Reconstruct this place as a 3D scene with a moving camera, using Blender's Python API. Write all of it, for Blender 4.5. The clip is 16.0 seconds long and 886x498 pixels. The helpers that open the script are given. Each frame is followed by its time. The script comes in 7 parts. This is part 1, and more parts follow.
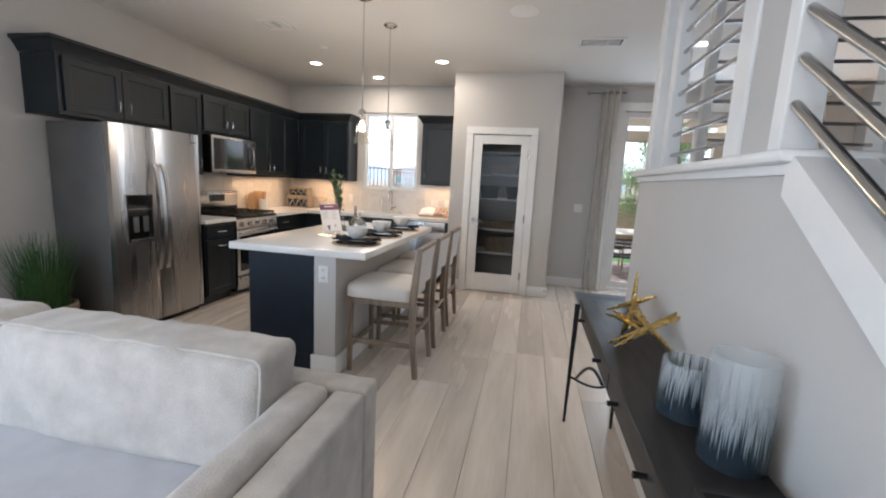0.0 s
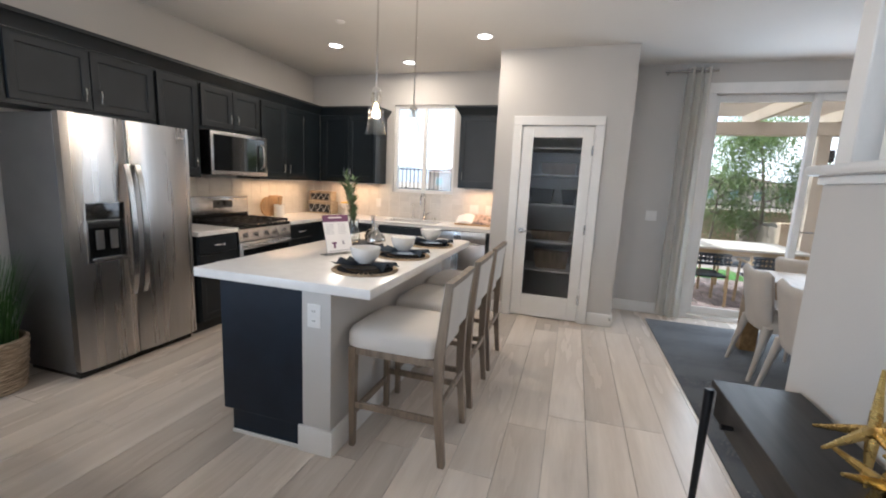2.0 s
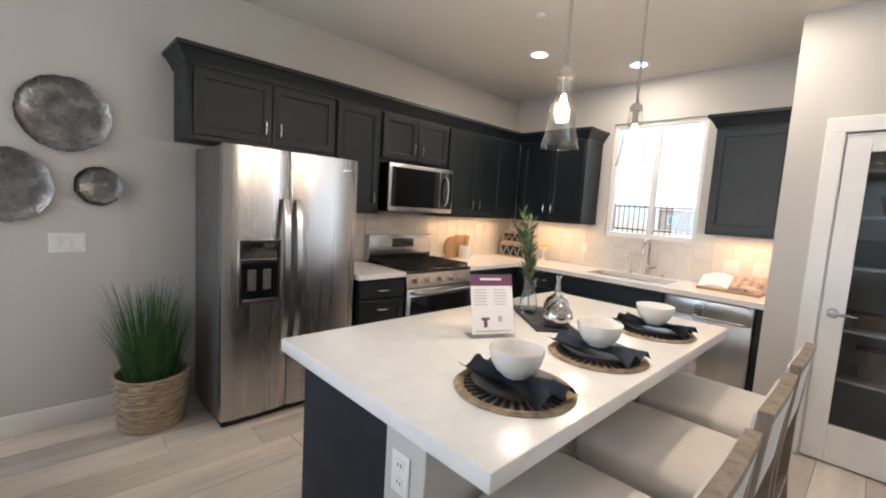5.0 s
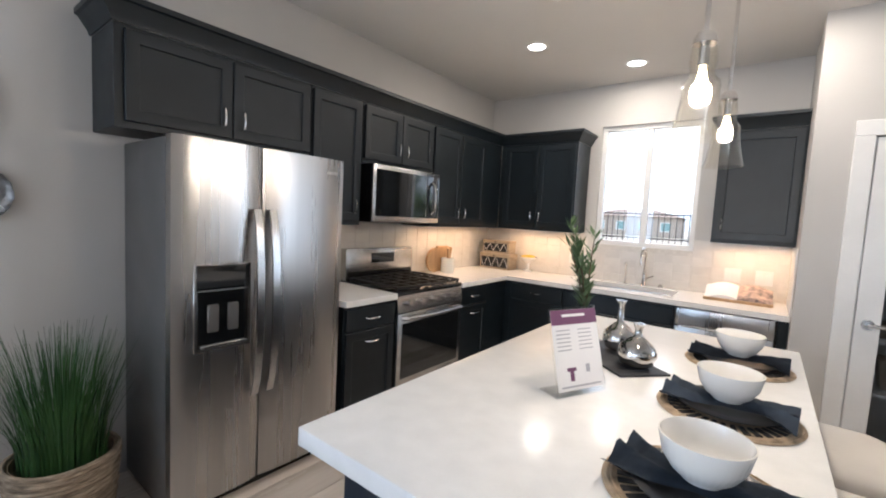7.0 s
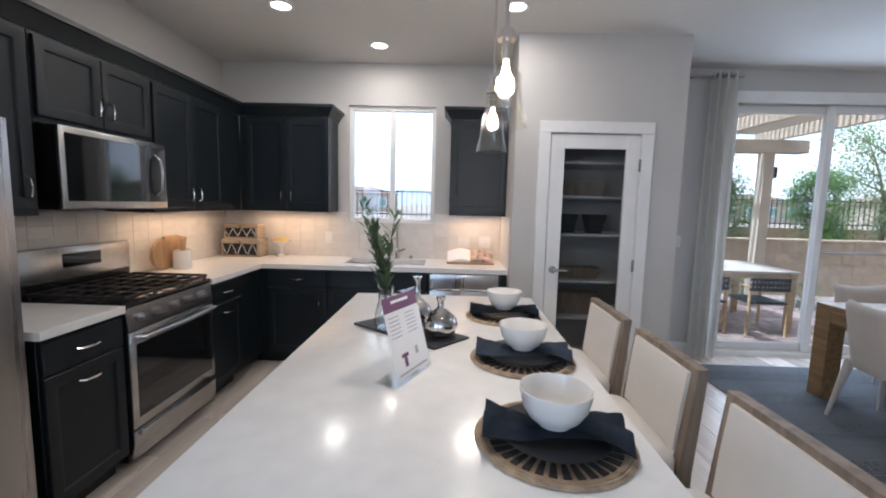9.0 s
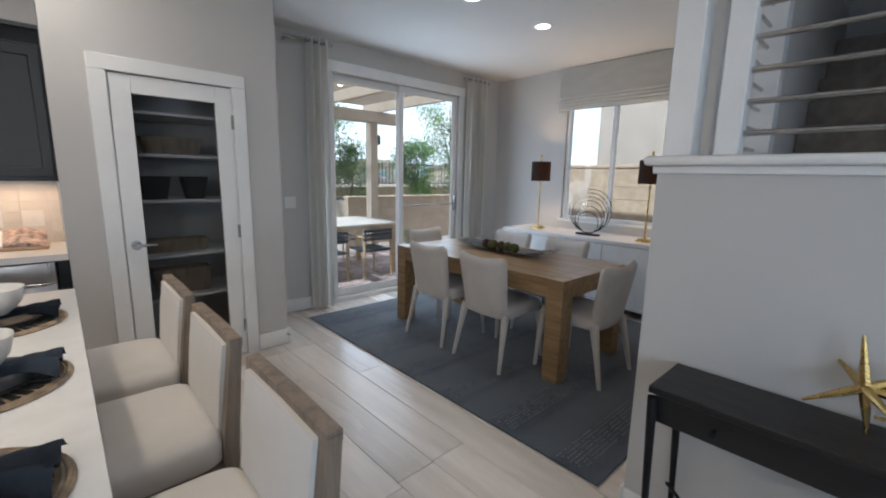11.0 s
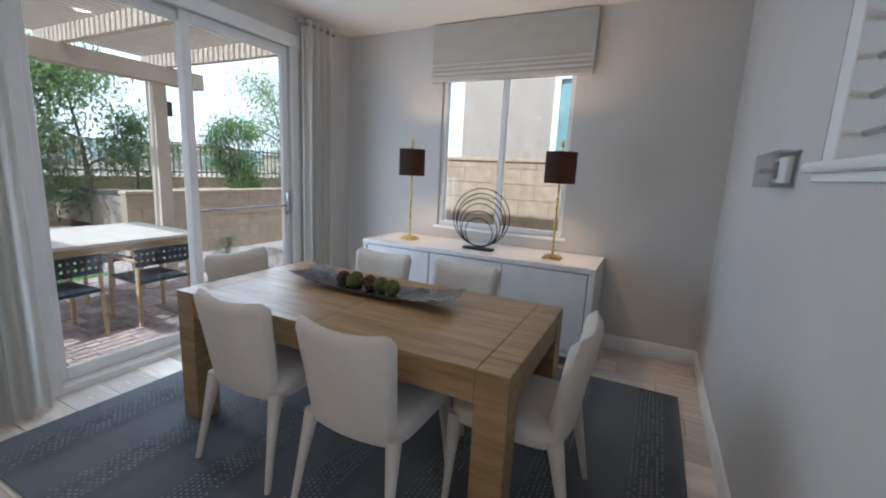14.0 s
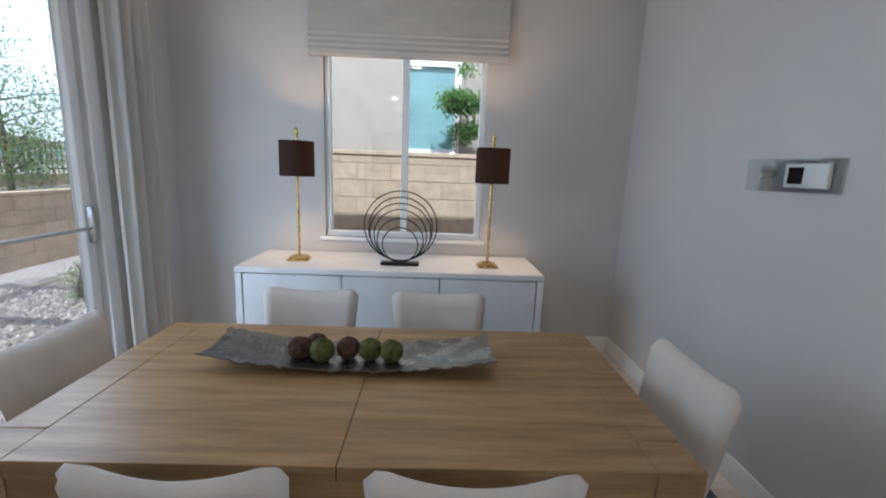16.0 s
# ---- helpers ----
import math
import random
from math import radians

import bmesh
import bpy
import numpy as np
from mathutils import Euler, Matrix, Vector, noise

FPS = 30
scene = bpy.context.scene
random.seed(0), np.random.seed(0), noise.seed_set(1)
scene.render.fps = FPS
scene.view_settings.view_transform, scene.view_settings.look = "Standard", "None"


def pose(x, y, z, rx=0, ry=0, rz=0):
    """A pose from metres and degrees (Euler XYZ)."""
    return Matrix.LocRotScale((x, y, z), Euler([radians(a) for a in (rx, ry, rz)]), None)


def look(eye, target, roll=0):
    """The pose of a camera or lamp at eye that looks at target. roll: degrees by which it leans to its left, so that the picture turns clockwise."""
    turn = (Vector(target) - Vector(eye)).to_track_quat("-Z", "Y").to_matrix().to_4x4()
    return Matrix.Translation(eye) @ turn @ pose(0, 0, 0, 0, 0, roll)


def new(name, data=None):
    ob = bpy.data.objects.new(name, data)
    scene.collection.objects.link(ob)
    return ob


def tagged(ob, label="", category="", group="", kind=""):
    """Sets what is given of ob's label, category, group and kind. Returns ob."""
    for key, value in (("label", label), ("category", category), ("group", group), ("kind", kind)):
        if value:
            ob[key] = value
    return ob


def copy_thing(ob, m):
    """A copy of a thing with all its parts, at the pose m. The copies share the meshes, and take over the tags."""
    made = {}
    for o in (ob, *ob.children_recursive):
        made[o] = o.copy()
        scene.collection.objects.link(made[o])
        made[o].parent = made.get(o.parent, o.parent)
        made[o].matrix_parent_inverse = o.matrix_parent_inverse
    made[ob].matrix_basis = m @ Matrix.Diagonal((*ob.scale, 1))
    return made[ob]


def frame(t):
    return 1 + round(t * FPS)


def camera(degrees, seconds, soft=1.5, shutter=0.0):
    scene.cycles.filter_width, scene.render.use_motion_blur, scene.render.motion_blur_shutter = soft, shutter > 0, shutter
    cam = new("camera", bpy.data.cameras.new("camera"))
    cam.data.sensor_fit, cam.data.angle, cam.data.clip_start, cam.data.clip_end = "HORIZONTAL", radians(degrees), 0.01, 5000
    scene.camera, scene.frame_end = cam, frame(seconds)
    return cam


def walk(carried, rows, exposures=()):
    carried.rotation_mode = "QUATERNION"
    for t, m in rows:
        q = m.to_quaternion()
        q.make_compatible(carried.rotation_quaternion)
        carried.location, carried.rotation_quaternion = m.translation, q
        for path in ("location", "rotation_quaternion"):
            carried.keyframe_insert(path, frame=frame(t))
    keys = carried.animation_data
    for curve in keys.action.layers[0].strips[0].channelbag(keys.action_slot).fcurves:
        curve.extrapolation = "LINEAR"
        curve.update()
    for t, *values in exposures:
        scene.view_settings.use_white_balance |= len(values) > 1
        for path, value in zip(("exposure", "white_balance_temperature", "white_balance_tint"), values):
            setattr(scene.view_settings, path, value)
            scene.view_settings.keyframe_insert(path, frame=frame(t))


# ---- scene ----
cam = camera(93.1, 16.0, soft=2.0)
PATH = [
    (0, (3.138, 1.846, 1.412), (2.75, 3.783, 1.099), 3.0),
    (0.5, (3.134, 2.117, 1.419), (2.76, 4.057, 1.109), 3.0),
    (1, (3.13, 2.302, 1.408), (2.741, 4.24, 1.101), 3.1),
    (1.5, (3.023, 2.531, 1.43), (2.57, 4.454, 1.12), 3.0),
    (2, (2.943, 2.755, 1.422), (2.37, 4.644, 1.107), 2.7),
    (2.5, (2.885, 3.041, 1.424), (2.163, 4.879, 1.105), 2.5),
    (3, (2.824, 3.254, 1.403), (1.932, 5.016, 1.087), 2.5),
    (3.5, (2.733, 3.432, 1.423), (1.66, 5.095, 1.129), 2.6),
    (4, (2.666, 3.591, 1.422), (1.42, 5.133, 1.162), 3.0),
    (4.5, (2.652, 3.74, 1.457), (1.26, 5.159, 1.236), 3.4),
    (4.7, (2.643, 3.773, 1.453), (1.209, 5.151, 1.248), 3.5),
    (5.7, (2.36, 3.82, 1.455), (0.94, 5.215, 1.27), 3.5),
    (6.8, (2.042, 3.837, 1.457), (0.744, 5.349, 1.291), 3.2),
    (7, (1.924, 3.865, 1.454), (0.708, 5.445, 1.298), 3.0),
    (7.5, (1.774, 3.922, 1.454), (0.766, 5.641, 1.288), 2.4),
    (8, (1.634, 3.901, 1.456), (0.887, 5.747, 1.28), 1.9),
    (8.5, (1.595, 3.889, 1.456), (1.172, 5.834, 1.264), 1.6),
    (9, (1.613, 3.893, 1.461), (1.567, 5.882, 1.248), 1.4),
    (9.5, (1.661, 3.892, 1.463), (2.014, 5.846, 1.228), 1.4),
    (10, (1.758, 3.852, 1.47), (2.508, 5.688, 1.214), 1.6),
    (10.2, (1.821, 3.859, 1.466), (2.722, 5.625, 1.205), 1.7),
    (12.3, (2.611, 4.188, 1.445), (4.194, 5.321, 0.986), 1.2),
    (12.5, (2.726, 4.269, 1.445), (4.32, 5.391, 0.998), 1.5),
    (13, (2.936, 4.477, 1.46), (4.566, 5.557, 1.038), 2.3),
    (13.5, (3.041, 4.781, 1.468), (4.729, 5.779, 1.078), 1.9),
    (14, (3.211, 5.003, 1.452), (4.973, 5.877, 1.091), 2.7),
    (14.5, (3.409, 5.273, 1.475), (5.251, 5.97, 1.123), 3.0),
    (15, (3.443, 5.586, 1.482), (5.356, 6.053, 1.129), 2.8),
    (15.5, (3.519, 5.801, 1.462), (5.473, 6.035, 1.104), 2.6),
    (16, (3.608, 6.097, 1.492), (5.571, 6.042, 1.118), 2.2),
]
walk(cam, [(t, look(eye, target, roll)) for t, eye, target, roll in PATH],
     exposures=((0, 0.68, 5700, 10), (3.0, 0.88, 5700, 10), (4.7, 0.95, 5850, 10), (7.0, 0.95, 5480, 10), (9.0, 0.50, 5200, 11), (10.2, 0.30, 5350, 9),
                (12.5, 0.36, 5350, 8), (14.0, 0.42, 5300, 9), (16.0, 0.44, 5250, 9)))

# ---- world, sun, exposure ----
world = bpy.data.worlds.new("sky")
scene.world = world
world.use_nodes = True
wt = world.node_tree
wt.nodes.clear()
sky = wt.nodes.new("ShaderNodeTexSky")
sky.sky_type, sky.sun_disc = "NISHITA", False
sky.sun_elevation, sky.sun_rotation = radians(54.5), radians(-93)
wco = wt.nodes.new("ShaderNodeTexCoord")
wmap = wt.nodes.new("ShaderNodeMapping")
wmap.inputs["Scale"].default_value = (2.2, 2.2, 6.0)
cloud = wt.nodes.new("ShaderNodeTexNoise")
cloud.inputs["Scale"].default_value, cloud.inputs["Detail"].default_value = 1.6, 6
ramp = wt.nodes.new("ShaderNodeValToRGB")
ramp.color_ramp.elements[0].position, ramp.color_ramp.elements[1].position = 0.30, 0.56
wmix = wt.nodes.new("ShaderNodeMixRGB")
wmix.inputs[2].default_value = (11, 11, 11.4, 1)
wbg = wt.nodes.new("ShaderNodeBackground")
wbg.inputs["Strength"].default_value = 0.15
wout = wt.nodes.new("ShaderNodeOutputWorld")
wt.links.new(wco.outputs["Generated"], wmap.inputs["Vector"])
wt.links.new(wmap.outputs[0], cloud.inputs["Vector"])
wt.links.new(cloud.outputs["Fac"], ramp.inputs[0])
wt.links.new(ramp.outputs[0], wmix.inputs[0])
wt.links.new(sky.outputs[0], wmix.inputs[1])
wt.links.new(wmix.outputs[0], wbg.inputs[0])
wt.links.new(wbg.outputs[0], wout.inputs[0])


def lamp(name, kind, m, power, color=(1, 1, 1), **more):
    d = bpy.data.lights.new(name, kind)
    d.energy, d.color = power, color
    for key, value in more.items():
        if key == "size":
            d.size = value
        elif key == "size_y":
            d.shape, d.size_y = "RECTANGLE", value
        elif key == "disk":
            d.shape, d.size = "DISK", value
        elif key == "angle":
            d.angle = value
        elif key == "radius":
            d.shadow_soft_size = value
        elif key == "spread":
            d.spread = value
    ob = new(name, d)
    ob.matrix_world = m
    return ob


SUN_FROM = Vector((-0.82, -0.04, 1.15))
lamp("sun", "SUN", look(SUN_FROM * 20, (0, 0, 0)), 5.0, (1, 0.95, 0.86), angle=radians(0.6))
# daylight of the living room's big window behind the start of the walk
lamp("living_window_daylight", "AREA", look((1.6, -2.0, 1.5), (1.6, 4, 1.2)), 20, (0.78, 0.89, 1), size=3.4, size_y=2.0)
# daylight of the living room's side window
lamp("side_window_daylight", "AREA", look((-0.66, 1.1, 1.5), (4, 1.5, 1.2)), 38, (0.66, 0.83, 1), size=2.2, size_y=1.6)
# sky light in the opening of the patio door
lamp("patio_door_daylight", "AREA", look((5.23, 8.06, 1.3), (5.23, 0, 0.9)), 23, (0.86, 0.94, 1), size=1.7, size_y=2.2)
WARM = (1.0, 0.78, 0.55)
CEIL = 2.80

# ---- mesh helpers ----


def bx(bm, x0, y0, z0, x1, y1, z1, b=0.0, seg=1):
    vs = [bm.verts.new((x, y, z)) for x in (min(x0, x1), max(x0, x1)) for y in (min(y0, y1), max(y0, y1)) for z in (min(z0, z1), max(z0, z1))]
    fs = [bm.faces.new([vs[i] for i in f]) for f in ((0, 1, 3, 2), (4, 6, 7, 5), (0, 4, 5, 1), (2, 3, 7, 6), (0, 2, 6, 4), (1, 5, 7, 3))]
    if b > 0:
        es = {e for f in fs for e in f.edges}
        bmesh.ops.bevel(bm, geom=list(es), offset=b, segments=seg, affect="EDGES", profile=0.5)
    return vs


def box(x0, y0, z0, x1, y1, z1, b=0.0, seg=1):
    bm = bmesh.new()
    bx(bm, x0, y0, z0, x1, y1, z1, b, seg)
    return bm


def basis(d):
    d = Vector(d).normalized()
    u = d.cross(Vector((0, 0, 1)))
    u = Vector((1, 0, 0)) if u.length < 1e-4 else u.normalized()
    return u, d.cross(u)


def rings(bm, loops, closed=False, cap=True):
    """Skin between rings of vertices."""
    n = len(loops[0])
    vs = [[bm.verts.new(p) for p in ring] for ring in loops]
    pairs = list(zip(vs, vs[1:])) + ([(vs[-1], vs[0])] if closed else [])
    for a, b in pairs:
        for i in range(n):
            k = (i + 1) % n
            bm.faces.new((a[i], a[k], b[k], b[i]))
    if cap and not closed:
        bm.faces.new(list(reversed(vs[0])))
        bm.faces.new(vs[-1])
    return vs


def tube(bm, pts, r, n=8, closed=False):
    """A round rod along points; r a number or one radius a point."""
    pts = [Vector(p) for p in pts]
    rs = r if isinstance(r, (list, tuple)) else [r] * len(pts)
    loops = []
    u0 = None
    for i, p in enumerate(pts):
        a = pts[i - 1] if (i or closed) else p
        b = pts[(i + 1) % len(pts)] if (i < len(pts) - 1 or closed) else p
        d = (b - a).normalized()
        if u0 is None:
            u0, v = basis(d)
        else:
            u0 = (u0 - d * u0.dot(d)).normalized()
            v = d.cross(u0)
        loops.append([p + rs[i] * (math.cos(k * math.tau / n) * u0 + math.sin(k * math.tau / n) * v) for k in range(n)])
    rings(bm, loops, closed)
    return bm


def rod(p0, p1, r0, r1=None, n=10):
    bm = bmesh.new()
    return tube(bm, [p0, p1], [r0, r0 if r1 is None else r1], n)


def lathe(bm, profile, n=24, at=(0, 0, 0), cap=True):
    loops = [[(at[0] + r * math.cos(k * math.tau / n), at[1] + r * math.sin(k * math.tau / n), at[2] + z) for k in range(n)] for r, z in profile]
    rings(bm, loops, False, cap)
    return bm


def slab(bm, outline, z0, z1):
    """An upright prism over an outline in x, y."""
    lo = [bm.verts.new((x, y, z0)) for x, y in outline]
    hi = [bm.verts.new((x, y, z1)) for x, y in outline]
    n = len(outline)
    bm.faces.new(list(reversed(lo)))
    bm.faces.new(hi)
    for i in range(n):
        k = (i + 1) % n
        bm.faces.new((lo[i], lo[k], hi[k], hi[i]))
    return bm


WORLD = {}


def thing(name, label, category, at=(0, 0, 0), group="", kind=""):
    ob = new(name)
    ob.empty_display_size = 0.1
    ob.location = at
    WORLD[ob.name] = Vector(at)
    return tagged(ob, label, category, group, kind)


def mesh_of(name, bm, material, smooth=None):
    bmesh.ops.recalc_face_normals(bm, faces=bm.faces)
    me = bpy.data.meshes.new(name)
    bm.to_mesh(me)
    bm.free()
    me.materials.append(material)
    if smooth is not None:
        me.polygons.foreach_set("use_smooth", [True] * len(me.polygons))
        me.set_sharp_from_angle(angle=radians(smooth))
    return me


def part(name, bm, material, parent, label="", smooth=40):
    """One mesh under a thing or a part; bm is given in world metres."""
    off = WORLD.get(parent.name, Vector())
    for v in bm.verts:
        v.co -= off
    ob = new(name, mesh_of(name, bm, material, smooth))
    ob.parent = parent
    WORLD[ob.name] = off
    if label:
        ob["label"] = label
    return ob


def single(name, bm, material, label, category, kind="", smooth=40, group=""):
    ob = new(name, mesh_of(name, bm, material, smooth))
    WORLD[ob.name] = Vector()
    return tagged(ob, label, category, group, kind)


def put(ob, m):
    ob.matrix_basis = m
    return ob


# ---- materials ----


def mat(name, color, rough=0.5, metal=0.0, var=0.08, scale=6.0, bump=0.0, bscale=120.0, stretch=(1, 1, 1), random_by=0.0, rvar=0.08, sheen=0.0,
        coat=0.0, trans=0.0, ior=1.45, second=None, fine=0.5):
    m = bpy.data.materials.new(name)
    m.use_nodes = True
    nt = m.node_tree
    p = nt.nodes["Principled BSDF"]
    co = nt.nodes.new("ShaderNodeTexCoord")
    mp = nt.nodes.new("ShaderNodeMapping")
    mp.inputs["Scale"].default_value = stretch
    nt.links.new(co.outputs["Object"], mp.inputs["Vector"])
    n1 = nt.nodes.new("ShaderNodeTexNoise")
    n1.inputs["Scale"].default_value, n1.inputs["Detail"].default_value = scale, 5
    n2 = nt.nodes.new("ShaderNodeTexNoise")
    n2.inputs["Scale"].default_value, n2.inputs["Detail"].default_value = bscale, 3
    src = mp.outputs[0]
    info = None
    if random_by:
        info = nt.nodes.new("ShaderNodeObjectInfo")
        add = nt.nodes.new("ShaderNodeVectorMath")
        add.operation = "MULTIPLY_ADD"
        add.inputs[1].default_value = (37, 53, 71)
        nt.links.new(info.outputs["Random"], add.inputs[0])
        nt.links.new(mp.outputs[0], add.inputs[2])
        src = add.outputs[0]
    for n in (n1, n2):
        nt.links.new(src, n.inputs["Vector"])
    mix = nt.nodes.new("ShaderNodeMixRGB")
    c2 = second or [c * (1 - 2 * var) for c in color]
    mix.inputs[1].default_value = (*[min(1, c * (1 + var * 0.6)) for c in color], 1)
    mix.inputs[2].default_value = (*c2, 1)
    ms = nt.nodes.new("ShaderNodeMath")
    ms.operation = "MULTIPLY_ADD"
    ms.inputs[1].default_value = fine
    nt.links.new(n2.outputs["Fac"], ms.inputs[0])
    sh = nt.nodes.new("ShaderNodeMapRange")
    sh.inputs[1].default_value, sh.inputs[2].default_value = 0.3, 0.7
    sh.inputs[3].default_value, sh.inputs[4].default_value = -0.5 * fine, 1.0 - 0.5 * fine
    nt.links.new(n1.outputs["Fac"], sh.inputs[0])
    nt.links.new(sh.outputs[0], ms.inputs[2])
    ms.use_clamp = True
    nt.links.new(ms.outputs[0], mix.inputs[0])
    out = mix.outputs[0]
    if random_by:
        hsv = nt.nodes.new("ShaderNodeHueSaturation")
        mr = nt.nodes.new("ShaderNodeMapRange")
        mr.inputs[3].default_value, mr.inputs[4].default_value = 1 - random_by, 1 + random_by
        nt.links.new(info.outputs["Random"], mr.inputs[0])
        nt.links.new(mr.outputs[0], hsv.inputs["Value"])
        nt.links.new(out, hsv.inputs["Color"])
        out = hsv.outputs[0]
    nt.links.new(out, p.inputs["Base Color"])
    rr = nt.nodes.new("ShaderNodeMapRange")
    rr.inputs[3].default_value, rr.inputs[4].default_value = max(0.02, rough - rvar), min(1, rough + rvar)
    nt.links.new(n1.outputs["Fac"], rr.inputs[0])
    nt.links.new(rr.outputs[0], p.inputs["Roughness"])
    p.inputs["Metallic"].default_value = metal
    p.inputs["Sheen Weight"].default_value = sheen
    p.inputs["Coat Weight"].default_value = coat
    p.inputs["Transmission Weight"].default_value = trans
    p.inputs["IOR"].default_value = ior
    if bump:
        bp = nt.nodes.new("ShaderNodeBump")
        bp.inputs["Strength"].default_value, bp.inputs["Distance"].default_value = bump, 0.004
        nt.links.new(n2.outputs["Fac"], bp.inputs["Height"])
        nt.links.new(bp.outputs[0], p.inputs["Normal"])
    return m


def glass(name, tint=(1, 1, 1), gloss=0.08):
    """Thin pane: clear with a Fresnel-weighted gloss."""
    m = bpy.data.materials.new(name)
    m.use_nodes = True
    nt = m.node_tree
    nt.nodes.clear()
    tr, gl = nt.nodes.new("ShaderNodeBsdfTransparent"), nt.nodes.new("ShaderNodeBsdfGlossy")
    tr.inputs[0].default_value = (*tint, 1)
    gl.inputs["Roughness"].default_value = 0.02
    lw, mx, o = nt.nodes.new("ShaderNodeLayerWeight"), nt.nodes.new("ShaderNodeMixShader"), nt.nodes.new("ShaderNodeOutputMaterial")
    pw, fr = nt.nodes.new("ShaderNodeMath"), nt.nodes.new("ShaderNodeMath")
    pw.operation, fr.operation = "POWER", "MULTIPLY_ADD"
    pw.inputs[1].default_value, fr.inputs[1].default_value, fr.inputs[2].default_value = 4.0, 0.6, gloss * 0.5
    nt.links.new(lw.outputs["Facing"], pw.inputs[0])
    nt.links.new(pw.outputs[0], fr.inputs[0])
    nt.links.new(fr.outputs[0], mx.inputs[0])
    nt.links.new(tr.outputs[0], mx.inputs[1])
    nt.links.new(gl.outputs[0], mx.inputs[2])
    nt.links.new(mx.outputs[0], o.inputs[0])
    return m


def glow(name, color, strength):
    m = bpy.data.materials.new(name)
    m.use_nodes = True
    p = m.node_tree.nodes["Principled BSDF"]
    p.inputs["Base Color"].default_value = (*color, 1)
    p.inputs["Emission Color"].default_value = (*color, 1)
    p.inputs["Emission Strength"].default_value = strength
    return m


M_WALL = mat("greige_paint", (0.55, 0.53, 0.505), 0.75, var=0.025, scale=1.5, bump=0.12, bscale=160)
M_CEIL = mat("ceiling_paint", (0.70, 0.68, 0.65), 0.9, var=0.02, scale=1.2, bump=0.15, bscale=120)
M_TRIM = mat("white_trim_paint", (0.80, 0.79, 0.77), 0.35, var=0.03, scale=4, bump=0.03, bscale=60)
M_CAB = mat("charcoal_cabinet_paint", (0.0058, 0.0100, 0.0136), 0.42, var=0.12, scale=7, bump=0.05, bscale=180)
M_NAVY = mat("navy_cabinet_paint", (0.005, 0.011, 0.023), 0.48, var=0.12, scale=7, bump=0.05, bscale=180)
M_QUARTZ = mat("white_quartz", (0.80, 0.785, 0.76), 0.20, var=0.03, scale=14, rvar=0.04, bscale=300, fine=0.7)
M_STEEL = mat("brushed_steel", (0.50, 0.485, 0.47), 0.28, 1.0, var=0.05, scale=3, stretch=(5, 5, 0.2), bump=0.012, bscale=2.2, rvar=0.06, fine=0.2)
M_STEEL_H = mat("plain_steel", (0.52, 0.51, 0.50), 0.24, 1.0, var=0.05, scale=20, rvar=0.05)
M_CHROME = mat("polished_nickel", (0.72, 0.70, 0.68), 0.10, 1.0, var=0.03, scale=20, rvar=0.03)
M_MERC = mat("silvered_glass", (0.70, 0.68, 0.66), 0.06, 1.0, var=0.25, scale=16, rvar=0.05)
M_FRSIDE = mat("grey_appliance_side", (0.13, 0.125, 0.12), 0.42, 0.35, var=0.05, scale=5, bump=0.1, bscale=500)
M_BLACK = mat("black_enamel", (0.012, 0.012, 0.013), 0.22, var=0.2, scale=10)
M_BLKGL = mat("black_glass", (0.010, 0.011, 0.012), 0.05, var=0.2, scale=3, rvar=0.02, coat=0.5)
# iron; its dark colour also paints shade in buffet gaps and ceiling vents
M_IRON_GAPS = mat("cast_iron_and_gap_shade", (0.02, 0.02, 0.021), 0.55, 0.3, var=0.2, scale=30, bump=0.2, bscale=300)
M_TILE = mat("cream_backsplash_tile", (0.70, 0.665, 0.62), 0.18, var=0.04, scale=8, rvar=0.06, random_by=0.03)
M_GROUT = mat("pale_grout", (0.66, 0.625, 0.58), 0.9, var=0.06, scale=30)
M_PLANK = mat("oak_vinyl_plank", (0.71, 0.64, 0.565), 0.26, var=0.10, scale=1.6, stretch=(5, 0.5, 5), bump=0.05, bscale=14, random_by=0.23, second=(0.56, 0.485, 0.41), fine=0.45)
M_GAP = mat("plank_joint", (0.40, 0.35, 0.295), 0.8, var=0.2, scale=20)
M_TABLE = mat("oak_table_wood", (0.31, 0.198, 0.090), 0.38, var=0.2, scale=3.0, stretch=(9, 0.8, 9), bump=0.08, bscale=18, second=(0.20, 0.118, 0.050), fine=0.7)
M_STOOL = mat("weathered_oak", (0.27, 0.21, 0.155), 0.55, var=0.2, scale=5, stretch=(6, 6, 0.7), bump=0.1, bscale=30)
M_LINEN = mat("cream_upholstery", (0.69, 0.65, 0.60), 0.95, var=0.04, scale=5, bump=0.35, bscale=420, sheen=0.15)
# cream upholstery darkened: the dining area's dimmer light is put into the colour
M_CHAIR = mat("dimmed_cream_chair_fabric", (0.55, 0.505, 0.455), 0.95, var=0.05, scale=6, bump=0.35, bscale=420, sheen=0.12)
M_VELVET = mat("ivory_chenille", (0.52, 0.49, 0.455), 0.95, var=0.09, scale=12, bump=0.7, bscale=170, sheen=0.2, fine=0.9)
M_SEATGREY = mat("pale_grey_seat_fabric", (0.45, 0.45, 0.48), 0.95, var=0.06, scale=9, bump=0.4, bscale=300, sheen=0.2)
M_CURTAIN = mat("ivory_curtain", (0.86, 0.84, 0.80), 0.9, var=0.04, scale=6, bump=0.25, bscale=500, trans=0.0)
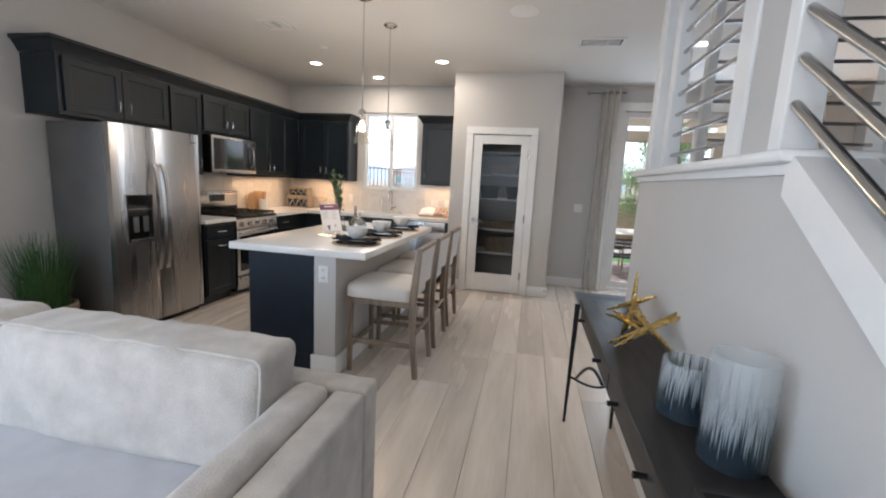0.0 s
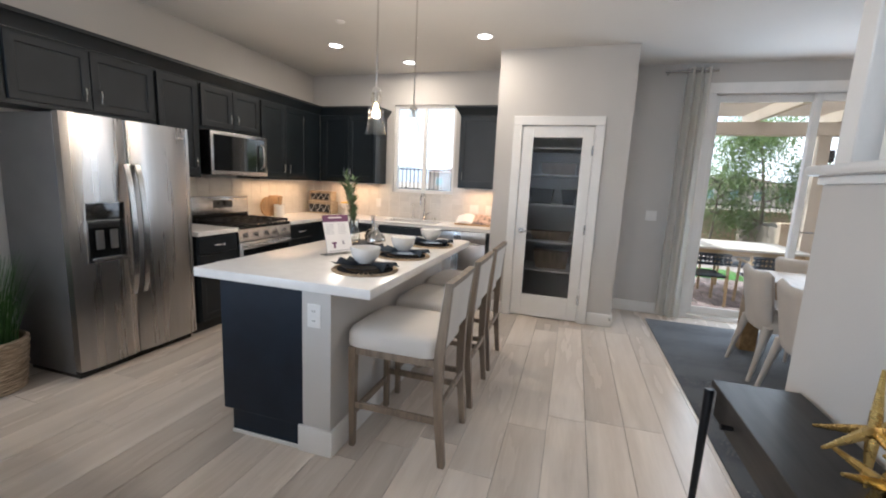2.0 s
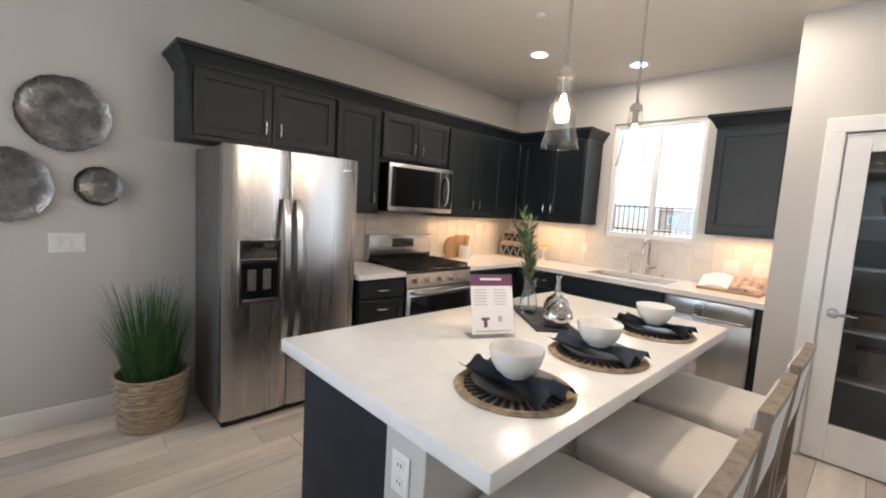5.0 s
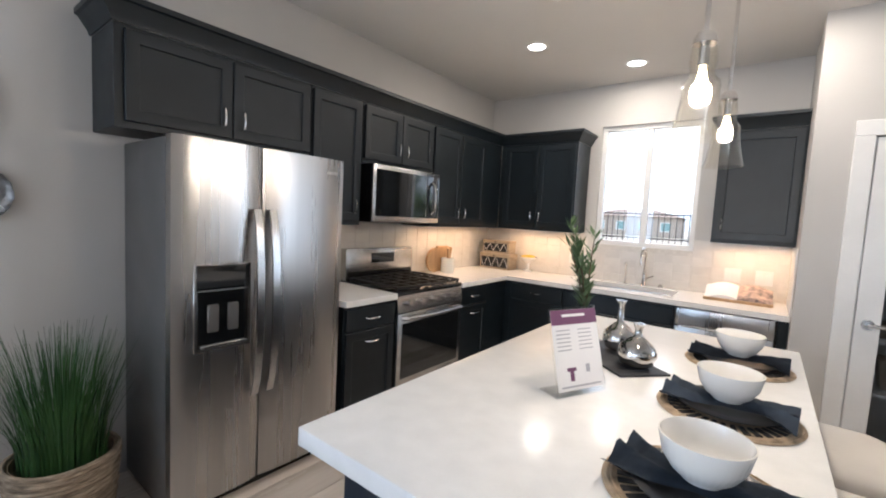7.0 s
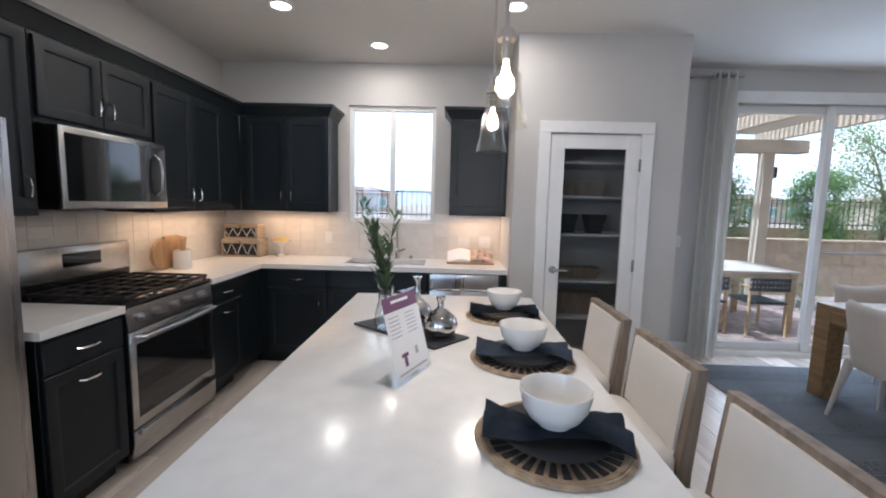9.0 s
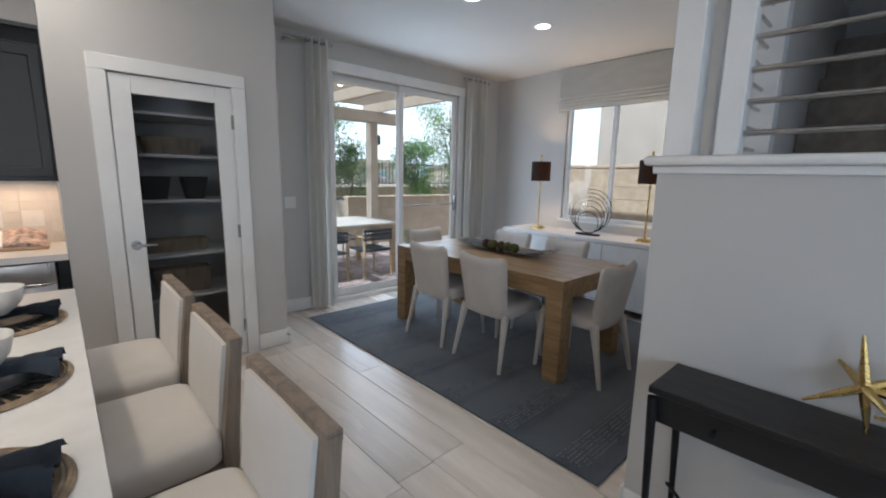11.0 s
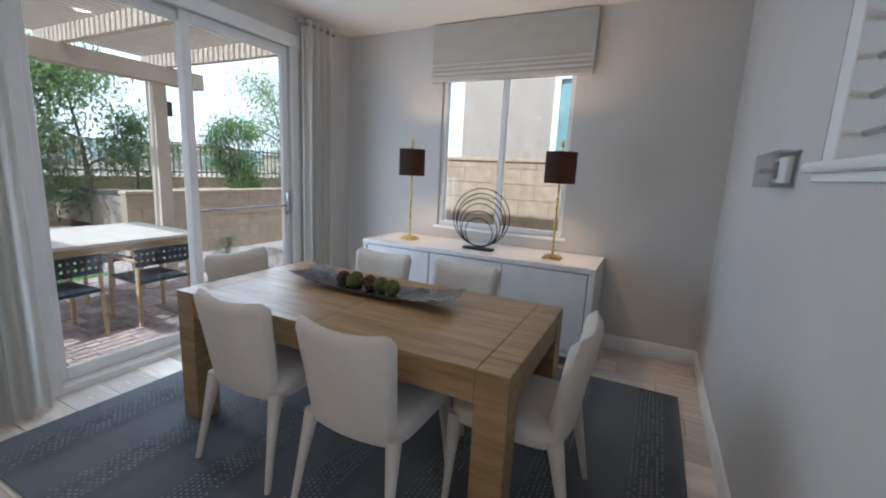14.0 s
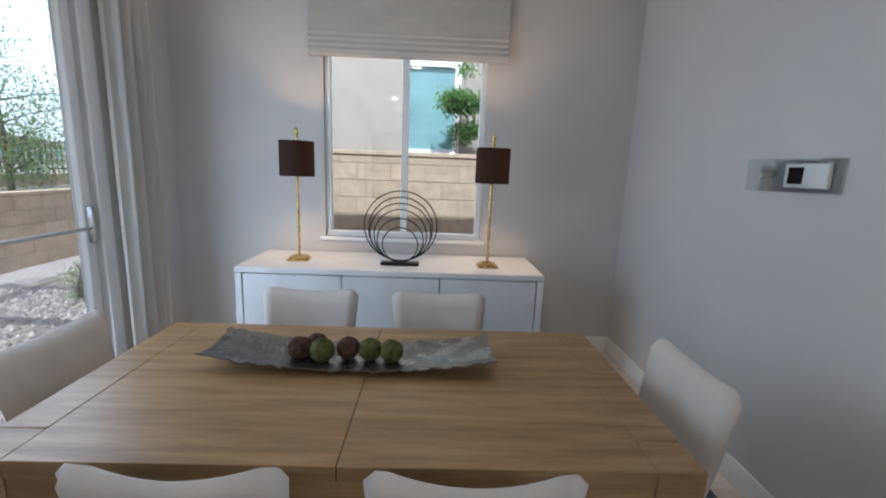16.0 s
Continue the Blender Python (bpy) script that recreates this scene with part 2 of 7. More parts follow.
M_BLIND = mat("ivory_roman_shade", (0.66, 0.64, 0.59), 0.9, var=0.05, scale=5, bump=0.4, bscale=350, stretch=(1, 1, 3))
M_RUG = mat("charcoal_blue_rug", (0.060, 0.069, 0.084), 0.95, var=0.3, scale=2.2, bump=0.8, bscale=260, sheen=0.2, second=(0.032, 0.038, 0.047))
rug_nt = M_RUG.node_tree
rug_co, rug_sep, rug_wave = (rug_nt.nodes.new("ShaderNode" + k) for k in ("TexCoord", "SeparateXYZ", "Math"))
rug_mix, rug_map = rug_nt.nodes.new("ShaderNodeMixRGB"), rug_nt.nodes.new("ShaderNodeMapRange")
rug_wave.operation = "SINE"
rug_scale = rug_nt.nodes.new("ShaderNodeMath")
rug_scale.operation = "MULTIPLY"
rug_scale.inputs[1].default_value = 13.96
rug_map.inputs[1].default_value, rug_map.inputs[2].default_value = -0.4, 0.4
rug_map.inputs[3].default_value, rug_map.inputs[4].default_value = 0.0, 0.45
rug_mix.inputs[2].default_value = (0.115, 0.122, 0.132, 1)
rug_old = rug_nt.nodes["Principled BSDF"].inputs["Base Color"].links[0].from_socket
rug_nt.links.new(rug_co.outputs["Object"], rug_sep.inputs[0])
rug_nt.links.new(rug_sep.outputs[1], rug_scale.inputs[0])
rug_nt.links.new(rug_scale.outputs[0], rug_wave.inputs[0])
rug_nt.links.new(rug_wave.outputs[0], rug_map.inputs[0])
rug_nt.links.new(rug_map.outputs[0], rug_mix.inputs[0])
rug_nt.links.new(rug_old, rug_mix.inputs[1])
rug_nt.links.new(rug_mix.outputs[0], rug_nt.nodes["Principled BSDF"].inputs["Base Color"])
M_RUGL = mat("grey_rug_fleck", (0.24, 0.245, 0.25), 0.95, var=0.2, scale=20, bump=0.5, bscale=300)
M_GOLD = mat("brushed_brass", (0.62, 0.44, 0.16), 0.27, 1.0, var=0.12, scale=30, bump=0.15, bscale=200)
M_DARKWOOD = mat("black_stained_wood", (0.020, 0.018, 0.017), 0.42, var=0.2, scale=6, stretch=(5, 0.6, 5), bump=0.06, bscale=30)
M_BLKMETAL = mat("black_metal", (0.018, 0.018, 0.02), 0.42, 0.6, var=0.1, scale=15)
M_CERAM = mat("white_ceramic", (0.78, 0.76, 0.72), 0.14, var=0.02, scale=10, rvar=0.03, coat=0.3)
M_NAPKIN = mat("slate_blue_linen", (0.040, 0.055, 0.080), 0.92, var=0.15, scale=20, bump=0.4, bscale=500)
M_PLATE = mat("black_stoneware", (0.018, 0.019, 0.022), 0.32, var=0.1, scale=15)
M_JUTE = mat("natural_jute", (0.42, 0.315, 0.21), 0.95, var=0.25, scale=30, bump=0.8, bscale=300)
M_JUTEBLK = mat("black_jute", (0.028, 0.026, 0.025), 0.95, var=0.25, scale=30, bump=0.8, bscale=300)
M_SLATE = mat("slate_tray", (0.035, 0.036, 0.040), 0.6, var=0.2, scale=14, bump=0.3, bscale=90)
M_LEAF = mat("olive_leaf", (0.085, 0.135, 0.055), 0.5, var=0.25, scale=25, second=(0.05, 0.085, 0.04))
M_GRASSBL = mat("green_grass_blade", (0.045, 0.115, 0.028), 0.55, var=0.3, scale=8, second=(0.02, 0.06, 0.015))
M_STEM = mat("brown_stem", (0.10, 0.075, 0.045), 0.8, var=0.2, scale=20)
M_WOODLT = mat("light_wood", (0.46, 0.29, 0.15), 0.5, var=0.15, scale=6, stretch=(4, 4, 1), bump=0.05, bscale=40)
M_BOXWOOD = mat("whitewashed_mango_wood", (0.40, 0.32, 0.23), 0.6, var=0.15, scale=10, stretch=(1, 1, 5))
M_PEWTER = mat("hammered_pewter", (0.27, 0.265, 0.26), 0.28, 0.95, var=0.25, scale=14, bump=0.9, bscale=60)
M_BUFFET = mat("pale_grey_lacquer", (0.66, 0.655, 0.65), 0.35, var=0.08, scale=3, stretch=(1, 1, 1), bump=0.05, bscale=60)
M_SHADE = mat("black_lamp_shade", (0.035, 0.026, 0.022), 0.9, var=0.1, scale=20, bump=0.3, bscale=400)
M_MOSS = mat("green_moss", (0.085, 0.085, 0.018), 1.0, var=0.4, scale=40, bump=1.0, bscale=90, second=(0.04, 0.035, 0.01))
M_TWIG = mat("brown_twig", (0.075, 0.038, 0.02), 1.0, var=0.4, scale=40, bump=1.0, bscale=90)
M_PAPER = mat("white_paper", (0.80, 0.79, 0.79), 0.5, var=0.02, scale=10)
M_INK = mat("plum_ink", (0.15, 0.055, 0.12), 0.5, var=0.05, scale=10)
M_INKG = mat("grey_ink", (0.42, 0.42, 0.46), 0.5, var=0.05, scale=10)
M_CARPET = mat("beige_stair_carpet", (0.36, 0.31, 0.26), 1.0, var=0.15, scale=12, bump=1.0, bscale=260)
M_PLASTIC = mat("white_plastic", (0.78, 0.77, 0.75), 0.3, var=0.02, scale=10)
M_PGLASS = glass("clear_pane", (0.97, 0.985, 0.98))
M_PANTRYGL = glass("pantry_pane", (0.76, 0.77, 0.77), 0.02)
M_ACRYL = glass("clear_acrylic", (0.98, 0.985, 0.985), 0.1)
M_VASE = mat("clear_vase_glass", (0.9, 0.95, 0.95), 0.03, var=0.0, trans=1.0, rvar=0.02)
M_AMBER = glass("amber_seeded_glass", (0.998, 0.985, 0.955), 0.14)
M_BULB = glow("lit_bulb", (1.0, 0.76, 0.42), 14)
M_DOWN = glow("lit_downlight", (1.0, 0.90, 0.76), 5)



def let_through(m, color, share):
    """Cloth that lets part of the light through."""
    nt_ = m.node_tree
    p_, o_ = nt_.nodes["Principled BSDF"], nt_.nodes["Material Output"]
    t_, x_ = nt_.nodes.new("ShaderNodeBsdfTranslucent"), nt_.nodes.new("ShaderNodeMixShader")
    t_.inputs[0].default_value = (*color, 1)
    x_.inputs[0].default_value = share
    nt_.links.new(p_.outputs[0], x_.inputs[1])
    nt_.links.new(t_.outputs[0], x_.inputs[2])
    nt_.links.new(x_.outputs[0], o_.inputs[0])


let_through(M_CURTAIN, (0.88, 0.86, 0.82), 0.55)
let_through(M_BLIND, (0.66, 0.63, 0.58), 0.35)
let_through(M_SHADE, (0.085, 0.056, 0.038), 0.5)

# ---- setting: floor, walls, ceiling ----
XL, XR, YB, YS = -0.69, 6.98, 8.10, -2.2
T = 0.14


def wall_mesh(axis, at, thick, a0, a1, z0, z1, holes=()):
    """A wall across x (axis 'x': at x = at) or y, from at to at + thick, with openings (a0, a1, z0, z1) right through it."""
    bm = bmesh.new()
    cuts_a = sorted({a0, a1, *[h[0] for h in holes], *[h[1] for h in holes]})
    cuts_z = sorted({z0, z1, *[h[2] for h in holes], *[h[3] for h in holes]})
    for p, q in zip(cuts_a, cuts_a[1:]):
        for r, s in zip(cuts_z, cuts_z[1:]):
            if any(h[0] <= p and q <= h[1] and h[2] <= r and s <= h[3] for h in holes):
                continue
            if axis == "x":
                bx(bm, at, p, r, at + thick, q, s)
            else:
                bx(bm, p, at, r, q, at + thick, s)
    bmesh.ops.remove_doubles(bm, verts=bm.verts, dist=1e-5)
    return bm


KW = (0.56, 1.42, 1.26, 2.40)
SL = (4.30, 6.16, 0.02, 2.49)
DW = (5.71, 6.955, 0.925, 2.46)
LW = (-0.1, 3.3, 0.5, 2.5)
WW = (-0.1, 2.3, 0.6, 2.3)
PD = (2.365, 3.085, 0.0, 2.045)
UP = 5.3
single("wall_west", wall_mesh("x", XL - T, T, YS, YB + T, 0, CEIL, (WW,)), M_WALL, "greige painted plaster kitchen wall", "wall", "structure", None)
single("wall_north", wall_mesh("y", YB, T, XL, XR, 0, CEIL, (KW, SL)), M_WALL, "greige wall with kitchen window and patio door", "wall", "structure", None)
single("wall_east", wall_mesh("x", XR, T, YS, YB + T, 0, CEIL, (DW,)), M_WALL, "greige dining room wall with a window", "wall", "structure", None)
single("wall_south", wall_mesh("y", YS - T, T, XL, XR, 0, CEIL, (LW,)), M_WALL, "greige living room wall with wide window", "wall", "structure", None)
single("wall_pantry_front", wall_mesh("y", 7.325, 0.11, 2.09, 3.42, 0, CEIL, (PD,)), M_WALL, "greige pantry wall round a glazed door", "wall", "structure", None)
single("wall_pantry_side", wall_mesh("x", 3.31, 0.11, 7.437, YB - 0.001, 0, CEIL), M_WALL, "greige side wall of the pantry", "wall", "structure", None)
single("wall_pantry_inner", wall_mesh("x", 2.09, 0.11, 7.437, YB - 0.001, 0, CEIL), M_WALL, "greige wall between pantry and kitchen", "wall", "structure", None)
# half wall round the stair landing
HX, HY, HZ = 3.765, 4.555, 1.452
hw = bmesh.new()
bx(hw, HX, 3.06, 0, HX + 0.13, HY, HZ + 0.03)
bx(hw, HX + 0.13, HY - 0.13, 0, 4.95, HY, HZ + 0.03)
ramp_side = [(3.06, 0), (3.06, HZ), (1.05, 0.02), (1.05, 0)]
lo = [hw.verts.new((HX, y, z)) for y, z in ramp_side]
hi = [hw.verts.new((HX + 0.13, y, z)) for y, z in ramp_side]
hw.faces.new(lo)
hw.faces.new(list(reversed(hi)))
for i in range(4):
    hw.faces.new((lo[i], hi[i], hi[(i + 1) % 4], lo[(i + 1) % 4]))
single("wall_stair_half", hw, M_WALL, "pale greige half wall enclosing the stair landing", "wall", "structure", None)
single("wall_stair_full", wall_mesh("y", HY - 0.13, 0.13, 4.95, XR, 0, CEIL), M_WALL, "pale greige full-height dining room side wall", "wall", "structure", None)
single("wall_stair_inner", wall_mesh("x", 4.95, 0.12, YS, 3.3, 0, UP), M_WALL, "greige wall along the lower stair flight", "wall", "structure", None)
single("wall_stair_south", wall_mesh("y", 3.18, 0.12, 5.072, XR, 0, UP), M_WALL, "greige wall along the upper stair flight", "wall", "structure", None)
up = bmesh.new()
bx(up, HX - 0.1, YS, CEIL + 0.25, HX, HY, UP)
bx(up, HX - 0.1, HY - 0.13, CEIL + 0.25, XR, HY - 0.01, UP)
bx(up, XR, 3.0, CEIL, XR + T, HY, UP)
single("wall_upper_stairwell", up, M_WALL, "greige upper walls of the stairwell", "wall", "structure", None)
ce = bmesh.new()
bx(ce, XL - T, YS - T, CEIL, HX, YB + T, CEIL + 0.2)
bx(ce, HX, HY - 0.13, CEIL, XR + T, YB + T, CEIL + 0.2)
bx(ce, HX - 0.1, YS - T, UP, XR + T, HY, UP + 0.1)
single("ceiling", ce, M_CEIL, "off-white textured ceiling over the open plan room", "ceiling", "structure", None)
floor = single("floor", box(XL - T, YS - T, -0.12, XR + T, YB, -0.008), M_GAP, "grey-beige oak plank floor", "floor", "structure", None)


def baseboard(x0, y0, x1, y1):
    return single("baseboard", box(x0, y0, 0, x1, y1, 0.135, 0.008, 2), M_TRIM, "white painted baseboard along the wall", "baseboard", "structure")


baseboard(XL, YS, XL + 0.016, 4.5)
baseboard(2.075, 7.309, 2.27, 7.325)
baseboard(3.18, 7.309, 3.42, 7.325)
baseboard(3.42, 7.309, 3.436, YB)
baseboard(3.436, YB - 0.016, 4.20, YB)
baseboard(6.26, YB - 0.016, XR, YB)
baseboard(XR - 0.016, HY, XR, YB - 0.016)
baseboard(HX - 0.016, HY, XR - 0.016, HY + 0.016)
baseboard(HX - 0.016, 1.05, HX, HY)

# cap, apron and railing of the landing
cap = bmesh.new()
bx(cap, HX - 0.05, 3.02, HZ + 0.05, HX + 0.17, HY + 0.04, HZ + 0.085, 0.014, 2)
bx(cap, HX + 0.16, HY - 0.17, HZ + 0.05, 4.99, HY + 0.04, HZ + 0.084, 0.014, 2)
single("trim_landing_cap", cap, M_TRIM, "white wooden cap on the half wall", "trim", "structure")
ap = bmesh.new()
bx(ap, HX - 0.014, 3.05, HZ + 0.022, HX + 0.14, HY + 0.014, HZ + 0.05, 0.003)
bx(ap, HX + 0.14, HY - 0.144, HZ + 0.022, 4.96, HY + 0.0135, HZ + 0.049, 0.003)
single("trim_landing_apron", ap, M_TRIM, "white trim board under the cap", "trim", "structure")
sk = bmesh.new()
slope = [(3.045, HZ + 0.084), (3.045, HZ - 0.03), (1.05, -0.0 + 0.0), (1.05, 0.10)]
lo = [sk.verts.new((HX - 0.02, y, z)) for y, z in slope]
hi = [sk.verts.new((HX + 0.15, y, z)) for y, z in slope]
sk.faces.new(lo)
sk.faces.new(list(reversed(hi)))
for i in range(4):
    sk.faces.new((lo[i], hi[i], hi[(i + 1) % 4], lo[(i + 1) % 4]))
single("trim_stair_skirt", sk, M_TRIM, "white sloping trim on the stair side wall", "trim", "structure", None)

# stairs
st = thing("staircase", "beige carpeted staircase with a quarter landing", "staircase", (4.4, 2.4, 0))
RISE, RUN = 0.18, 0.255
for k in range(7):
    part("step", box(HX + 0.15, 3.06 - (7 - k) * RUN, 0, 4.945, 3.06 - (6 - k) * RUN + 0.02, (k + 1) * RISE - (0.004 if k == 6 else 0), 0.018, 2), M_CARPET, st)
part("landing", box(HX + 0.132, 3.065, 0, 5.02, HY - 0.132, 7 * RISE, 0.012, 2), M_CARPET, st, "carpeted quarter landing")
for k in range(7):
    part("step", box(5.0 + k * RUN, 3.302, 0, 5.02 + (k + 1) * RUN, HY - 0.134, (8 + k) * RISE, 0.018, 2), M_CARPET, st)

rl = thing("stair_railing", "brushed steel bar railing between white posts", "railing", (HX, HY, HZ + 0.085))
Z0 = HZ + 0.086
part("corner_post", box(HX + 0.015, HY - 0.10, Z0, HX + 0.115, HY - 0.004, CEIL, 0.004), M_TRIM, rl)
part("post", box(HX + 0.05, 4.317, Z0, HX + 0.12, 4.395, CEIL, 0.004), M_TRIM, rl)
part("post", box(HX - 0.002, 3.36, Z0, HX + 0.09, 3.47, CEIL + 0.2, 0.004), M_TRIM, rl)
part("post_panel", box(HX + 0.006, 3.19, Z0, HX + 0.084, 3.359, CEIL + 0.2), M_WALL, rl, "greige panel between white boards", None)
part("post", box(HX - 0.002, 3.13, Z0, HX + 0.09, 3.189, CEIL + 0.2, 0.004), M_TRIM, rl)
part("post", box(4.015, HY - 0.095, Z0, 4.06, HY - 0.03, CEIL, 0.004), M_TRIM, rl)
part("post", box(4.85, HY - 0.13, Z0, 4.95, HY - 0.002, CEIL, 0.004), M_TRIM, rl)
for k in range(12):
    z = 1.615 + 0.1035 * k
    if z > CEIL:
        break
    part("bar", rod((HX + 0.085, 3.47, z), (HX + 0.085, 4.317, z), 0.010), M_STEEL_H, rl)
    part("bar", rod((4.06, HY - 0.06, z), (4.85, HY - 0.06, z), 0.010), M_STEEL_H, rl)
for k in range(9):
    z = 1.656 + 0.1155 * k
    part("sloping_bar", rod((HX + 0.02, 3.13, z), (HX + 0.02, 1.15, z - 1.98 * 0.705), 0.014), M_STEEL_H, rl)
part("newel", box(HX - 0.02, 1.05, 0, HX + 0.13, 1.18, 1.3, 0.006), M_TRIM, rl)

# ---- windows and doors ----


def window_unit(name, label, axis, at, a0, a1, z0, z1, depth, sgn):
    """A sliding window: frame, two panes and a meeting stile in the opening; sgn is the way out."""
    w = thing(name, label, "window", ((a0 + a1) / 2, at, z0) if axis == "y" else (at, (a0 + a1) / 2, z0), kind="structure")
    d0, d1 = at + sgn * 0.03, at + sgn * depth

    def b(p, q, r, s, e0, e1, bev=0.003):
        return box(p, e0, r, q, e1, s, bev) if axis == "y" else box(e0, p, r, e1, q, s, bev)

    f = 0.042
    mid = (a0 + a1) / 2
    part("window_frame", b(a0, a1, z1 - f, z1, d0, d1), M_TRIM, w)
    part("window_frame", b(a0, a1, z0, z0 + f, d0, d1), M_TRIM, w)
    part("window_frame", b(a0, a0 + f, z0 + f, z1 - f, d0, d1), M_TRIM, w)
    part("window_frame", b(a1 - f, a1, z0 + f, z1 - f, d0, d1), M_TRIM, w)
    part("meeting_stile", b(mid - 0.026, mid + 0.026, z0 + f, z1 - f, d0 + sgn * 0.004, d1 - sgn * 0.02), M_TRIM, w)
    for p, q, e in ((a0 + f, mid - 0.026, 0.05), (mid + 0.026, a1 - f, 0.06)):
        g = part("pane", b(p, q, z0 + f, z1 - f, at + sgn * e, at + sgn * (e + 0.004), 0), M_PGLASS, w, "", None)
        g.visible_shadow = False
    return w


win = window_unit("window_1", "white framed sliding window over the sink", "y", YB, *KW, 0.10, 1)
win = window_unit("window_2", "white framed dining room window over the buffet", "x", XR, *DW, 0.10, 1)
part("window_sill", box(XR - 0.02, DW[0] - 0.04, DW[2] - 0.03, XR + 0.03, DW[1] + 0.04, DW[2], 0.006, 2), M_TRIM, win)
win = window_unit("window_3", "wide white framed living room window", "y", YS, *LW, 0.10, -1)

win = window_unit("window_4", "white framed living room side window", "x", XL, *WW, 0.10, -1)

# patio sliding door
sd = thing("door_1", "white framed sliding glass patio door, closed", "door", (5.23, YB, 0), kind="structure")
cz = 0.09
part("door_casing", box(SL[0] - cz, YB - 0.018, 0, SL[0], YB, SL[3], 0.003), M_TRIM, sd)
part("door_casing", box(SL[1], YB - 0.018, 0, SL[1] + cz, YB, SL[3], 0.003), M_TRIM, sd)
part("door_casing", box(SL[0] - cz - 0.01, YB - 0.022, SL[3], SL[1] + cz + 0.01, YB, SL[3] + 0.11, 0.003), M_TRIM, sd)
part("sill", box(SL[0], YB - 0.005, -0.01, SL[1], YB + T + 0.02, 0.045, 0.004), M_TRIM, sd)
for a0, a1, e in ((SL[0], 5.27, 0.075), (5.20, SL[1], 0.03)):
    fr = part("sash", box(a0, YB + e, 0.045, a0 + 0.065, YB + e + 0.04, SL[3], 0.004), M_TRIM, sd)
    part("sash", box(a1 - 0.065, YB + e, 0.045, a1, YB + e + 0.04, SL[3], 0.004), M_TRIM, sd)
    part("sash", box(a0 + 0.065, YB + e, SL[3] - 0.075, a1 - 0.065, YB + e + 0.04, SL[3], 0.004), M_TRIM, sd)
    part("sash", box(a0 + 0.065, YB + e, 0.045, a1 - 0.065, YB + e + 0.04, 0.125, 0.004), M_TRIM, sd)
    g = part("pane", box(a0 + 0.065, YB + e + 0.018, 0.125, a1 - 0.065, YB + e + 0.022, SL[3] - 0.075), M_PGLASS, sd, "", None)
    g.visible_shadow = False
part("security_bar", rod((5.26, YB + 0.012, 1.07), (SL[1] - 0.01, YB + 0.012, 1.07), 0.011), M_STEEL_H, sd)
part("handle", box(SL[1] - 0.055, YB - 0.012, 0.98, SL[1] - 0.03, YB + 0.03, 1.2, 0.008, 2), M_STEEL_H, sd)

# pantry door
pd = thing("door_2", "white pantry door with one full-length glass pane", "door", (2.725, 7.33, 0), kind="structure")
YD = 7.30
for x0, x1, z0, z1 in ((2.275, 2.365, 0, 2.045), (3.085, 3.175, 0, 2.045), (2.275, 3.175, 2.045, 2.135)):
    part("door_casing", box(x0, YD, z0, x1, 7.325, z1, 0.004), M_TRIM, pd)
leaf_d = (7.318, 7.353)
part("jamb", box(2.365, 7.326, 0, 2.372, 7.43, 2.04), M_TRIM, pd)
part("jamb", box(3.078, 7.326, 0, 3.085, 7.43, 2.04), M_TRIM, pd)
for x0, x1, z0, z1 in ((2.374, 2.485, 0.012, 2.037), (2.972, 3.076, 0.012, 2.037), (2.485, 2.972, 1.925, 2.037), (2.485, 2.972, 0.012, 0.25)):
    part("leaf_rail", box(x0, leaf_d[0], z0, x1, leaf_d[1], z1, 0.003), M_TRIM, pd)
g = part("pane", box(2.485, 7.333, 0.25, 2.972, 7.338, 1.925), M_PANTRYGL, pd, "", None)
g.visible_shadow = False
for z in (0.25, 1.0, 1.8):
    part("hinge", box(3.066, 7.296, z - 0.05, 3.084, 7.312, z + 0.05, 0.003), M_STEEL_H, pd)
kn = bmesh.new()
tube(kn, [(2.43, 7.318, 0.95), (2.43, 7.30, 0.95)], 0.03, 16)
tube(kn, [(2.43, 7.30, 0.95), (2.43, 7.265, 0.95)], 0.011, 10)
tube(kn, [(2.425, 7.265, 0.95), (2.49, 7.262, 0.952), (2.54, 7.268, 0.948)], [0.012, 0.010, 0.007], 10)
part("door_handle", kn, M_STEEL_H, pd, "brushed nickel lever handle")
single("door_stop", rod((3.41, 7.305, 0.09), (3.41, 7.262, 0.09), 0.012, 0.008), M_STEEL_H, "small steel door stop on the baseboard", "door stop")

# pantry shelves and their baskets
for k, z in enumerate((0.47, 0.80, 1.21, 1.54, 1.83)):
    single("pantry_shelf", box(2.205, 7.56, z, 3.305, YB - 0.002, z + 0.02, 0.003), M_TRIM, "white wire-edged pantry shelf behind the glass", "shelf", group="pantry shelves")
for x0, x1, z, hgt, m, lab in ((2.55, 2.95, 0.49, 0.2, M_STOOL, "brown woven basket on a pantry shelf"), (2.5, 2.95, 0.82, 0.1, M_STOOL, "shallow brown wooden bowl on a pantry shelf"),
                               (2.45, 2.72, 1.23, 0.17, M_IRON_GAPS, "dark wire basket on a pantry shelf"), (2.80, 2.97, 1.23, 0.17, M_IRON_GAPS, "dark wire basket on a pantry shelf"),
                               (2.55, 2.95, 1.56, 0.13, M_STOOL, "low dark basket on a pantry shelf")):
    bm = bmesh.new()
    yo, r = 7.74, 0.09
    rings(bm, [[(x0 + i, yo - r + j, zz) for i, j in ((0 + s, 0 + s), (x1 - x0 - s, s), (x1 - x0 - s, 2 * r - s), (s, 2 * r - s))] for zz, s in ((z, 0.03), (z + hgt, 0.0), (z + hgt, 0.012), (z + 0.012, 0.04))])
    single("basket", bm, m, lab, "basket", smooth=None)

# ---- kitchen cabinets ----


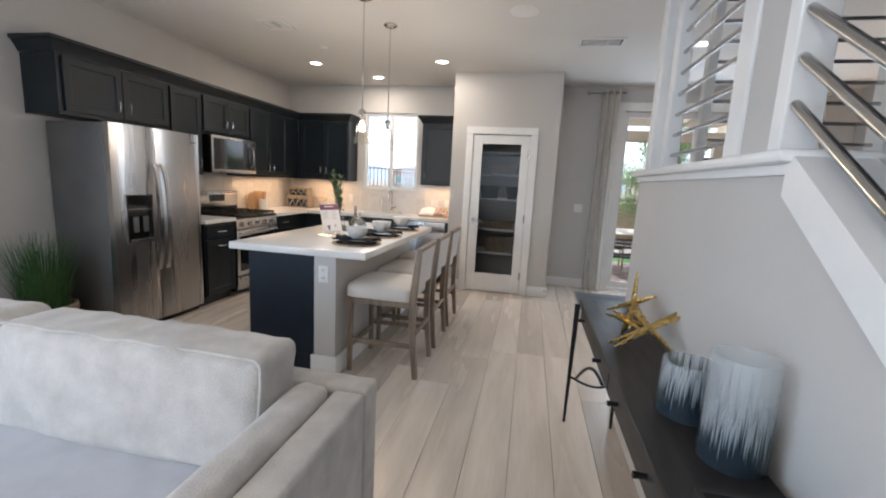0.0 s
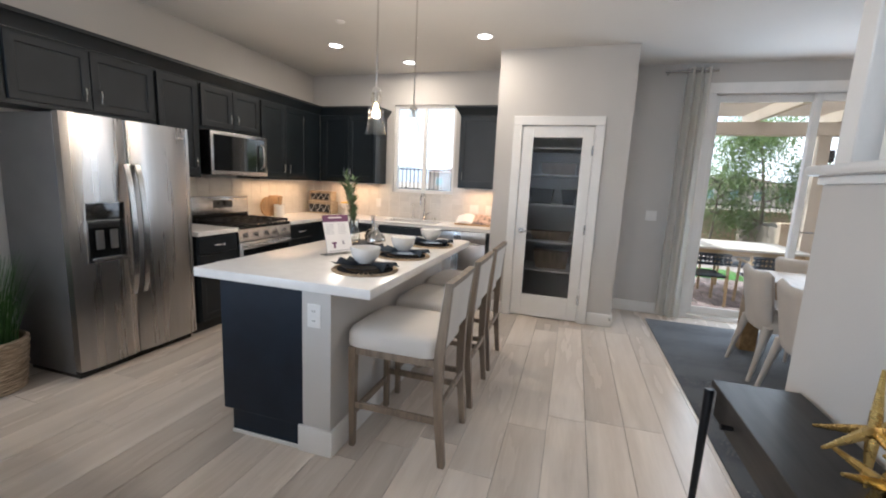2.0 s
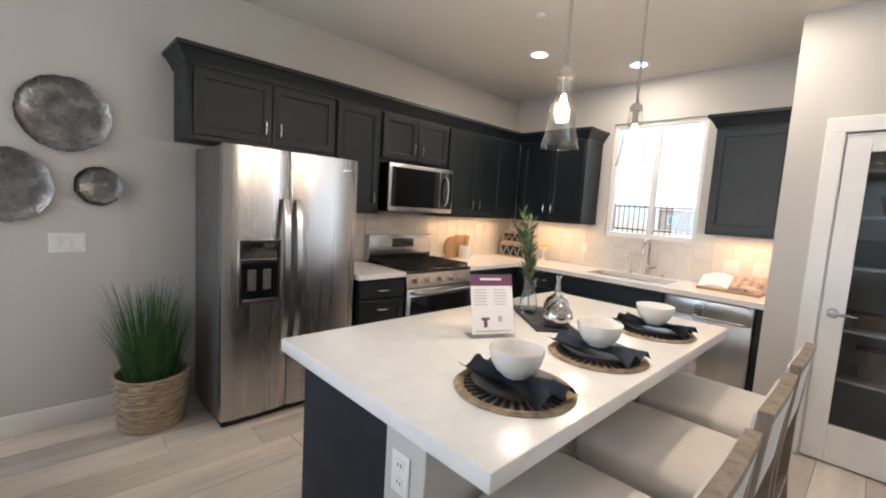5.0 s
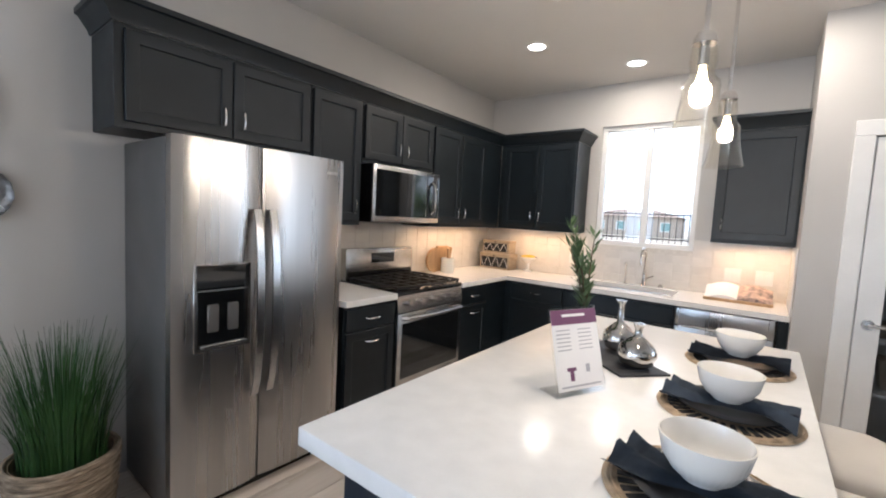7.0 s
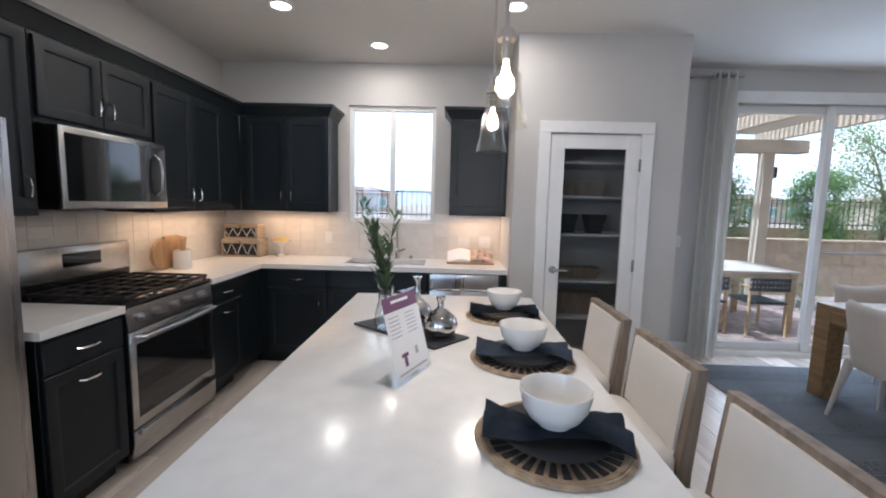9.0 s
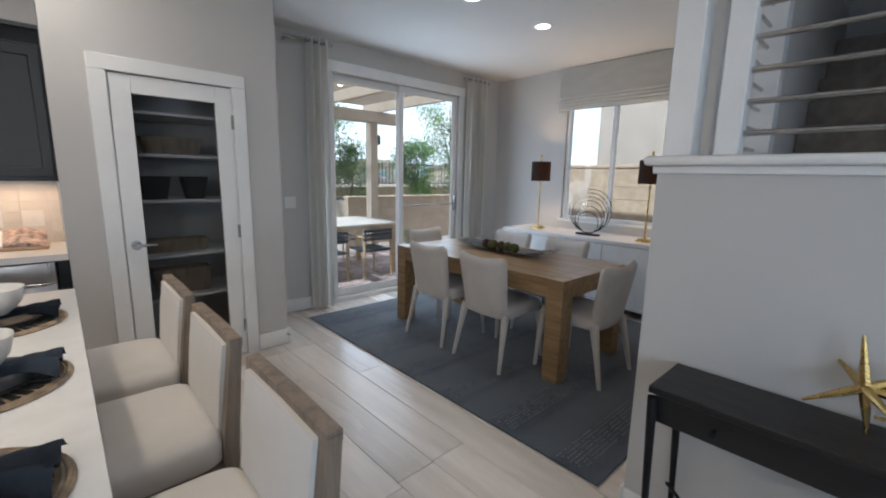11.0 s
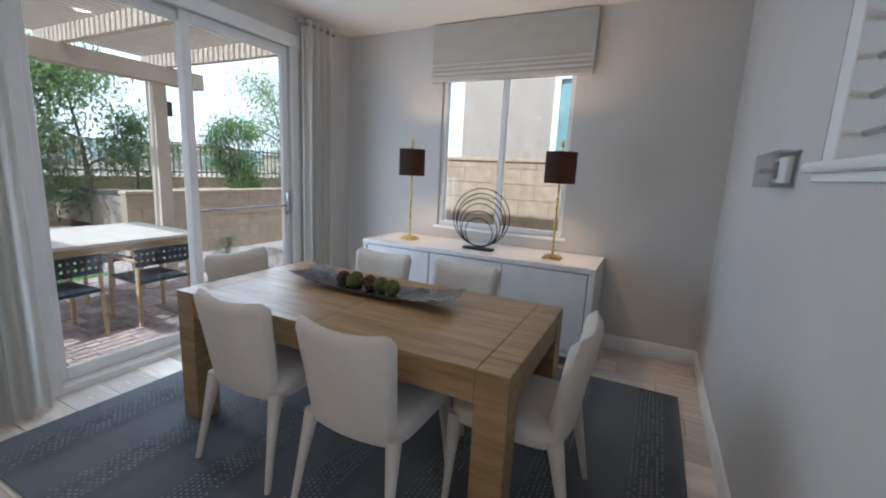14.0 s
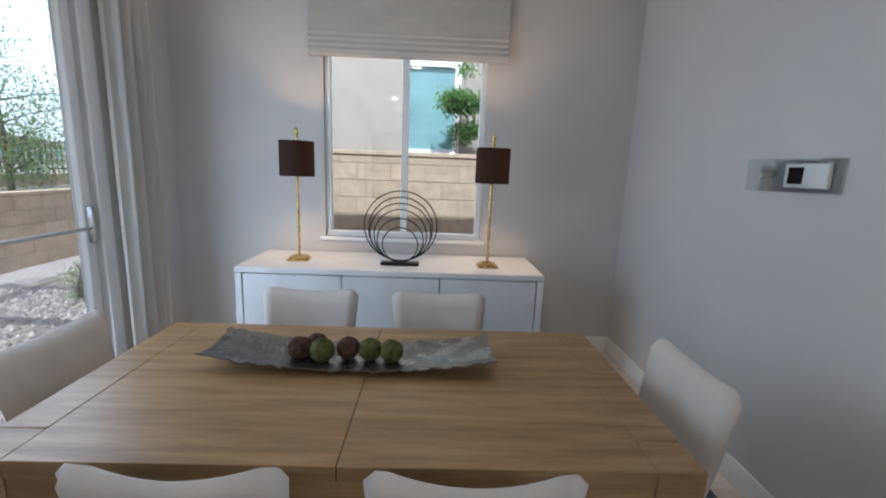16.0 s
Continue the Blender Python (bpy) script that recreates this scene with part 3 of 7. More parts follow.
def pull(parent, p, along, length=0.10, out=(1, 0, 0)):
    a, o = Vector(along) * length / 2, Vector(out)
    p = Vector(p)
    bm = bmesh.new()
    tube(bm, [p - a, p - a * 0.8 + o * 0.022, p + o * 0.030, p + a * 0.8 + o * 0.022, p + a], 0.0055, 8)
    return part("handle", bm, M_CHROME, parent, "bright nickel bow handle")


def shaker(name, parent, face, at, a0, a1, z0, z1, m, handle=None, plain=False):
    """A framed door or drawer front with a recessed panel. face '+x' or '-y'; at: the plane of the cabinet's front."""
    th, s = 0.02, 0.055
    g = 0.003
    a0, a1 = a0 + g, a1 - g

    def ring(i, d):
        pts = ((a0 + i, z0 + i), (a1 - i, z0 + i), (a1 - i, z1 - i), (a0 + i, z1 - i))
        return [(at + d, a, z) if face == "+x" else (a, at - d, z) for a, z in pts]

    bm = bmesh.new()
    loops = [ring(0, 0.001), ring(0, th - 0.003), ring(0.003, th)]
    if not (plain or z1 - z0 < 0.2):
        loops += [ring(s - 0.004, th), ring(s, th - 0.003), ring(s + 0.002, th - 0.011), ring(s + 0.012, th - 0.012)]
    rings(bm, loops)
    door = part(name, bm, m, parent)
    if handle:
        kind, ha, hz = handle
        out = (1, 0, 0) if face == "+x" else (0, -1, 0)
        across = (0, 1, 0) if face == "+x" else (1, 0, 0)
        p = (at + th, ha, hz) if face == "+x" else (ha, at - th, hz)
        pull(door, p, (0, 0, 1) if kind == "v" else across, 0.10, out)
    return door


UX = -0.36
UZ1 = 2.215


def upper(label, y0, y1, z0, doors):
    c = thing("wall_cabinet", label, "cabinet", (UX, (y0 + y1) / 2, z0), group="kitchen wall cabinets")
    part("body", box(XL, y0 + 0.001, z0, UX, y1 - 0.001, UZ1, 0.002), M_CAB, c)
    for a0, a1, h in doors:
        shaker("door", c, "+x", UX, a0, a1, z0 + 0.03, UZ1 - 0.02, M_CAB, ("v", h, z0 + 0.13))
    return c


upper("charcoal two-door cabinet above the refrigerator", 4.445, 5.43, 1.77, ((4.48, 4.95, 4.90), (4.95, 5.42, 5.0)))
upper("charcoal narrow cabinet beside the microwave", 5.43, 5.85, 1.36, ((5.44, 5.83, 5.78),))
upper("charcoal two-door cabinet above the microwave", 5.85, 6.62, 1.80, ((5.86, 6.235, 6.19), (6.235, 6.61, 6.28)))
upper("charcoal two-door corner cabinet", 6.62, 7.76, 1.36, ((6.63, 7.03, 6.98), (7.03, 7.44, 7.08)))
c = thing("wall_cabinet", "charcoal two-door cabinet beside the sink window", "cabinet", (0.05, 7.76, 1.365), group="kitchen wall cabinets")
part("body", box(UX + 0.001, 7.765, 1.36, 0.455, YB, UZ1, 0.002), M_CAB, c)
shaker("door", c, "-y", 7.765, -0.30, 0.075, 1.39, UZ1 - 0.02, M_CAB, ("v", 0.03, 1.50))
shaker("door", c, "-y", 7.765, 0.075, 0.445, 1.39, UZ1 - 0.02, M_CAB, ("v", 0.12, 1.50))
c = thing("wall_cabinet", "charcoal single-door cabinet between window and pantry", "cabinet", (1.83, 7.76, 1.365), group="kitchen wall cabinets")
part("body", box(1.57, 7.765, 1.36, 2.088, YB, UZ1, 0.002), M_CAB, c)
shaker("door", c, "-y", 7.765, 1.58, 2.08, 1.39, UZ1 - 0.02, M_CAB, ("v", 1.63, 1.50))


def crown(bm, pts, ins):
    """A crown moulding swept along a plan line; ins: the outward turn at each point."""
    prof = ((0.0, 0.0), (0.008, 0.0), (0.014, 0.02), (0.05, 0.075), (0.062, 0.08), (0.062, 0.105), (0.0, 0.105))
    loops = [[(x + ox * d, y + oy * d, UZ1 + h) for d, h in prof] for (x, y), (ox, oy) in zip(pts, ins)]
    rings(bm, loops)
    return bm


cr = thing("cabinet_crown", "charcoal crown moulding along the wall cabinets", "moulding", (UX, 6, UZ1))
part("moulding", crown(bmesh.new(), [(XL, 4.445), (UX, 4.445), (UX, 7.765), (0.455, 7.765), (0.455, YB)], [(0, -1), (1, -1), (1, -1), (1, -1), (1, 0)]), M_CAB, cr, "", 20)
part("moulding", crown(bmesh.new(), [(1.57, YB), (1.57, 7.765), (2.088, 7.765)], [(-1, 0), (-1, -1), (0, -1)]), M_CAB, cr, "", 20)

# base cabinets
BX, BYF, CT = -0.07, 7.49, 0.91


def base(label, y0, y1, drawers):
    c = thing("base_cabinet", label, "cabinet", (BX, (y0 + y1) / 2, 0), group="kitchen base cabinets")
    part("body", box(XL, y0, 0.10, BX, y1, CT - 0.04, 0.002), M_CAB, c)
    part("toe_kick", box(XL, y0, 0, BX - 0.07, y1, 0.099), M_CAB, c)
    for z0, z1, hz, nm in drawers:
        shaker(nm, c, "+x", BX, y0 + 0.006, y1 - 0.006, z0, z1, M_CAB, ("h", (y0 + y1) / 2, hz))


base("charcoal drawer cabinet between refrigerator and range", 5.50, 5.936, ((0.71, 0.85, 0.78, "drawer"), (0.12, 0.70, 0.63, "door")))
base("charcoal drawer cabinet beyond the range", 6.704, 7.13, ((0.71, 0.85, 0.78, "drawer"), (0.12, 0.70, 0.63, "door")))
c = thing("base_cabinet", "charcoal corner base cabinet run with sink", "cabinet", (0.5, 7.6, 0), group="kitchen base cabinets")
sb = bmesh.new()
bx(sb, XL, 7.132, 0.10, BX, YB, CT - 0.04)
bx(sb, BX + 0.001, BYF, 0.10, 0.575, YB, CT - 0.04)
bx(sb, 0.576, BYF, 0.10, 1.41, YB, CT - 0.26)
bx(sb, 0.576, BYF, CT - 0.26, 1.41, BYF + 0.05, CT - 0.04)
part("body", sb, M_CAB, c, "", None)
part("toe_kick", box(BX - 0.07, BYF + 0.07, 0, 1.41, YB, 0.099), M_CAB, c)
shaker("drawer", c, "-y", BYF, 0.0, 0.52, 0.71, 0.85, M_CAB, ("h", 0.26, 0.78))
shaker("door", c, "-y", BYF, 0.0, 0.52, 0.12, 0.70, M_CAB, ("v", 0.46, 0.60))
shaker("drawer", c, "-y", BYF, 0.54, 1.40, 0.71, 0.85, M_CAB)
shaker("door", c, "-y", BYF, 0.54, 0.97, 0.12, 0.70, M_CAB, ("v", 0.92, 0.60))
shaker("door", c, "-y", BYF, 0.97, 1.40, 0.12, 0.70, M_CAB, ("v", 1.02, 0.60))

dwr = thing("dishwasher", "stainless steel dishwasher under the counter", "dishwasher", (1.73, BYF, 0))
part("body", box(1.415, BYF + 0.01, 0.10, 2.03, YB, CT - 0.045), M_BLACK, dwr)
part("door", box(1.42, BYF - 0.022, 0.12, 2.02, BYF + 0.009, 0.72, 0.006, 2), M_STEEL, dwr)
part("control_panel", box(1.42, BYF - 0.024, 0.725, 2.02, BYF + 0.009, 0.86, 0.006, 2), M_STEEL, dwr)
part("handle", rod((1.47, BYF - 0.045, 0.73), (1.97, BYF - 0.045, 0.73), 0.011), M_STEEL_H, dwr)
part("side_panel", box(2.033, BYF - 0.01, 0, 2.088, YB, CT - 0.04), M_CAB, dwr)

# worktop, with the sink cut out
wt_ = thing("worktop", "white quartz worktop with square edge", "worktop", (0.5, 7.7, CT))
SK = (0.63, 1.36, 7.62, 7.98)
z0, z1 = CT - 0.04, CT
bm = bmesh.new()
bx(bm, XL, 6.705, z0, BX + 0.035, 7.455, z1, 0.003)
part("slab", bm, M_QUARTZ, wt_)
bm = bmesh.new()
for a in ((XL, 7.4552, SK[0], YB), (SK[1], 7.4552, 2.088, YB), (SK[0], 7.4552, SK[1], SK[2]), (SK[0], SK[3], SK[1], YB)):
    bx(bm, a[0], a[1], z0, a[2], a[3], z1)
bmesh.ops.remove_doubles(bm, verts=bm.verts, dist=1e-5)
part("slab", bm, M_QUARTZ, wt_, "", None)
part("slab", box(XL, 5.49, z0, BX + 0.035, 5.934, z1, 0.003), M_QUARTZ, wt_)
snk = bmesh.new()
loops = [[(SK[0] - 0.004 + s, SK[2] - 0.004 + s, z), (SK[1] + 0.004 - s, SK[2] - 0.004 + s, z), (SK[1] + 0.004 - s, SK[3] + 0.004 - s, z), (SK[0] - 0.004 + s, SK[3] + 0.004 - s, z)]
         for z, s in ((z0 - 0.001, 0), (z0 - 0.17, 0.02), (z0 - 0.175, 0.03), (z0 - 0.18, 0.029), (z0 - 0.005, -0.004))]
rings(snk, loops, False, False)
bx(snk, SK[0] + 0.02, SK[2] + 0.02, z0 - 0.182, SK[1] - 0.02, SK[3] - 0.02, z0 - 0.172)
single("kitchen_sink", snk, M_STEEL_H, "undermount stainless steel sink", "sink", smooth=None)
fc = thing("faucet", "chrome gooseneck kitchen faucet behind the sink", "faucet", (1.06, 8.03, CT))
part("base", lathe(bmesh.new(), [(0.026, 0), (0.026, 0.01), (0.018, 0.02), (0.016, 0.12)], 16, (1.06, 8.03, CT)), M_CHROME, fc)
arc = [(1.06, 8.03, CT + 0.12), (1.06, 8.03, CT + 0.27)] + [(1.06, 8.03 - 0.08 + 0.08 * math.cos(a), CT + 0.27 + 0.08 * math.sin(a)) for a in [k * math.pi / 8 for k in range(1, 9)]] + [(1.06, 7.87, CT + 0.20)]
part("spout", tube(bmesh.new(), arc, 0.012, 10), M_CHROME, fc)
part("lever", rod((1.075, 8.03, CT + 0.07), (1.14, 8.02, CT + 0.10), 0.007), M_CHROME, fc)
ft = thing("water_tap", "small chrome filtered water tap", "faucet", (0.90, 8.03, CT))
arc = [(0.90, 8.03, CT), (0.90, 8.03, CT + 0.17)] + [(0.90, 8.03 - 0.035 + 0.035 * math.cos(a), CT + 0.17 + 0.035 * math.sin(a)) for a in [k * math.pi / 6 for k in range(1, 6)]]
part("spout", tube(bmesh.new(), arc, 0.007, 8), M_CHROME, ft)
part("base", lathe(bmesh.new(), [(0.018, 0), (0.018, 0.012), (0.01, 0.02)], 12, (0.90, 8.03, CT)), M_CHROME, ft)
single("soap_cap", lathe(bmesh.new(), [(0.018, 0), (0.018, 0.03), (0.01, 0.035)], 12, (1.20, 8.04, CT)), M_CHROME, "small chrome cap beside the faucet", "fitting")

# backsplash backing; tiles come last
bs = thing("backsplash", "cream stacked tile backsplash", "backsplash", (0.5, YB, CT), kind="structure")
part("grout", box(XL, 5.49, CT, XL + 0.006, YB - 0.001, 1.36), M_GROUT, bs, "", None)
bm = bmesh.new()
bx(bm, XL + 0.006, YB - 0.006, CT, 2.09, YB, 1.26)
bx(bm, XL + 0.006, YB - 0.006, 1.2601, KW[0], YB, 1.36)
bx(bm, KW[1], YB - 0.006, 1.2601, 2.09, YB, 1.36)
part("grout", bm, M_GROUT, bs, "", None)
bm = bmesh.new()
bx(bm, 2.083, 7.44, CT, 2.089, YB - 0.006, 1.36)
part("grout", bm, M_TRIM, bs, "", None)

# under-cabinet strips
for x0, y0, x1, y1, pw in ((-0.55, 6.72, -0.50, 7.70, 1.9), (-0.30, 7.90, 0.40, 7.95, 1.6), (1.62, 7.90, 2.05, 7.95, 1.2)):
    u = thing("under_cabinet_light", "warm lit slim under-cabinet light bar", "light", ((x0 + x1) / 2, (y0 + y1) / 2, 1.345), group="under-cabinet lights")
    part("housing", box(x0 - 0.01, y0 - 0.01, 1.348, x1 + 0.01, y1 + 0.01, 1.359), M_TRIM, u)
    lamp("under_cabinet_lamp", "AREA", look(((x0 + x1) / 2, (y0 + y1) / 2, 1.34), ((x0 + x1) / 2, (y0 + y1) / 2 + 1e-4, 0)), pw, (1, 0.60, 0.30), size=x1 - x0, size_y=y1 - y0)

# ---- appliances ----
fr = thing("refrigerator", "stainless steel side-by-side refrigerator with ice dispenser", "refrigerator", (-0.3, 5.0, 0))
FX = -0.05
part("body", box(XL + 0.02, 4.565, 0.03, FX - 0.075, 5.455, 1.735, 0.008, 2), M_FRSIDE, fr, "dark grey side panels")
for y0, y1, nm in ((4.562, 4.958, "freezer_door"), (4.966, 5.458, "fridge_door")):
    bm = bmesh.new()
    n = 10
    lo = []
    for k in range(n + 1):
        u = k / n
        bow = 0.016 * (1 - (2 * u - 1) ** 4)
        lo.append((FX - 0.016 + bow, y0 + (y1 - y0) * u))
    outline = [(FX - 0.07, y0), *lo, (FX - 0.07, y1)]
    slab(bm, outline, 0.06, 1.74)
    d = part(nm, bm, M_STEEL, fr, "", 30)
    hy = 4.922 if nm == "freezer_door" else 5.002
    hb = bmesh.new()
    prof = [(hy - 0.018, 0), (hy + 0.018, 0), (hy + 0.018, 0.012), (hy - 0.018, 0.012)]
    loops = []
    for k in range(13):
        z = 0.52 + 0.92 * k / 12
        o = 0.012 + 0.05 * math.sin(math.pi * k / 12) ** 0.6
        loops.append([(FX + o + dx, y, z) for y, dx in prof])
    rings(hb, loops)
    part("handle", hb, M_STEEL_H, d, "curved bright steel handle")
dp = bmesh.new()
bx(dp, FX - 0.005, 4.645, 0.78, FX + 0.006, 4.905, 1.185, 0.003)
dsp = part("dispenser", dp, M_STEEL_H, fr)
part("recess", box(FX + 0.002, 4.66, 0.80, FX + 0.008, 4.89, 1.06, 0.001), M_BLKGL, dsp)
part("control_panel", box(FX + 0.002, 4.655, 1.065, FX + 0.010, 4.895, 1.178, 0.002), M_BLKGL, dsp)
part("paddle", box(FX + 0.006, 4.70, 0.87, FX + 0.02, 4.75, 1.0, 0.006), M_FRSIDE, dsp)
part("paddle", box(FX + 0.006, 4.79, 0.87, FX + 0.02, 4.84, 1.0, 0.006), M_FRSIDE, dsp)
part("drip_tray", box(FX + 0.002, 4.67, 0.80, FX + 0.022, 4.88, 0.815, 0.003), M_STEEL_H, dsp)
part("badge", box(FX - 0.001, 5.33, 1.655, FX + 0.003, 5.40, 1.668), M_CHROME, fr)
part("kick_grille", box(XL + 0.1, 4.58, 0.0, FX - 0.06, 5.44, 0.055), M_BLACK, fr)

rg = thing("gas_range", "stainless steel gas range with black oven glass", "range", (-0.35, 6.32, 0))
RY0, RY1, RX = 5.940, 6.700, -0.035
part("body", box(XL + 0.02, RY0, 0.05, RX - 0.03, RY1, 0.885, 0.004), M_BLACK, rg)
part("cooktop", box(XL + 0.02, RY0 - 0.002, 0.886, RX - 0.005, RY1 + 0.002, 0.915, 0.008, 2), M_BLACK, rg, "black enamel cooktop")
cp = bmesh.new()
prof = [(RX - 0.03, 0.77), (RX + 0.005, 0.77), (RX - 0.012, 0.885), (RX - 0.03, 0.885)]
rings(cp, [[(x, y, z) for x, z in prof] for y in (RY0, RY1)])
part("control_panel", cp, M_STEEL_H, rg)
for k in range(5):
    y = RY0 + 0.10 + k * 0.14
    kb = part("knob", rod((RX - 0.006, y, 0.826), (RX + 0.03, y, 0.832), 0.023, 0.019, 16), M_STEEL_H, rg)
od = part("oven_door", box(RX - 0.03, RY0 + 0.004, 0.235, RX + 0.004, RY1 - 0.004, 0.762, 0.006, 2), M_STEEL_H, rg)
part("oven_glass", box(RX, RY0 + 0.045, 0.29, RX + 0.007, RY1 - 0.045, 0.69, 0.002), M_BLKGL, od, "black oven glass")
hb = bmesh.new()
tube(hb, [(RX + 0.002, RY0 + 0.05, 0.73), (RX + 0.045, RY0 + 0.06, 0.73), (RX + 0.05, 6.320, 0.725), (RX + 0.045, RY1 - 0.06, 0.73), (RX + 0.002, RY1 - 0.05, 0.73)], 0.013, 10)
part("handle", hb, M_STEEL_H, od)
dr = part("drawer", box(RX - 0.03, RY0 + 0.004, 0.075, RX + 0.004, RY1 - 0.004, 0.225, 0.006, 2), M_STEEL_H, rg)
part("lip", box(RX, RY0 + 0.03, 0.195, RX + 0.025, RY1 - 0.03, 0.222, 0.008, 2), M_STEEL_H, dr)
part("backguard", box(XL + 0.02, RY0, 0.916, XL + 0.09, RY1, 1.165, 0.01, 2), M_STEEL_H, rg)
part("clock_panel", box(XL + 0.085, 6.20, 1.045, XL + 0.093, 6.46, 1.125, 0.002), M_BLKGL, rg)
part("vent_strip", box(XL + 0.088, RY0 + 0.02, 0.918, XL + 0.096, RY1 - 0.02, 0.985, 0.002), M_BLACK, rg)
for j in range(3):
    y0 = RY0 + 0.02 + j * 0.242
    gb = bmesh.new()
    for y in (y0, y0 + 0.117, y0 + 0.234):
        bx(gb, XL + 0.12, y - 0.006, 0.932, RX - 0.03, y + 0.006, 0.948)
    for k in range(6):
        x = XL + 0.12 + k * (RX - 0.03 - XL - 0.12) / 5
        bx(gb, x - 0.006, y0 - 0.004, 0.93, x + 0.006, y0 + 0.238, 0.946)
    for x in (XL + 0.13, RX - 0.04):
        for y in (y0, y0 + 0.234):
            bx(gb, x - 0.006, y - 0.006, 0.912, x + 0.006, y + 0.006, 0.935)
    part("grate", gb, M_IRON_GAPS, rg, "black cast iron grate", None)
for x in (-0.50, -0.22):
    for y in (RY0 + 0.15, RY1 - 0.15):
        part("burner", lathe(bmesh.new(), [(0.05, 0.914), (0.05, 0.922), (0.035, 0.926), (0.034, 0.932), (0.0, 0.932)], 16, (x, y, 0), False), M_IRON_GAPS, rg)

mw = thing("microwave", "stainless steel over-range microwave with dark glass", "microwave", (-0.48, 6.24, 1.38))
MX = -0.285
part("body", box(XL, 5.898, 1.385, MX - 0.0125, 6.648, 1.798, 0.004), M_BLACK, mw)
part("front_frame", box(MX - 0.012, 5.898, 1.39, MX, 6.648, 1.798, 0.008, 2), M_STEEL_H, mw)
part("glass", box(MX - 0.004, 5.925, 1.43, MX + 0.003, 6.475, 1.765, 0.002), M_BLKGL, mw, "dark door glass")
part("control_glass", box(MX - 0.004, 6.485, 1.43, MX + 0.003, 6.635, 1.765, 0.002), M_BLKGL, mw)
tb = bmesh.new()
tube(tb, [(MX, 6.545, 1.47), (MX + 0.035, 6.545, 1.50), (MX + 0.045, 6.545, 1.595), (MX + 0.035, 6.545, 1.69), (MX, 6.545, 1.72)], 0.011, 10)
part("handle", tb, M_STEEL_H, mw)

# ---- island ----
IS = thing("kitchen_island", "navy panelled island with white end wall", "island", (1.5, 5.4, 0))
IX0, IX1, IY0, IY1 = 1.19, 1.70, 4.485, 6.30
bm = bmesh.new()
bx(bm, IX0, IY0, 0.13, IX1, IY1, 0.865, 0.002)
part("cabinet_body", bm, M_NAVY, IS)
part("toe_kick", box(IX0 + 0.06, IY0 + 0.001, 0, IX1, IY1, 0.129), M_NAVY, IS)
for y0, y1 in ((4.50, 5.10), (5.10, 5.70), (5.70, 6.29)):
    bm = box(IX0 - 0.02, y0 + 0.003, 0.15, IX0 - 0.001, y1 - 0.003, 0.85, 0.003)
    part("door", bm, M_NAVY, IS)
part("knee_wall", box(IX1 + 0.001, IY0 - 0.005, 0, IX1 + 0.165, IY1 + 0.005, 0.865, 0.002), M_WALL, IS, "greige plastered knee wall")
sk = bmesh.new()
bx(sk, IX1 - 0.018, IY0 - 0.023, 0, IX1 + 0.183, IY0 - 0.0055, 0.145, 0.006, 2)
bx(sk, IX1 + 0.166, IY0 - 0.0054, 0, IX1 + 0.183, IY1 + 0.02, 0.1448, 0.006, 2)
part("baseboard", sk, M_TRIM, IS)
part("shoe_strip", box(IX0 + 0.06, IY0 - 0.012, 0, IX1 - 0.02, IY0, 0.02, 0.003), M_TRIM, IS)
ol = part("outlet", box(1.735, IY0 - 0.010, 0.68, 1.81, IY0 - 0.005, 0.80, 0.002), M_PLASTIC, IS, "white wall outlet")
for z in (0.715, 0.765):
    part("socket", box(1.757, IY0 - 0.0125, z - 0.014, 1.788, IY0 - 0.0095, z + 0.014, 0.001), M_TRIM, ol)
    for dx in (-0.006, 0.006):
        part("slot", box(1.7725 + dx - 0.0012, IY0 - 0.0132, z - 0.005, 1.7725 + dx + 0.0012, IY0 - 0.0122, z + 0.006), M_BLACK, ol, "", None)
single("island_worktop", box(1.045, 4.455, 0.866, 2.088, 6.38, 0.915, 0.004, 2), M_QUARTZ, "white quartz island worktop with thick square edge", "worktop")

# ---- bar stools ----


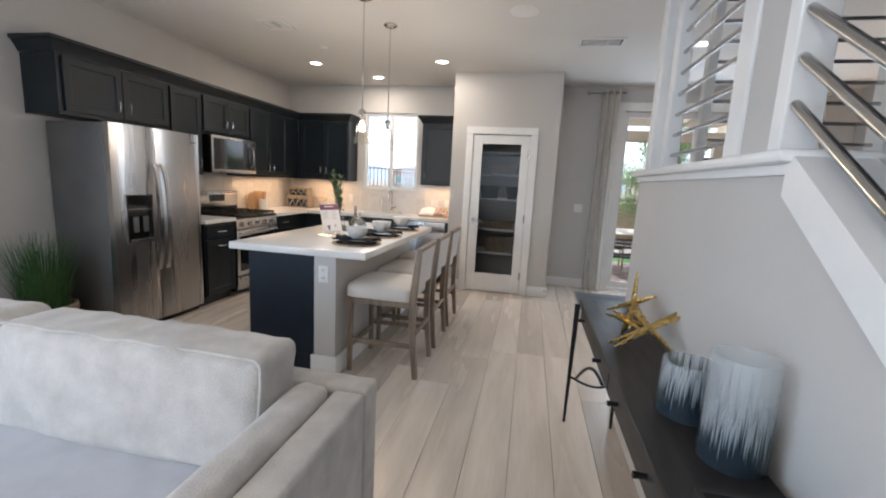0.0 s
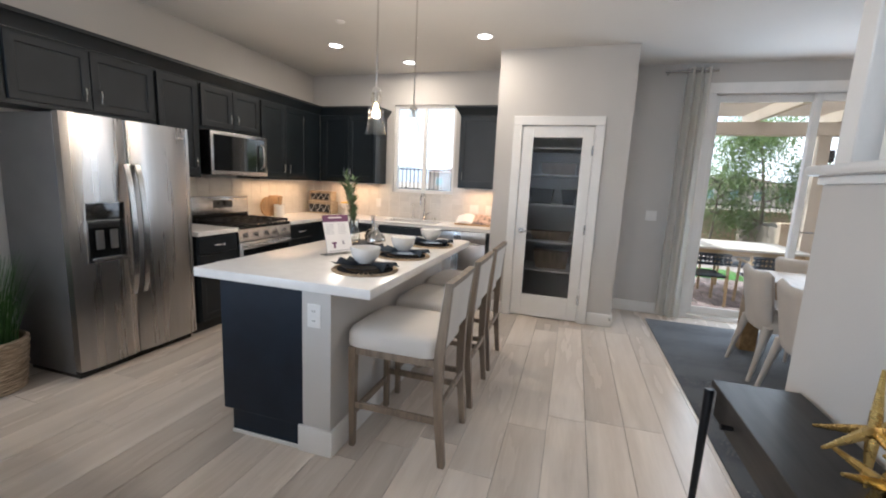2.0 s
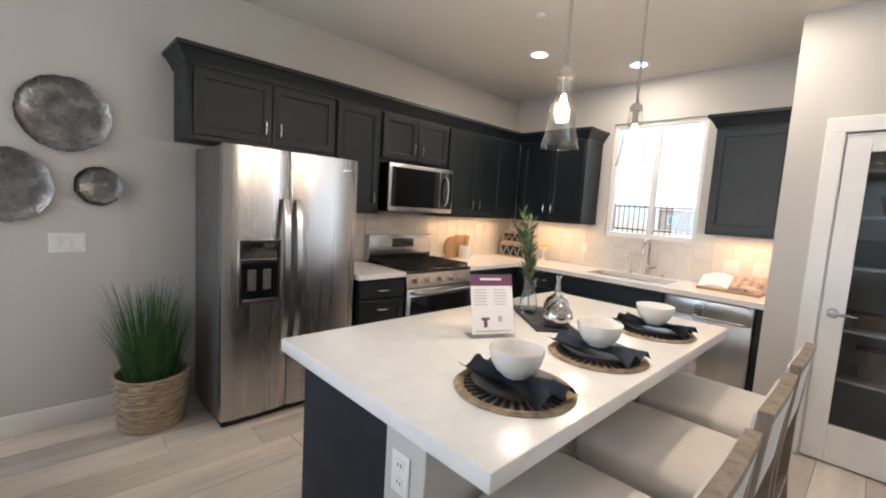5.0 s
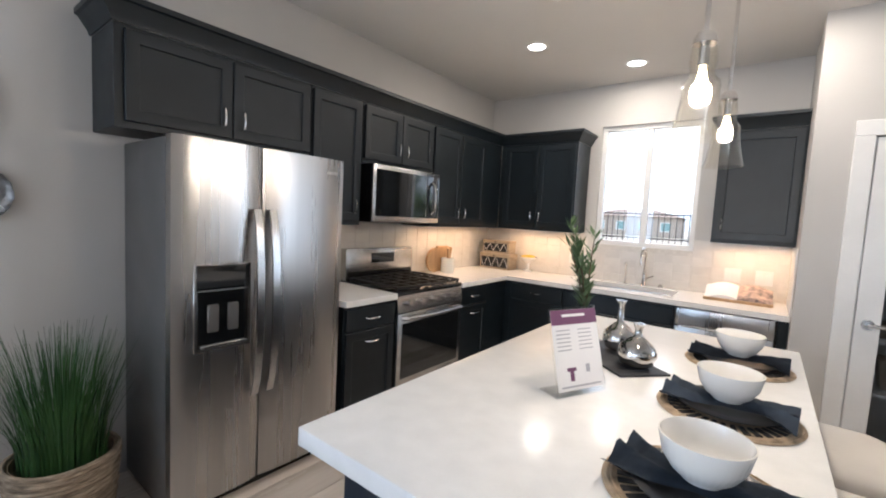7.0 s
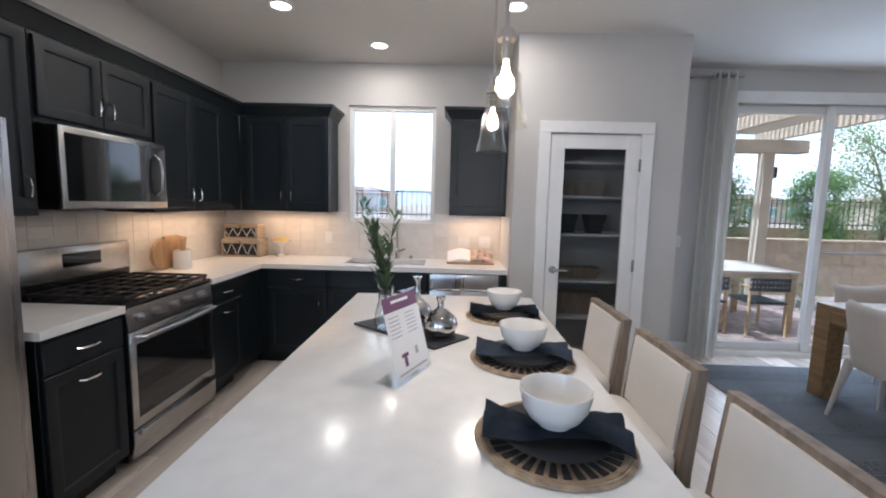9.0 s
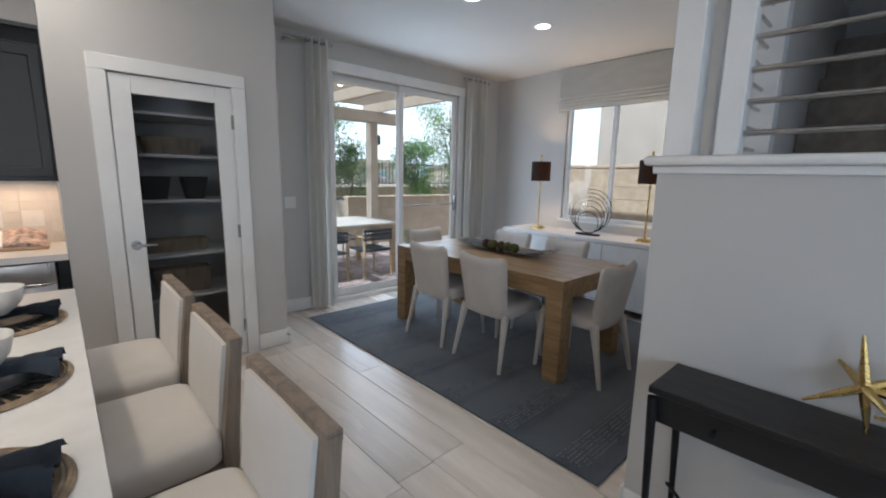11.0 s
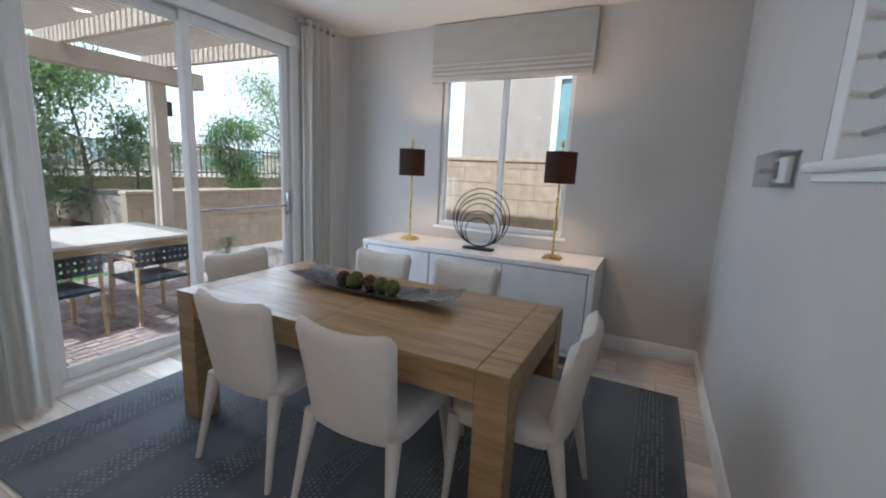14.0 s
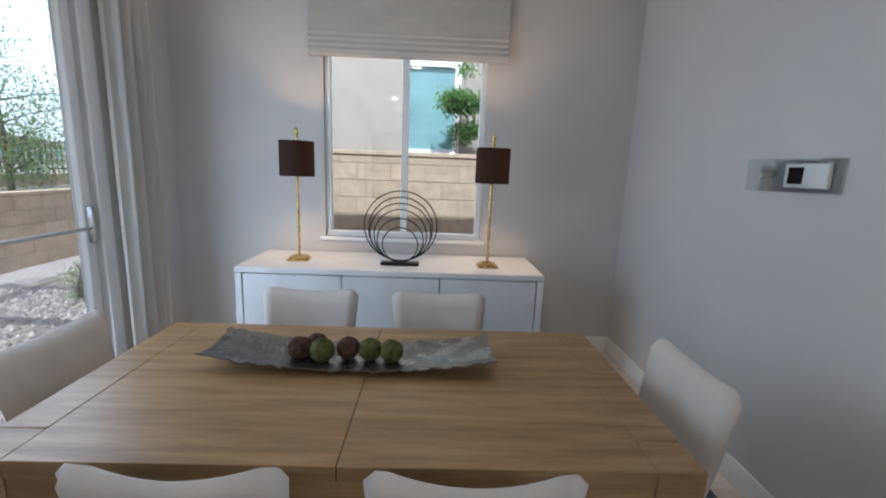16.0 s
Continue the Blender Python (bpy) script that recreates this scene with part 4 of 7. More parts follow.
def stool():
    """Faces -x; the origin is on the floor at the middle of the four legs."""
    s = thing("bar_stool", "cream upholstered counter stool with weathered oak legs", "stool", group="stools at the island")
    hw_ = 0.215
    for sx, sy in ((-1, -1), (-1, 1)):
        bm = bmesh.new()
        rings(bm, [[(sx * 0.235 + i * w, sy * hw_ + j * w, z) for i, j in ((-1, -1), (1, -1), (1, 1), (-1, 1))] for z, w in ((0, 0.014), (0.56, 0.02))])
        part("leg", bm, M_STOOL, s, "", None)
    for sy in (-1, 1):
        bm = bmesh.new()
        rings(bm, [[(x + i * w, sy * hw_ + j * 0.02, z) for i, j in ((-1, -1), (1, -1), (1, 1), (-1, 1))] for x, z, w in ((0.27, 0, 0.016), (0.235, 0.35, 0.021), (0.235, 0.60, 0.023), (0.268, 0.945, 0.016))])
        part("leg", bm, M_STOOL, s, "", None)
    for sy in (-1, 1):
        part("stretcher", box(-0.22, sy * hw_ - 0.010, 0.22, 0.24, sy * hw_ + 0.010, 0.255, 0.003), M_STOOL, s)
        part("stretcher", box(-0.22, sy * hw_ - 0.011, 0.52, 0.24, sy * hw_ + 0.011, 0.56, 0.003), M_STOOL, s)
    part("stretcher", box(-0.245, -hw_, 0.17, -0.225, hw_, 0.21, 0.003), M_STOOL, s)
    part("stretcher", box(0.235, -hw_, 0.30, 0.255, hw_, 0.335, 0.003), M_STOOL, s)
    bm = bmesh.new()
    n, mN = 10, 8
    w, d = 0.245, 0.27
    loops = []
    for z, inset, puff in ((0.565, 0.006, 0), (0.575, 0, 0), (0.635, 0, 0), (0.655, 0.012, 0), (0.668, 0.04, 0), (0.676, 0.12, 0)):
        ring = []
        for k in range(32):
            a = math.tau * k / 32
            cx, cy = math.copysign(abs(math.cos(a)) ** 0.25, math.cos(a)), math.copysign(abs(math.sin(a)) ** 0.25, math.sin(a))
            ring.append((-0.025 + cx * (d - inset) * 0.93, cy * (w - inset), z))
        loops.append(ring)
    rings(bm, loops)
    part("seat", bm, M_LINEN, s, "cream padded seat")
    bm = bmesh.new()
    rings(bm, [[(x + i, j * 0.198, z) for i, j in ((-0.028, -1), (0.020, -1), (0.020, 1), (-0.028, 1))] for x, z in ((0.238, 0.66), (0.250, 0.80), (0.266, 0.932))])
    part("backrest", bm, M_LINEN, s, "cream padded backrest", 60)
    bm = bmesh.new()
    rings(bm, [[(x + i, y, 0.942 + j) for i, j in ((-0.018, -0.012), (0.018, -0.012), (0.018, 0.012), (-0.018, 0.012))] for x, y in ((0.268, -hw_ - 0.018), (0.272, 0), (0.268, hw_ + 0.018))])
    part("top_rail", bm, M_STOOL, s, "", None)
    return s


s0 = put(stool(), pose(2.155, 4.825, 0))
copy_thing(s0, pose(2.155, 5.435, 0, 0, 0, 0))
copy_thing(s0, pose(2.155, 6.02, 0, 0, 0, 0))

# ---- pendants and ceiling fittings ----


def pendant(x, y):
    p = thing("pendant_light", "seeded amber glass pendant with a lit bulb", "pendant light", (x, y, CEIL), group="pendants over the island")
    part("canopy", lathe(bmesh.new(), [(0.0, 0), (0.062, 0), (0.062, -0.012), (0.03, -0.03), (0.008, -0.034)], 20, (x, y, CEIL), False), M_CHROME, p)
    part("stem", rod((x, y, CEIL - 0.03), (x, y, 1.95), 0.006), M_CHROME, p)
    part("cap", lathe(bmesh.new(), [(0.0, 0.03), (0.018, 0.03), (0.027, 0.016), (0.029, 0.0), (0.0, 0.0)], 20, (x, y, 1.93), False), M_CHROME, p)
    prof = [(0.028, 0.0), (0.031, -0.02), (0.033, -0.045), (0.029, -0.066), (0.031, -0.08), (0.045, -0.096), (0.046, -0.135), (0.053, -0.185), (0.065, -0.236), (0.067, -0.242)]
    loops = prof + [(r - 0.003, z) for r, z in reversed(prof)]
    g = part("shade", lathe(bmesh.new(), loops, 28, (x, y, 1.93), False), M_AMBER, p, "amber tinted clear glass shade")
    g.visible_shadow = False
    part("socket", rod((x, y, 1.93), (x, y, 1.875), 0.013), M_CHROME, p)
    b = part("bulb", lathe(bmesh.new(), [(0.008, 0.060), (0.010, 0.045), (0.015, 0.022), (0.015, 0.0), (0.010, -0.014), (0.003, -0.018)], 16, (x, y, 1.81)), M_BULB, p, "glowing filament bulb")
    b.visible_shadow = False
    lamp("pendant_lamp", "POINT", pose(x, y, 1.81), 7, WARM, radius=0.03)


pendant(1.752, 5.15)
pendant(1.767, 5.73)


def downlight(x, y, pw=5.5):
    d = thing("ceiling_light", "round recessed ceiling light, lit; living room ones added", "ceiling light", (x, y, CEIL), group="recessed ceiling lights")
    part("trim_ring", lathe(bmesh.new(), [(0.066, 0.001), (0.066, -0.004), (0.083, -0.007), (0.092, -0.002), (0.092, 0.001)], 28, (x, y, CEIL), False), M_TRIM, d)
    part("lens", lathe(bmesh.new(), [(0.0, -0.002), (0.066, -0.002), (0.066, -0.0005), (0, -0.0005)], 28, (x, y, CEIL), False), M_DOWN, d)
    lamp("ceiling_lamp", "AREA", pose(x, y, CEIL - 0.012), pw, (1, 0.82, 0.62), disk=0.12)


for x, y in ((0.38, 6.93), (2.00, 6.90), (0.94, 7.64)):
    downlight(x, y)
for x, y in ((4.58, 6.36), (5.48, 6.34)):
    downlight(x, y, 1.5)
# unseen living room downlights, added to brighten the west wall and floor
for x, y in ((0.6, 1.2), (2.4, 1.2), (0.6, -0.8), (2.4, -0.8)):
    downlight(x, y, 6.5)


def vent(x0, y0, x1, y1):
    v = thing("ceiling_vent", "white louvred ceiling air vent", "air vent", ((x0 + x1) / 2, (y0 + y1) / 2, CEIL), group="ceiling vents")
    # flat dark sheet paints the unlit depth behind the slats
    part("backing", box(x0 + 0.01, y0 + 0.01, CEIL - 0.003, x1 - 0.01, y1 - 0.01, CEIL - 0.001), M_IRON_GAPS, v, "dark sheet for the duct shade behind the slats", None)
    for a in ((x0, y0, x1, y0 + 0.025), (x0, y1 - 0.025, x1, y1), (x0, y0 + 0.025, x0 + 0.025, y1 - 0.025), (x1 - 0.025, y0 + 0.025, x1, y1 - 0.025)):
        part("frame", box(a[0], a[1], CEIL - 0.012, a[2], a[3], CEIL, 0.003), M_TRIM, v)
    xm = (x1 - x0 - 0.05) / 3
    for j in range(3):
        a0 = x0 + 0.025 + j * xm
        if j:
            part("divider", box(a0 - 0.006, y0 + 0.025, CEIL - 0.01, a0 + 0.006, y1 - 0.025, CEIL - 0.003), M_TRIM, v)
        for k in range(5):
            y = y0 + 0.035 + k * (y1 - y0 - 0.06) / 5
            if j == 1:
                part("slat", box(a0 + 0.008, y, CEIL - 0.009, a0 + xm - 0.008, y + 0.014, CEIL - 0.006), M_TRIM, v, "", None)
            else:
                xx = a0 + 0.012 + k * (xm - 0.02) / 5
                part("slat", box(xx, y0 + 0.027, CEIL - 0.009, xx + 0.012, y1 - 0.027, CEIL - 0.006), M_TRIM, v, "", None)


vent(3.47, 6.15, 3.88, 6.38)
vent(0.54, 5.53, 0.80, 5.77)
sp = thing("ceiling_speaker", "round white in-ceiling speaker grille", "speaker", (2.97, 5.51, CEIL))
part("grille", lathe(bmesh.new(), [(0.0, -0.006), (0.11, -0.006), (0.118, -0.004), (0.12, 0.0)], 32, (2.97, 5.51, CEIL), False), M_TRIM, sp)
single("sprinkler_head", lathe(bmesh.new(), [(0.0, -0.012), (0.03, -0.012), (0.042, -0.004), (0.044, 0)], 20, (0.80, 6.32, CEIL), False), M_TRIM, "small white ceiling sprinkler cover", "sprinkler")
single("sprinkler_head", lathe(bmesh.new(), [(0.0, -0.012), (0.03, -0.012), (0.042, -0.004), (0.044, 0)], 20, (4.95, 5.7, CEIL), False), M_TRIM, "small white ceiling sprinkler cover", "sprinkler")

# ---- kitchen counter things ----


cb = bmesh.new()
tube(cb, [(-0.60, 7.0, 1.03), (-0.575, 7.0, 1.03)], 0.115, 28)
single("cutting_board", cb, M_WOODLT, "round light wood cutting board against the backsplash", "cutting board")
single("cutting_board", box(-0.645, 7.08, CT, -0.615, 7.26, 1.16, 0.012, 3), M_WOODLT, "rectangular light wood cutting board leaning on tiles", "cutting board")
ck = thing("utensil_crock", "white ceramic crock holding wooden utensils", "crock", (-0.50, 7.10, CT))
part("crock", lathe(bmesh.new(), [(0.0, 0), (0.062, 0), (0.065, 0.01), (0.065, 0.145), (0.058, 0.145), (0.056, 0.02), (0, 0.018)], 24, (-0.50, 7.10, CT), False), M_CERAM, ck)
for dx, dy in ((-0.02, 0.03), (0.02, -0.02), (0.0, 0.02)):
    part("utensil", rod((-0.50, 7.10, CT + 0.03), (-0.52 + dx * 2, 7.12 + dy * 2.4, CT + 0.24), 0.008, 0.016), M_WOODLT, ck)
cn = thing("canister", "white ceramic canister beside the refrigerator", "canister", (-0.52, 5.62, CT))
part("jar", lathe(bmesh.new(), [(0.0, 0), (0.05, 0), (0.055, 0.01), (0.055, 0.11), (0.05, 0.12), (0, 0.12)], 20, (-0.52, 5.62, CT), False), M_CERAM, cn)


def deco_box(x, y, w, d, z, h):
    b = thing("decorative_box", "whitewashed wooden box with woven metal inlay", "box", (x, y, z), group="stacked boxes")
    part("body", box(x - w / 2, y - d / 2, z, x + w / 2, y + d / 2, z + h * 0.8, 0.004), M_BOXWOOD, b)
    part("lid", box(x - w / 2 - 0.004, y - d / 2 - 0.004, z + h * 0.8 + 0.001, x + w / 2 + 0.004, y + d / 2 + 0.004, z + h, 0.004), M_BOXWOOD, b)
    part("inlay", box(x - w / 2 + 0.025, y - d / 2 - 0.003, z + 0.02, x + w / 2 - 0.025, y - d / 2 - 0.0005, z + h * 0.76), M_IRON_GAPS, b, "dark inlay panel", None)
    for k in range(7):
        u = x - w / 2 + 0.03 + (w - 0.07) * k / 6
        s = 0.02 if k % 2 else -0.02
        part("strip", rod((u - s, y - d / 2 - 0.004, z + 0.03), (u + s, y - d / 2 - 0.004, z + h * 0.72), 0.005, n=6), M_CHROME, b)
    part("knob", rod((x, y - d / 2 - 0.004, z + h * 0.86), (x, y - d / 2 - 0.018, z + h * 0.86), 0.008), M_IRON_GAPS, b)


deco_box(-0.42, 7.93, 0.37, 0.18, CT, 0.17)
deco_box(-0.42, 7.93, 0.33, 0.15, CT + 0.171, 0.14)
ks = thing("cake_stand", "small white pedestal stand with lemon slices", "cake stand", (-0.07, 7.95, CT))
part("stand", lathe(bmesh.new(), [(0.0, 0), (0.05, 0), (0.045, 0.012), (0.016, 0.03), (0.016, 0.09), (0.05, 0.12), (0.095, 0.15), (0.095, 0.16), (0, 0.155)], 24, (-0.07, 7.95, CT), False), M_CERAM, ks)
M_LEMON = mat("lemon_peel", (0.75, 0.50, 0.04), 0.45, var=0.1, scale=30, bump=0.3, bscale=200)
part("lemons", lathe(bmesh.new(), [(0.0, 0.157), (0.07, 0.157), (0.078, 0.168), (0.05, 0.178), (0, 0.18)], 20, (-0.07, 7.95, CT), False), M_LEMON, ks, "yellow lemon slices")
bk = thing("cookbook_stand", "open cookbook on a wooden stand", "cookbook", (1.77, 7.83, CT))
part("base", box(1.56, 7.74, CT, 2.0, 7.95, CT + 0.022, 0.006, 2), M_WOODLT, bk)
M_PHOTO = mat("printed_photo_page", (0.50, 0.36, 0.30), 0.4, var=0.5, scale=22, second=(0.10, 0.085, 0.10), bscale=60, fine=0.8)
for s, m, lab in ((-1, M_PAPER, "white text page"), (1, M_PHOTO, "printed photo page")):
    bm = bmesh.new()
    loops = []
    for k in range(8):
        u = k / 7
        xx = 1.78 + s * 0.215 * u
        lift = 0.025 * math.sin(math.pi * min(1, u * 1.1)) - 0.012 * u
        loops.append([(xx, 7.755, CT + 0.03 + lift), (xx, 7.915, CT + 0.115 + lift), (xx, 7.918, CT + 0.098), (xx, 7.758, CT + 0.020)])
    rings(bm, loops)
    part("page_block", bm, m, bk, lab, 60)

# ---- island things ----


def placemat():
    o = thing("placemat", "round natural and black braided jute placemat", "placemat", group="place settings")
    bm = bmesh.new()
    lathe(bm, [(0.0, 0), (0.183, 0), (0.186, 0.003), (0.183, 0.006), (0, 0.006)], 48, cap=False)
    part("weave", bm, M_JUTE, o)
    bm = bmesh.new()
    for r in (0.176, 0.168):
        tube(bm, [(r * math.cos(a), r * math.sin(a), 0.006) for a in [k * math.tau / 48 for k in range(48)]], 0.0045, 6, True)
    part("braided_rim", bm, M_JUTE, o)
    for k in range(34):
        a = k * math.tau / 34
        bm = bmesh.new()
        slab(bm, [(r * math.cos(a + s), r * math.sin(a + s)) for r, s in ((0.108, -0.05), (0.155, -0.055), (0.155, 0.055), (0.108, 0.05))], 0.0055, 0.009)
        part("black_band", bm, M_JUTEBLK, o, "", None)
    return o


def plate():
    return tagged(new("plate", mesh_of("plate", lathe(bmesh.new(), [(0.0, 0), (0.07, 0), (0.085, 0.006), (0.132, 0.016), (0.134, 0.019), (0.083, 0.011), (0.068, 0.007), (0, 0.007)], 40, cap=False), M_PLATE, 50)),
                  "black stoneware dinner plate on the placemat", "plate", "place settings")


def napkin():
    bm = bmesh.new()
    n, m_ = 26, 10
    grid = []
    for i in range(n + 1):
        u = i / n * 2 - 1
        row = []
        for j in range(m_ + 1):
            v = j / m_ * 2 - 1
            w = 0.052 + 0.055 * abs(u) ** 1.5
            z = 0.028 + 0.016 * math.sin(7 * v + 4 * u) * abs(u) + 0.012 * (1 - v * v) * (0.3 + abs(u)) - 0.014 * max(0, abs(u) - 0.6)
            row.append(bm.verts.new((0.165 * u, 0.92 * w * v + 0.012 * math.sin(3 * u), max(z, 0.024 - 0.016 * max(0, abs(u) - 0.65) * 2))))
        grid.append(row)
    for i in range(n):
        for j in range(m_):
            bm.faces.new((grid[i][j], grid[i + 1][j], grid[i + 1][j + 1], grid[i][j + 1]))
    bmesh.ops.solidify(bm, geom=bm.faces[:], thickness=0.004)
    return tagged(new("napkin", mesh_of("napkin", bm, M_NAPKIN, 60)), "slate blue linen napkin draped across a plate", "napkin", "place settings")


def bowl():
    bm = bmesh.new()
    n = 64
    loops = []
    for r, z, f in ((0.0001, 0, 0), (0.038, 0, 0), (0.040, 0.004, 0), (0.057, 0.018, 0.0015), (0.074, 0.044, 0.0015), (0.083, 0.080, 0.0008), (0.085, 0.088, 0), (0.082, 0.088, 0), (0.070, 0.047, 0), (0.050, 0.018, 0), (0.0001, 0.01, 0)):
        loops.append([((r + f * math.cos(k * math.pi)) * math.cos(k * math.tau / n), (r + f * math.cos(k * math.pi)) * math.sin(k * math.tau / n), z) for k in range(n)])
    rings(bm, loops, False, False)
    return tagged(new("bowl", mesh_of("bowl", bm, M_CERAM, 60)), "white ribbed ceramic bowl on a napkin", "bowl", "place settings")


pm, pt, nk, bw = placemat(), plate(), napkin(), bowl()
IT = 0.9155
for k, (x, y, a) in enumerate(((1.862, 4.835, -8), (1.872, 5.355, -5), (1.872, 5.93, -3))):
    for ob, dz, tilt in ((pm, 0, 0), (pt, 0.0095, 0), (nk, 0.006, 0), (bw, 0.041, 0)):
        m = pose(x, y, IT + dz, 0, 0, a)
        put(ob, m) if k == 0 else copy_thing(ob, m)

sl = bmesh.new()
slab(sl, [(1.18, 5.715), (1.555, 5.415), (1.690, 5.565), (1.315, 5.865)], IT, IT + 0.008)
single("slate_tray", sl, M_SLATE, "rectangular black slate board on the island", "tray", smooth=None)
TZ = IT + 0.0085


def bottle(x, y, r, h, sq):
    prof = [(0.0, 0), (r * 0.45, 0), (r * 0.8, r * 0.22 * sq), (r, r * 0.8 * sq), (r * 0.86, r * 1.35 * sq), (r * 0.45, r * 1.8 * sq), (r * 0.2, r * 2.0 * sq), (r * 0.17, h - 0.02), (r * 0.30, h), (r * 0.22, h), (r * 0.12, h - 0.02)]
    single("silver_bottle", lathe(bmesh.new(), prof, 32, (x, y, TZ), False), M_MERC, "round silvered mercury glass bottle vase", "vase", group="silvered bottles", smooth=60)


bottle(1.462, 5.725, 0.068, 0.215, 0.9)
bottle(1.571, 5.56, 0.072, 0.165, 0.82)
vs = thing("flower_vase", "clear glass vase with leafy olive branches", "vase", (1.33, 5.665, TZ))
prof = [(0.0, 0.0), (0.04, 0), (0.048, 0.02), (0.046, 0.06), (0.03, 0.12), (0.032, 0.165), (0.038, 0.18)]
part("vase", lathe(bmesh.new(), prof + [(r - 0.003, z + 0.002) for r, z in reversed(prof[1:])] + [(0, 0.003)], 28, (1.33, 5.665, TZ), False), M_VASE, vs)


def leaf_at(bm, p, d, ln, w, up=Vector((0, 0, 1))):
    d = Vector(d).normalized()
    s = d.cross(up)
    s = Vector((1, 0, 0)) if s.length < 1e-3 else s.normalized()
    nrm = s.cross(d)
    p = Vector(p)
    a = bm.verts.new(p)
    b = bm.verts.new(p + d * ln * 0.45 + s * w + nrm * w * 0.3)
    c = bm.verts.new(p + d * ln)
    e = bm.verts.new(p + d * ln * 0.45 - s * w + nrm * w * 0.3)
    bm.faces.new((a, b, c))
    bm.faces.new((a, c, e))


rng = random.Random(11)
stems, leaves = bmesh.new(), bmesh.new()
for k in range(7):
    a = rng.random() * math.tau
    lean = 0.04 + 0.12 * rng.random()
    h = 0.30 + 0.20 * rng.random()
    pts = [Vector((1.33 + lean * u * u * math.cos(a), 5.665 + lean * u * u * math.sin(a), TZ + 0.03 + h * u)) for u in [j / 8 for j in range(9)]]
    tube(stems, pts, [0.0028] * 8 + [0.001], 5)
    for j in range(3, 9):
        for q in range(4):
            b = rng.random() * math.tau
            leaf_at(leaves, pts[j] + Vector((0, 0, rng.uniform(-0.02, 0.02))), (math.cos(b), math.sin(b), 0.7 + rng.random()), 0.055 + 0.035 * rng.random(), 0.009)
part("stems", stems, M_STEM, vs)
part("leaves", leaves, M_LEAF, vs, "narrow olive green leaves", None)

sg = thing("sign_holder", "clear acrylic stand with a printed flyer", "sign", (1.5, 5.2, IT))
SA, SB = Vector((1.462, 5.074, IT)), Vector((1.550, 5.262, IT))
ax = (SB - SA).normalized()
nr = Vector((ax.y, -ax.x, 0))
tl = Vector((0, 0, 1)) * 0.262 - nr * 0.075


def sheet(bm, u0, u1, v0, v1, off, th):
    pts = []
    for o in (off, off + th):
        for u, v in ((u0, v0), (u1, v0), (u1, v1), (u0, v1)):
            pts.append(bm.verts.new(SA + (SB - SA) * u + tl * v + nr * o + Vector((0, 0, 0.004))))
    for f in ((0, 1, 2, 3), (7, 6, 5, 4), (0, 4, 5, 1), (1, 5, 6, 2), (2, 6, 7, 3), (3, 7, 4, 0)):
        bm.faces.new([pts[i] for i in f])
    return bm


part("acrylic_back", sheet(bmesh.new(), 0, 1, 0, 1, 0.0, 0.003), M_ACRYL, sg, "clear acrylic", None)
fo = bmesh.new()
a_, b_, c_ = SA - nr * 0.09, SB - nr * 0.09, nr * 0.09
slab(fo, [(q.x, q.y) for q in (SA - nr * 0.085, SB - nr * 0.085, SB, SA)], IT, IT + 0.003)
part("foot", fo, M_ACRYL, sg, "clear acrylic", None)
pg = part("flyer", sheet(bmesh.new(), 0.03, 0.97, 0.06, 0.97, 0.004, 0.0006), M_PAPER, sg, "white printed flyer", None)
part("header_band", sheet(bmesh.new(), 0.03, 0.97, 0.80, 0.97, 0.0048, 0.0004), M_INK, pg, "plum header band", None)
part("title_bar", sheet(bmesh.new(), 0.25, 0.72, 0.89, 0.92, 0.0054, 0.0003), M_PAPER, pg, "", None)
for k in range(6):
    for u0 in (0.10, 0.54):
        part("text_bar", sheet(bmesh.new(), u0, u0 + 0.28 + 0.05 * ((k * 3) % 3), 0.73 - k * 0.045, 0.742 - k * 0.045, 0.0048, 0.0003), M_INKG, pg, "", None)
part("picture_bar", sheet(bmesh.new(), 0.24, 0.42, 0.27, 0.31, 0.0048, 0.0003), M_INK, pg, "", None)
part("picture_bar", sheet(bmesh.new(), 0.29, 0.37, 0.16, 0.27, 0.0048, 0.0003), M_INK, pg, "", None)
part("picture_bar", sheet(bmesh.new(), 0.62, 0.70, 0.24, 0.33, 0.0048, 0.0003), M_INKG, pg, "", None)
part("footer_bar", sheet(bmesh.new(), 0.10, 0.90, 0.09, 0.11, 0.0048, 0.0003), M_INKG, pg, "", None)

# ---- plant, wall plates, switches ----
gp = thing("grass_planter", "tall green grass in woven seagrass basket", "plant", (-0.439, 4.277, 0))
bm = bmesh.new()
for k in range(20):
    z = 0.012 + 0.0165 * k
    r = 0.165 + 0.03 * (k / 19) + 0.004 * math.sin(k * 2.3)
    tube(bm, [(-0.439 + 1.0 * r * math.cos(a), 4.277 + r * math.sin(a), z + 0.003 * math.sin(3 * a + k)) for a in [j * math.tau / 36 for j in range(36)]], 0.0105, 6, True)
part("basket", bm, mat("seagrass_rope", (0.50, 0.40, 0.29), 0.9, var=0.3, scale=16, bump=0.8, bscale=220, stretch=(1, 1, 6)), gp, "natural coiled seagrass basket")
part("soil", lathe(bmesh.new(), [(0.0, 0.27), (0.185, 0.27), (0.185, 0.26), (0, 0.26)], 24, (-0.439, 4.277, 0), False), M_STEM, gp)
part("liner", lathe(bmesh.new(), [(0.150, 0.0), (0.178, 0.325), (0.174, 0.325), (0.146, 0.004)], 24, (-0.439, 4.277, 0), False), M_JUTE, gp)
rng = random.Random(5)
bm = bmesh.new()
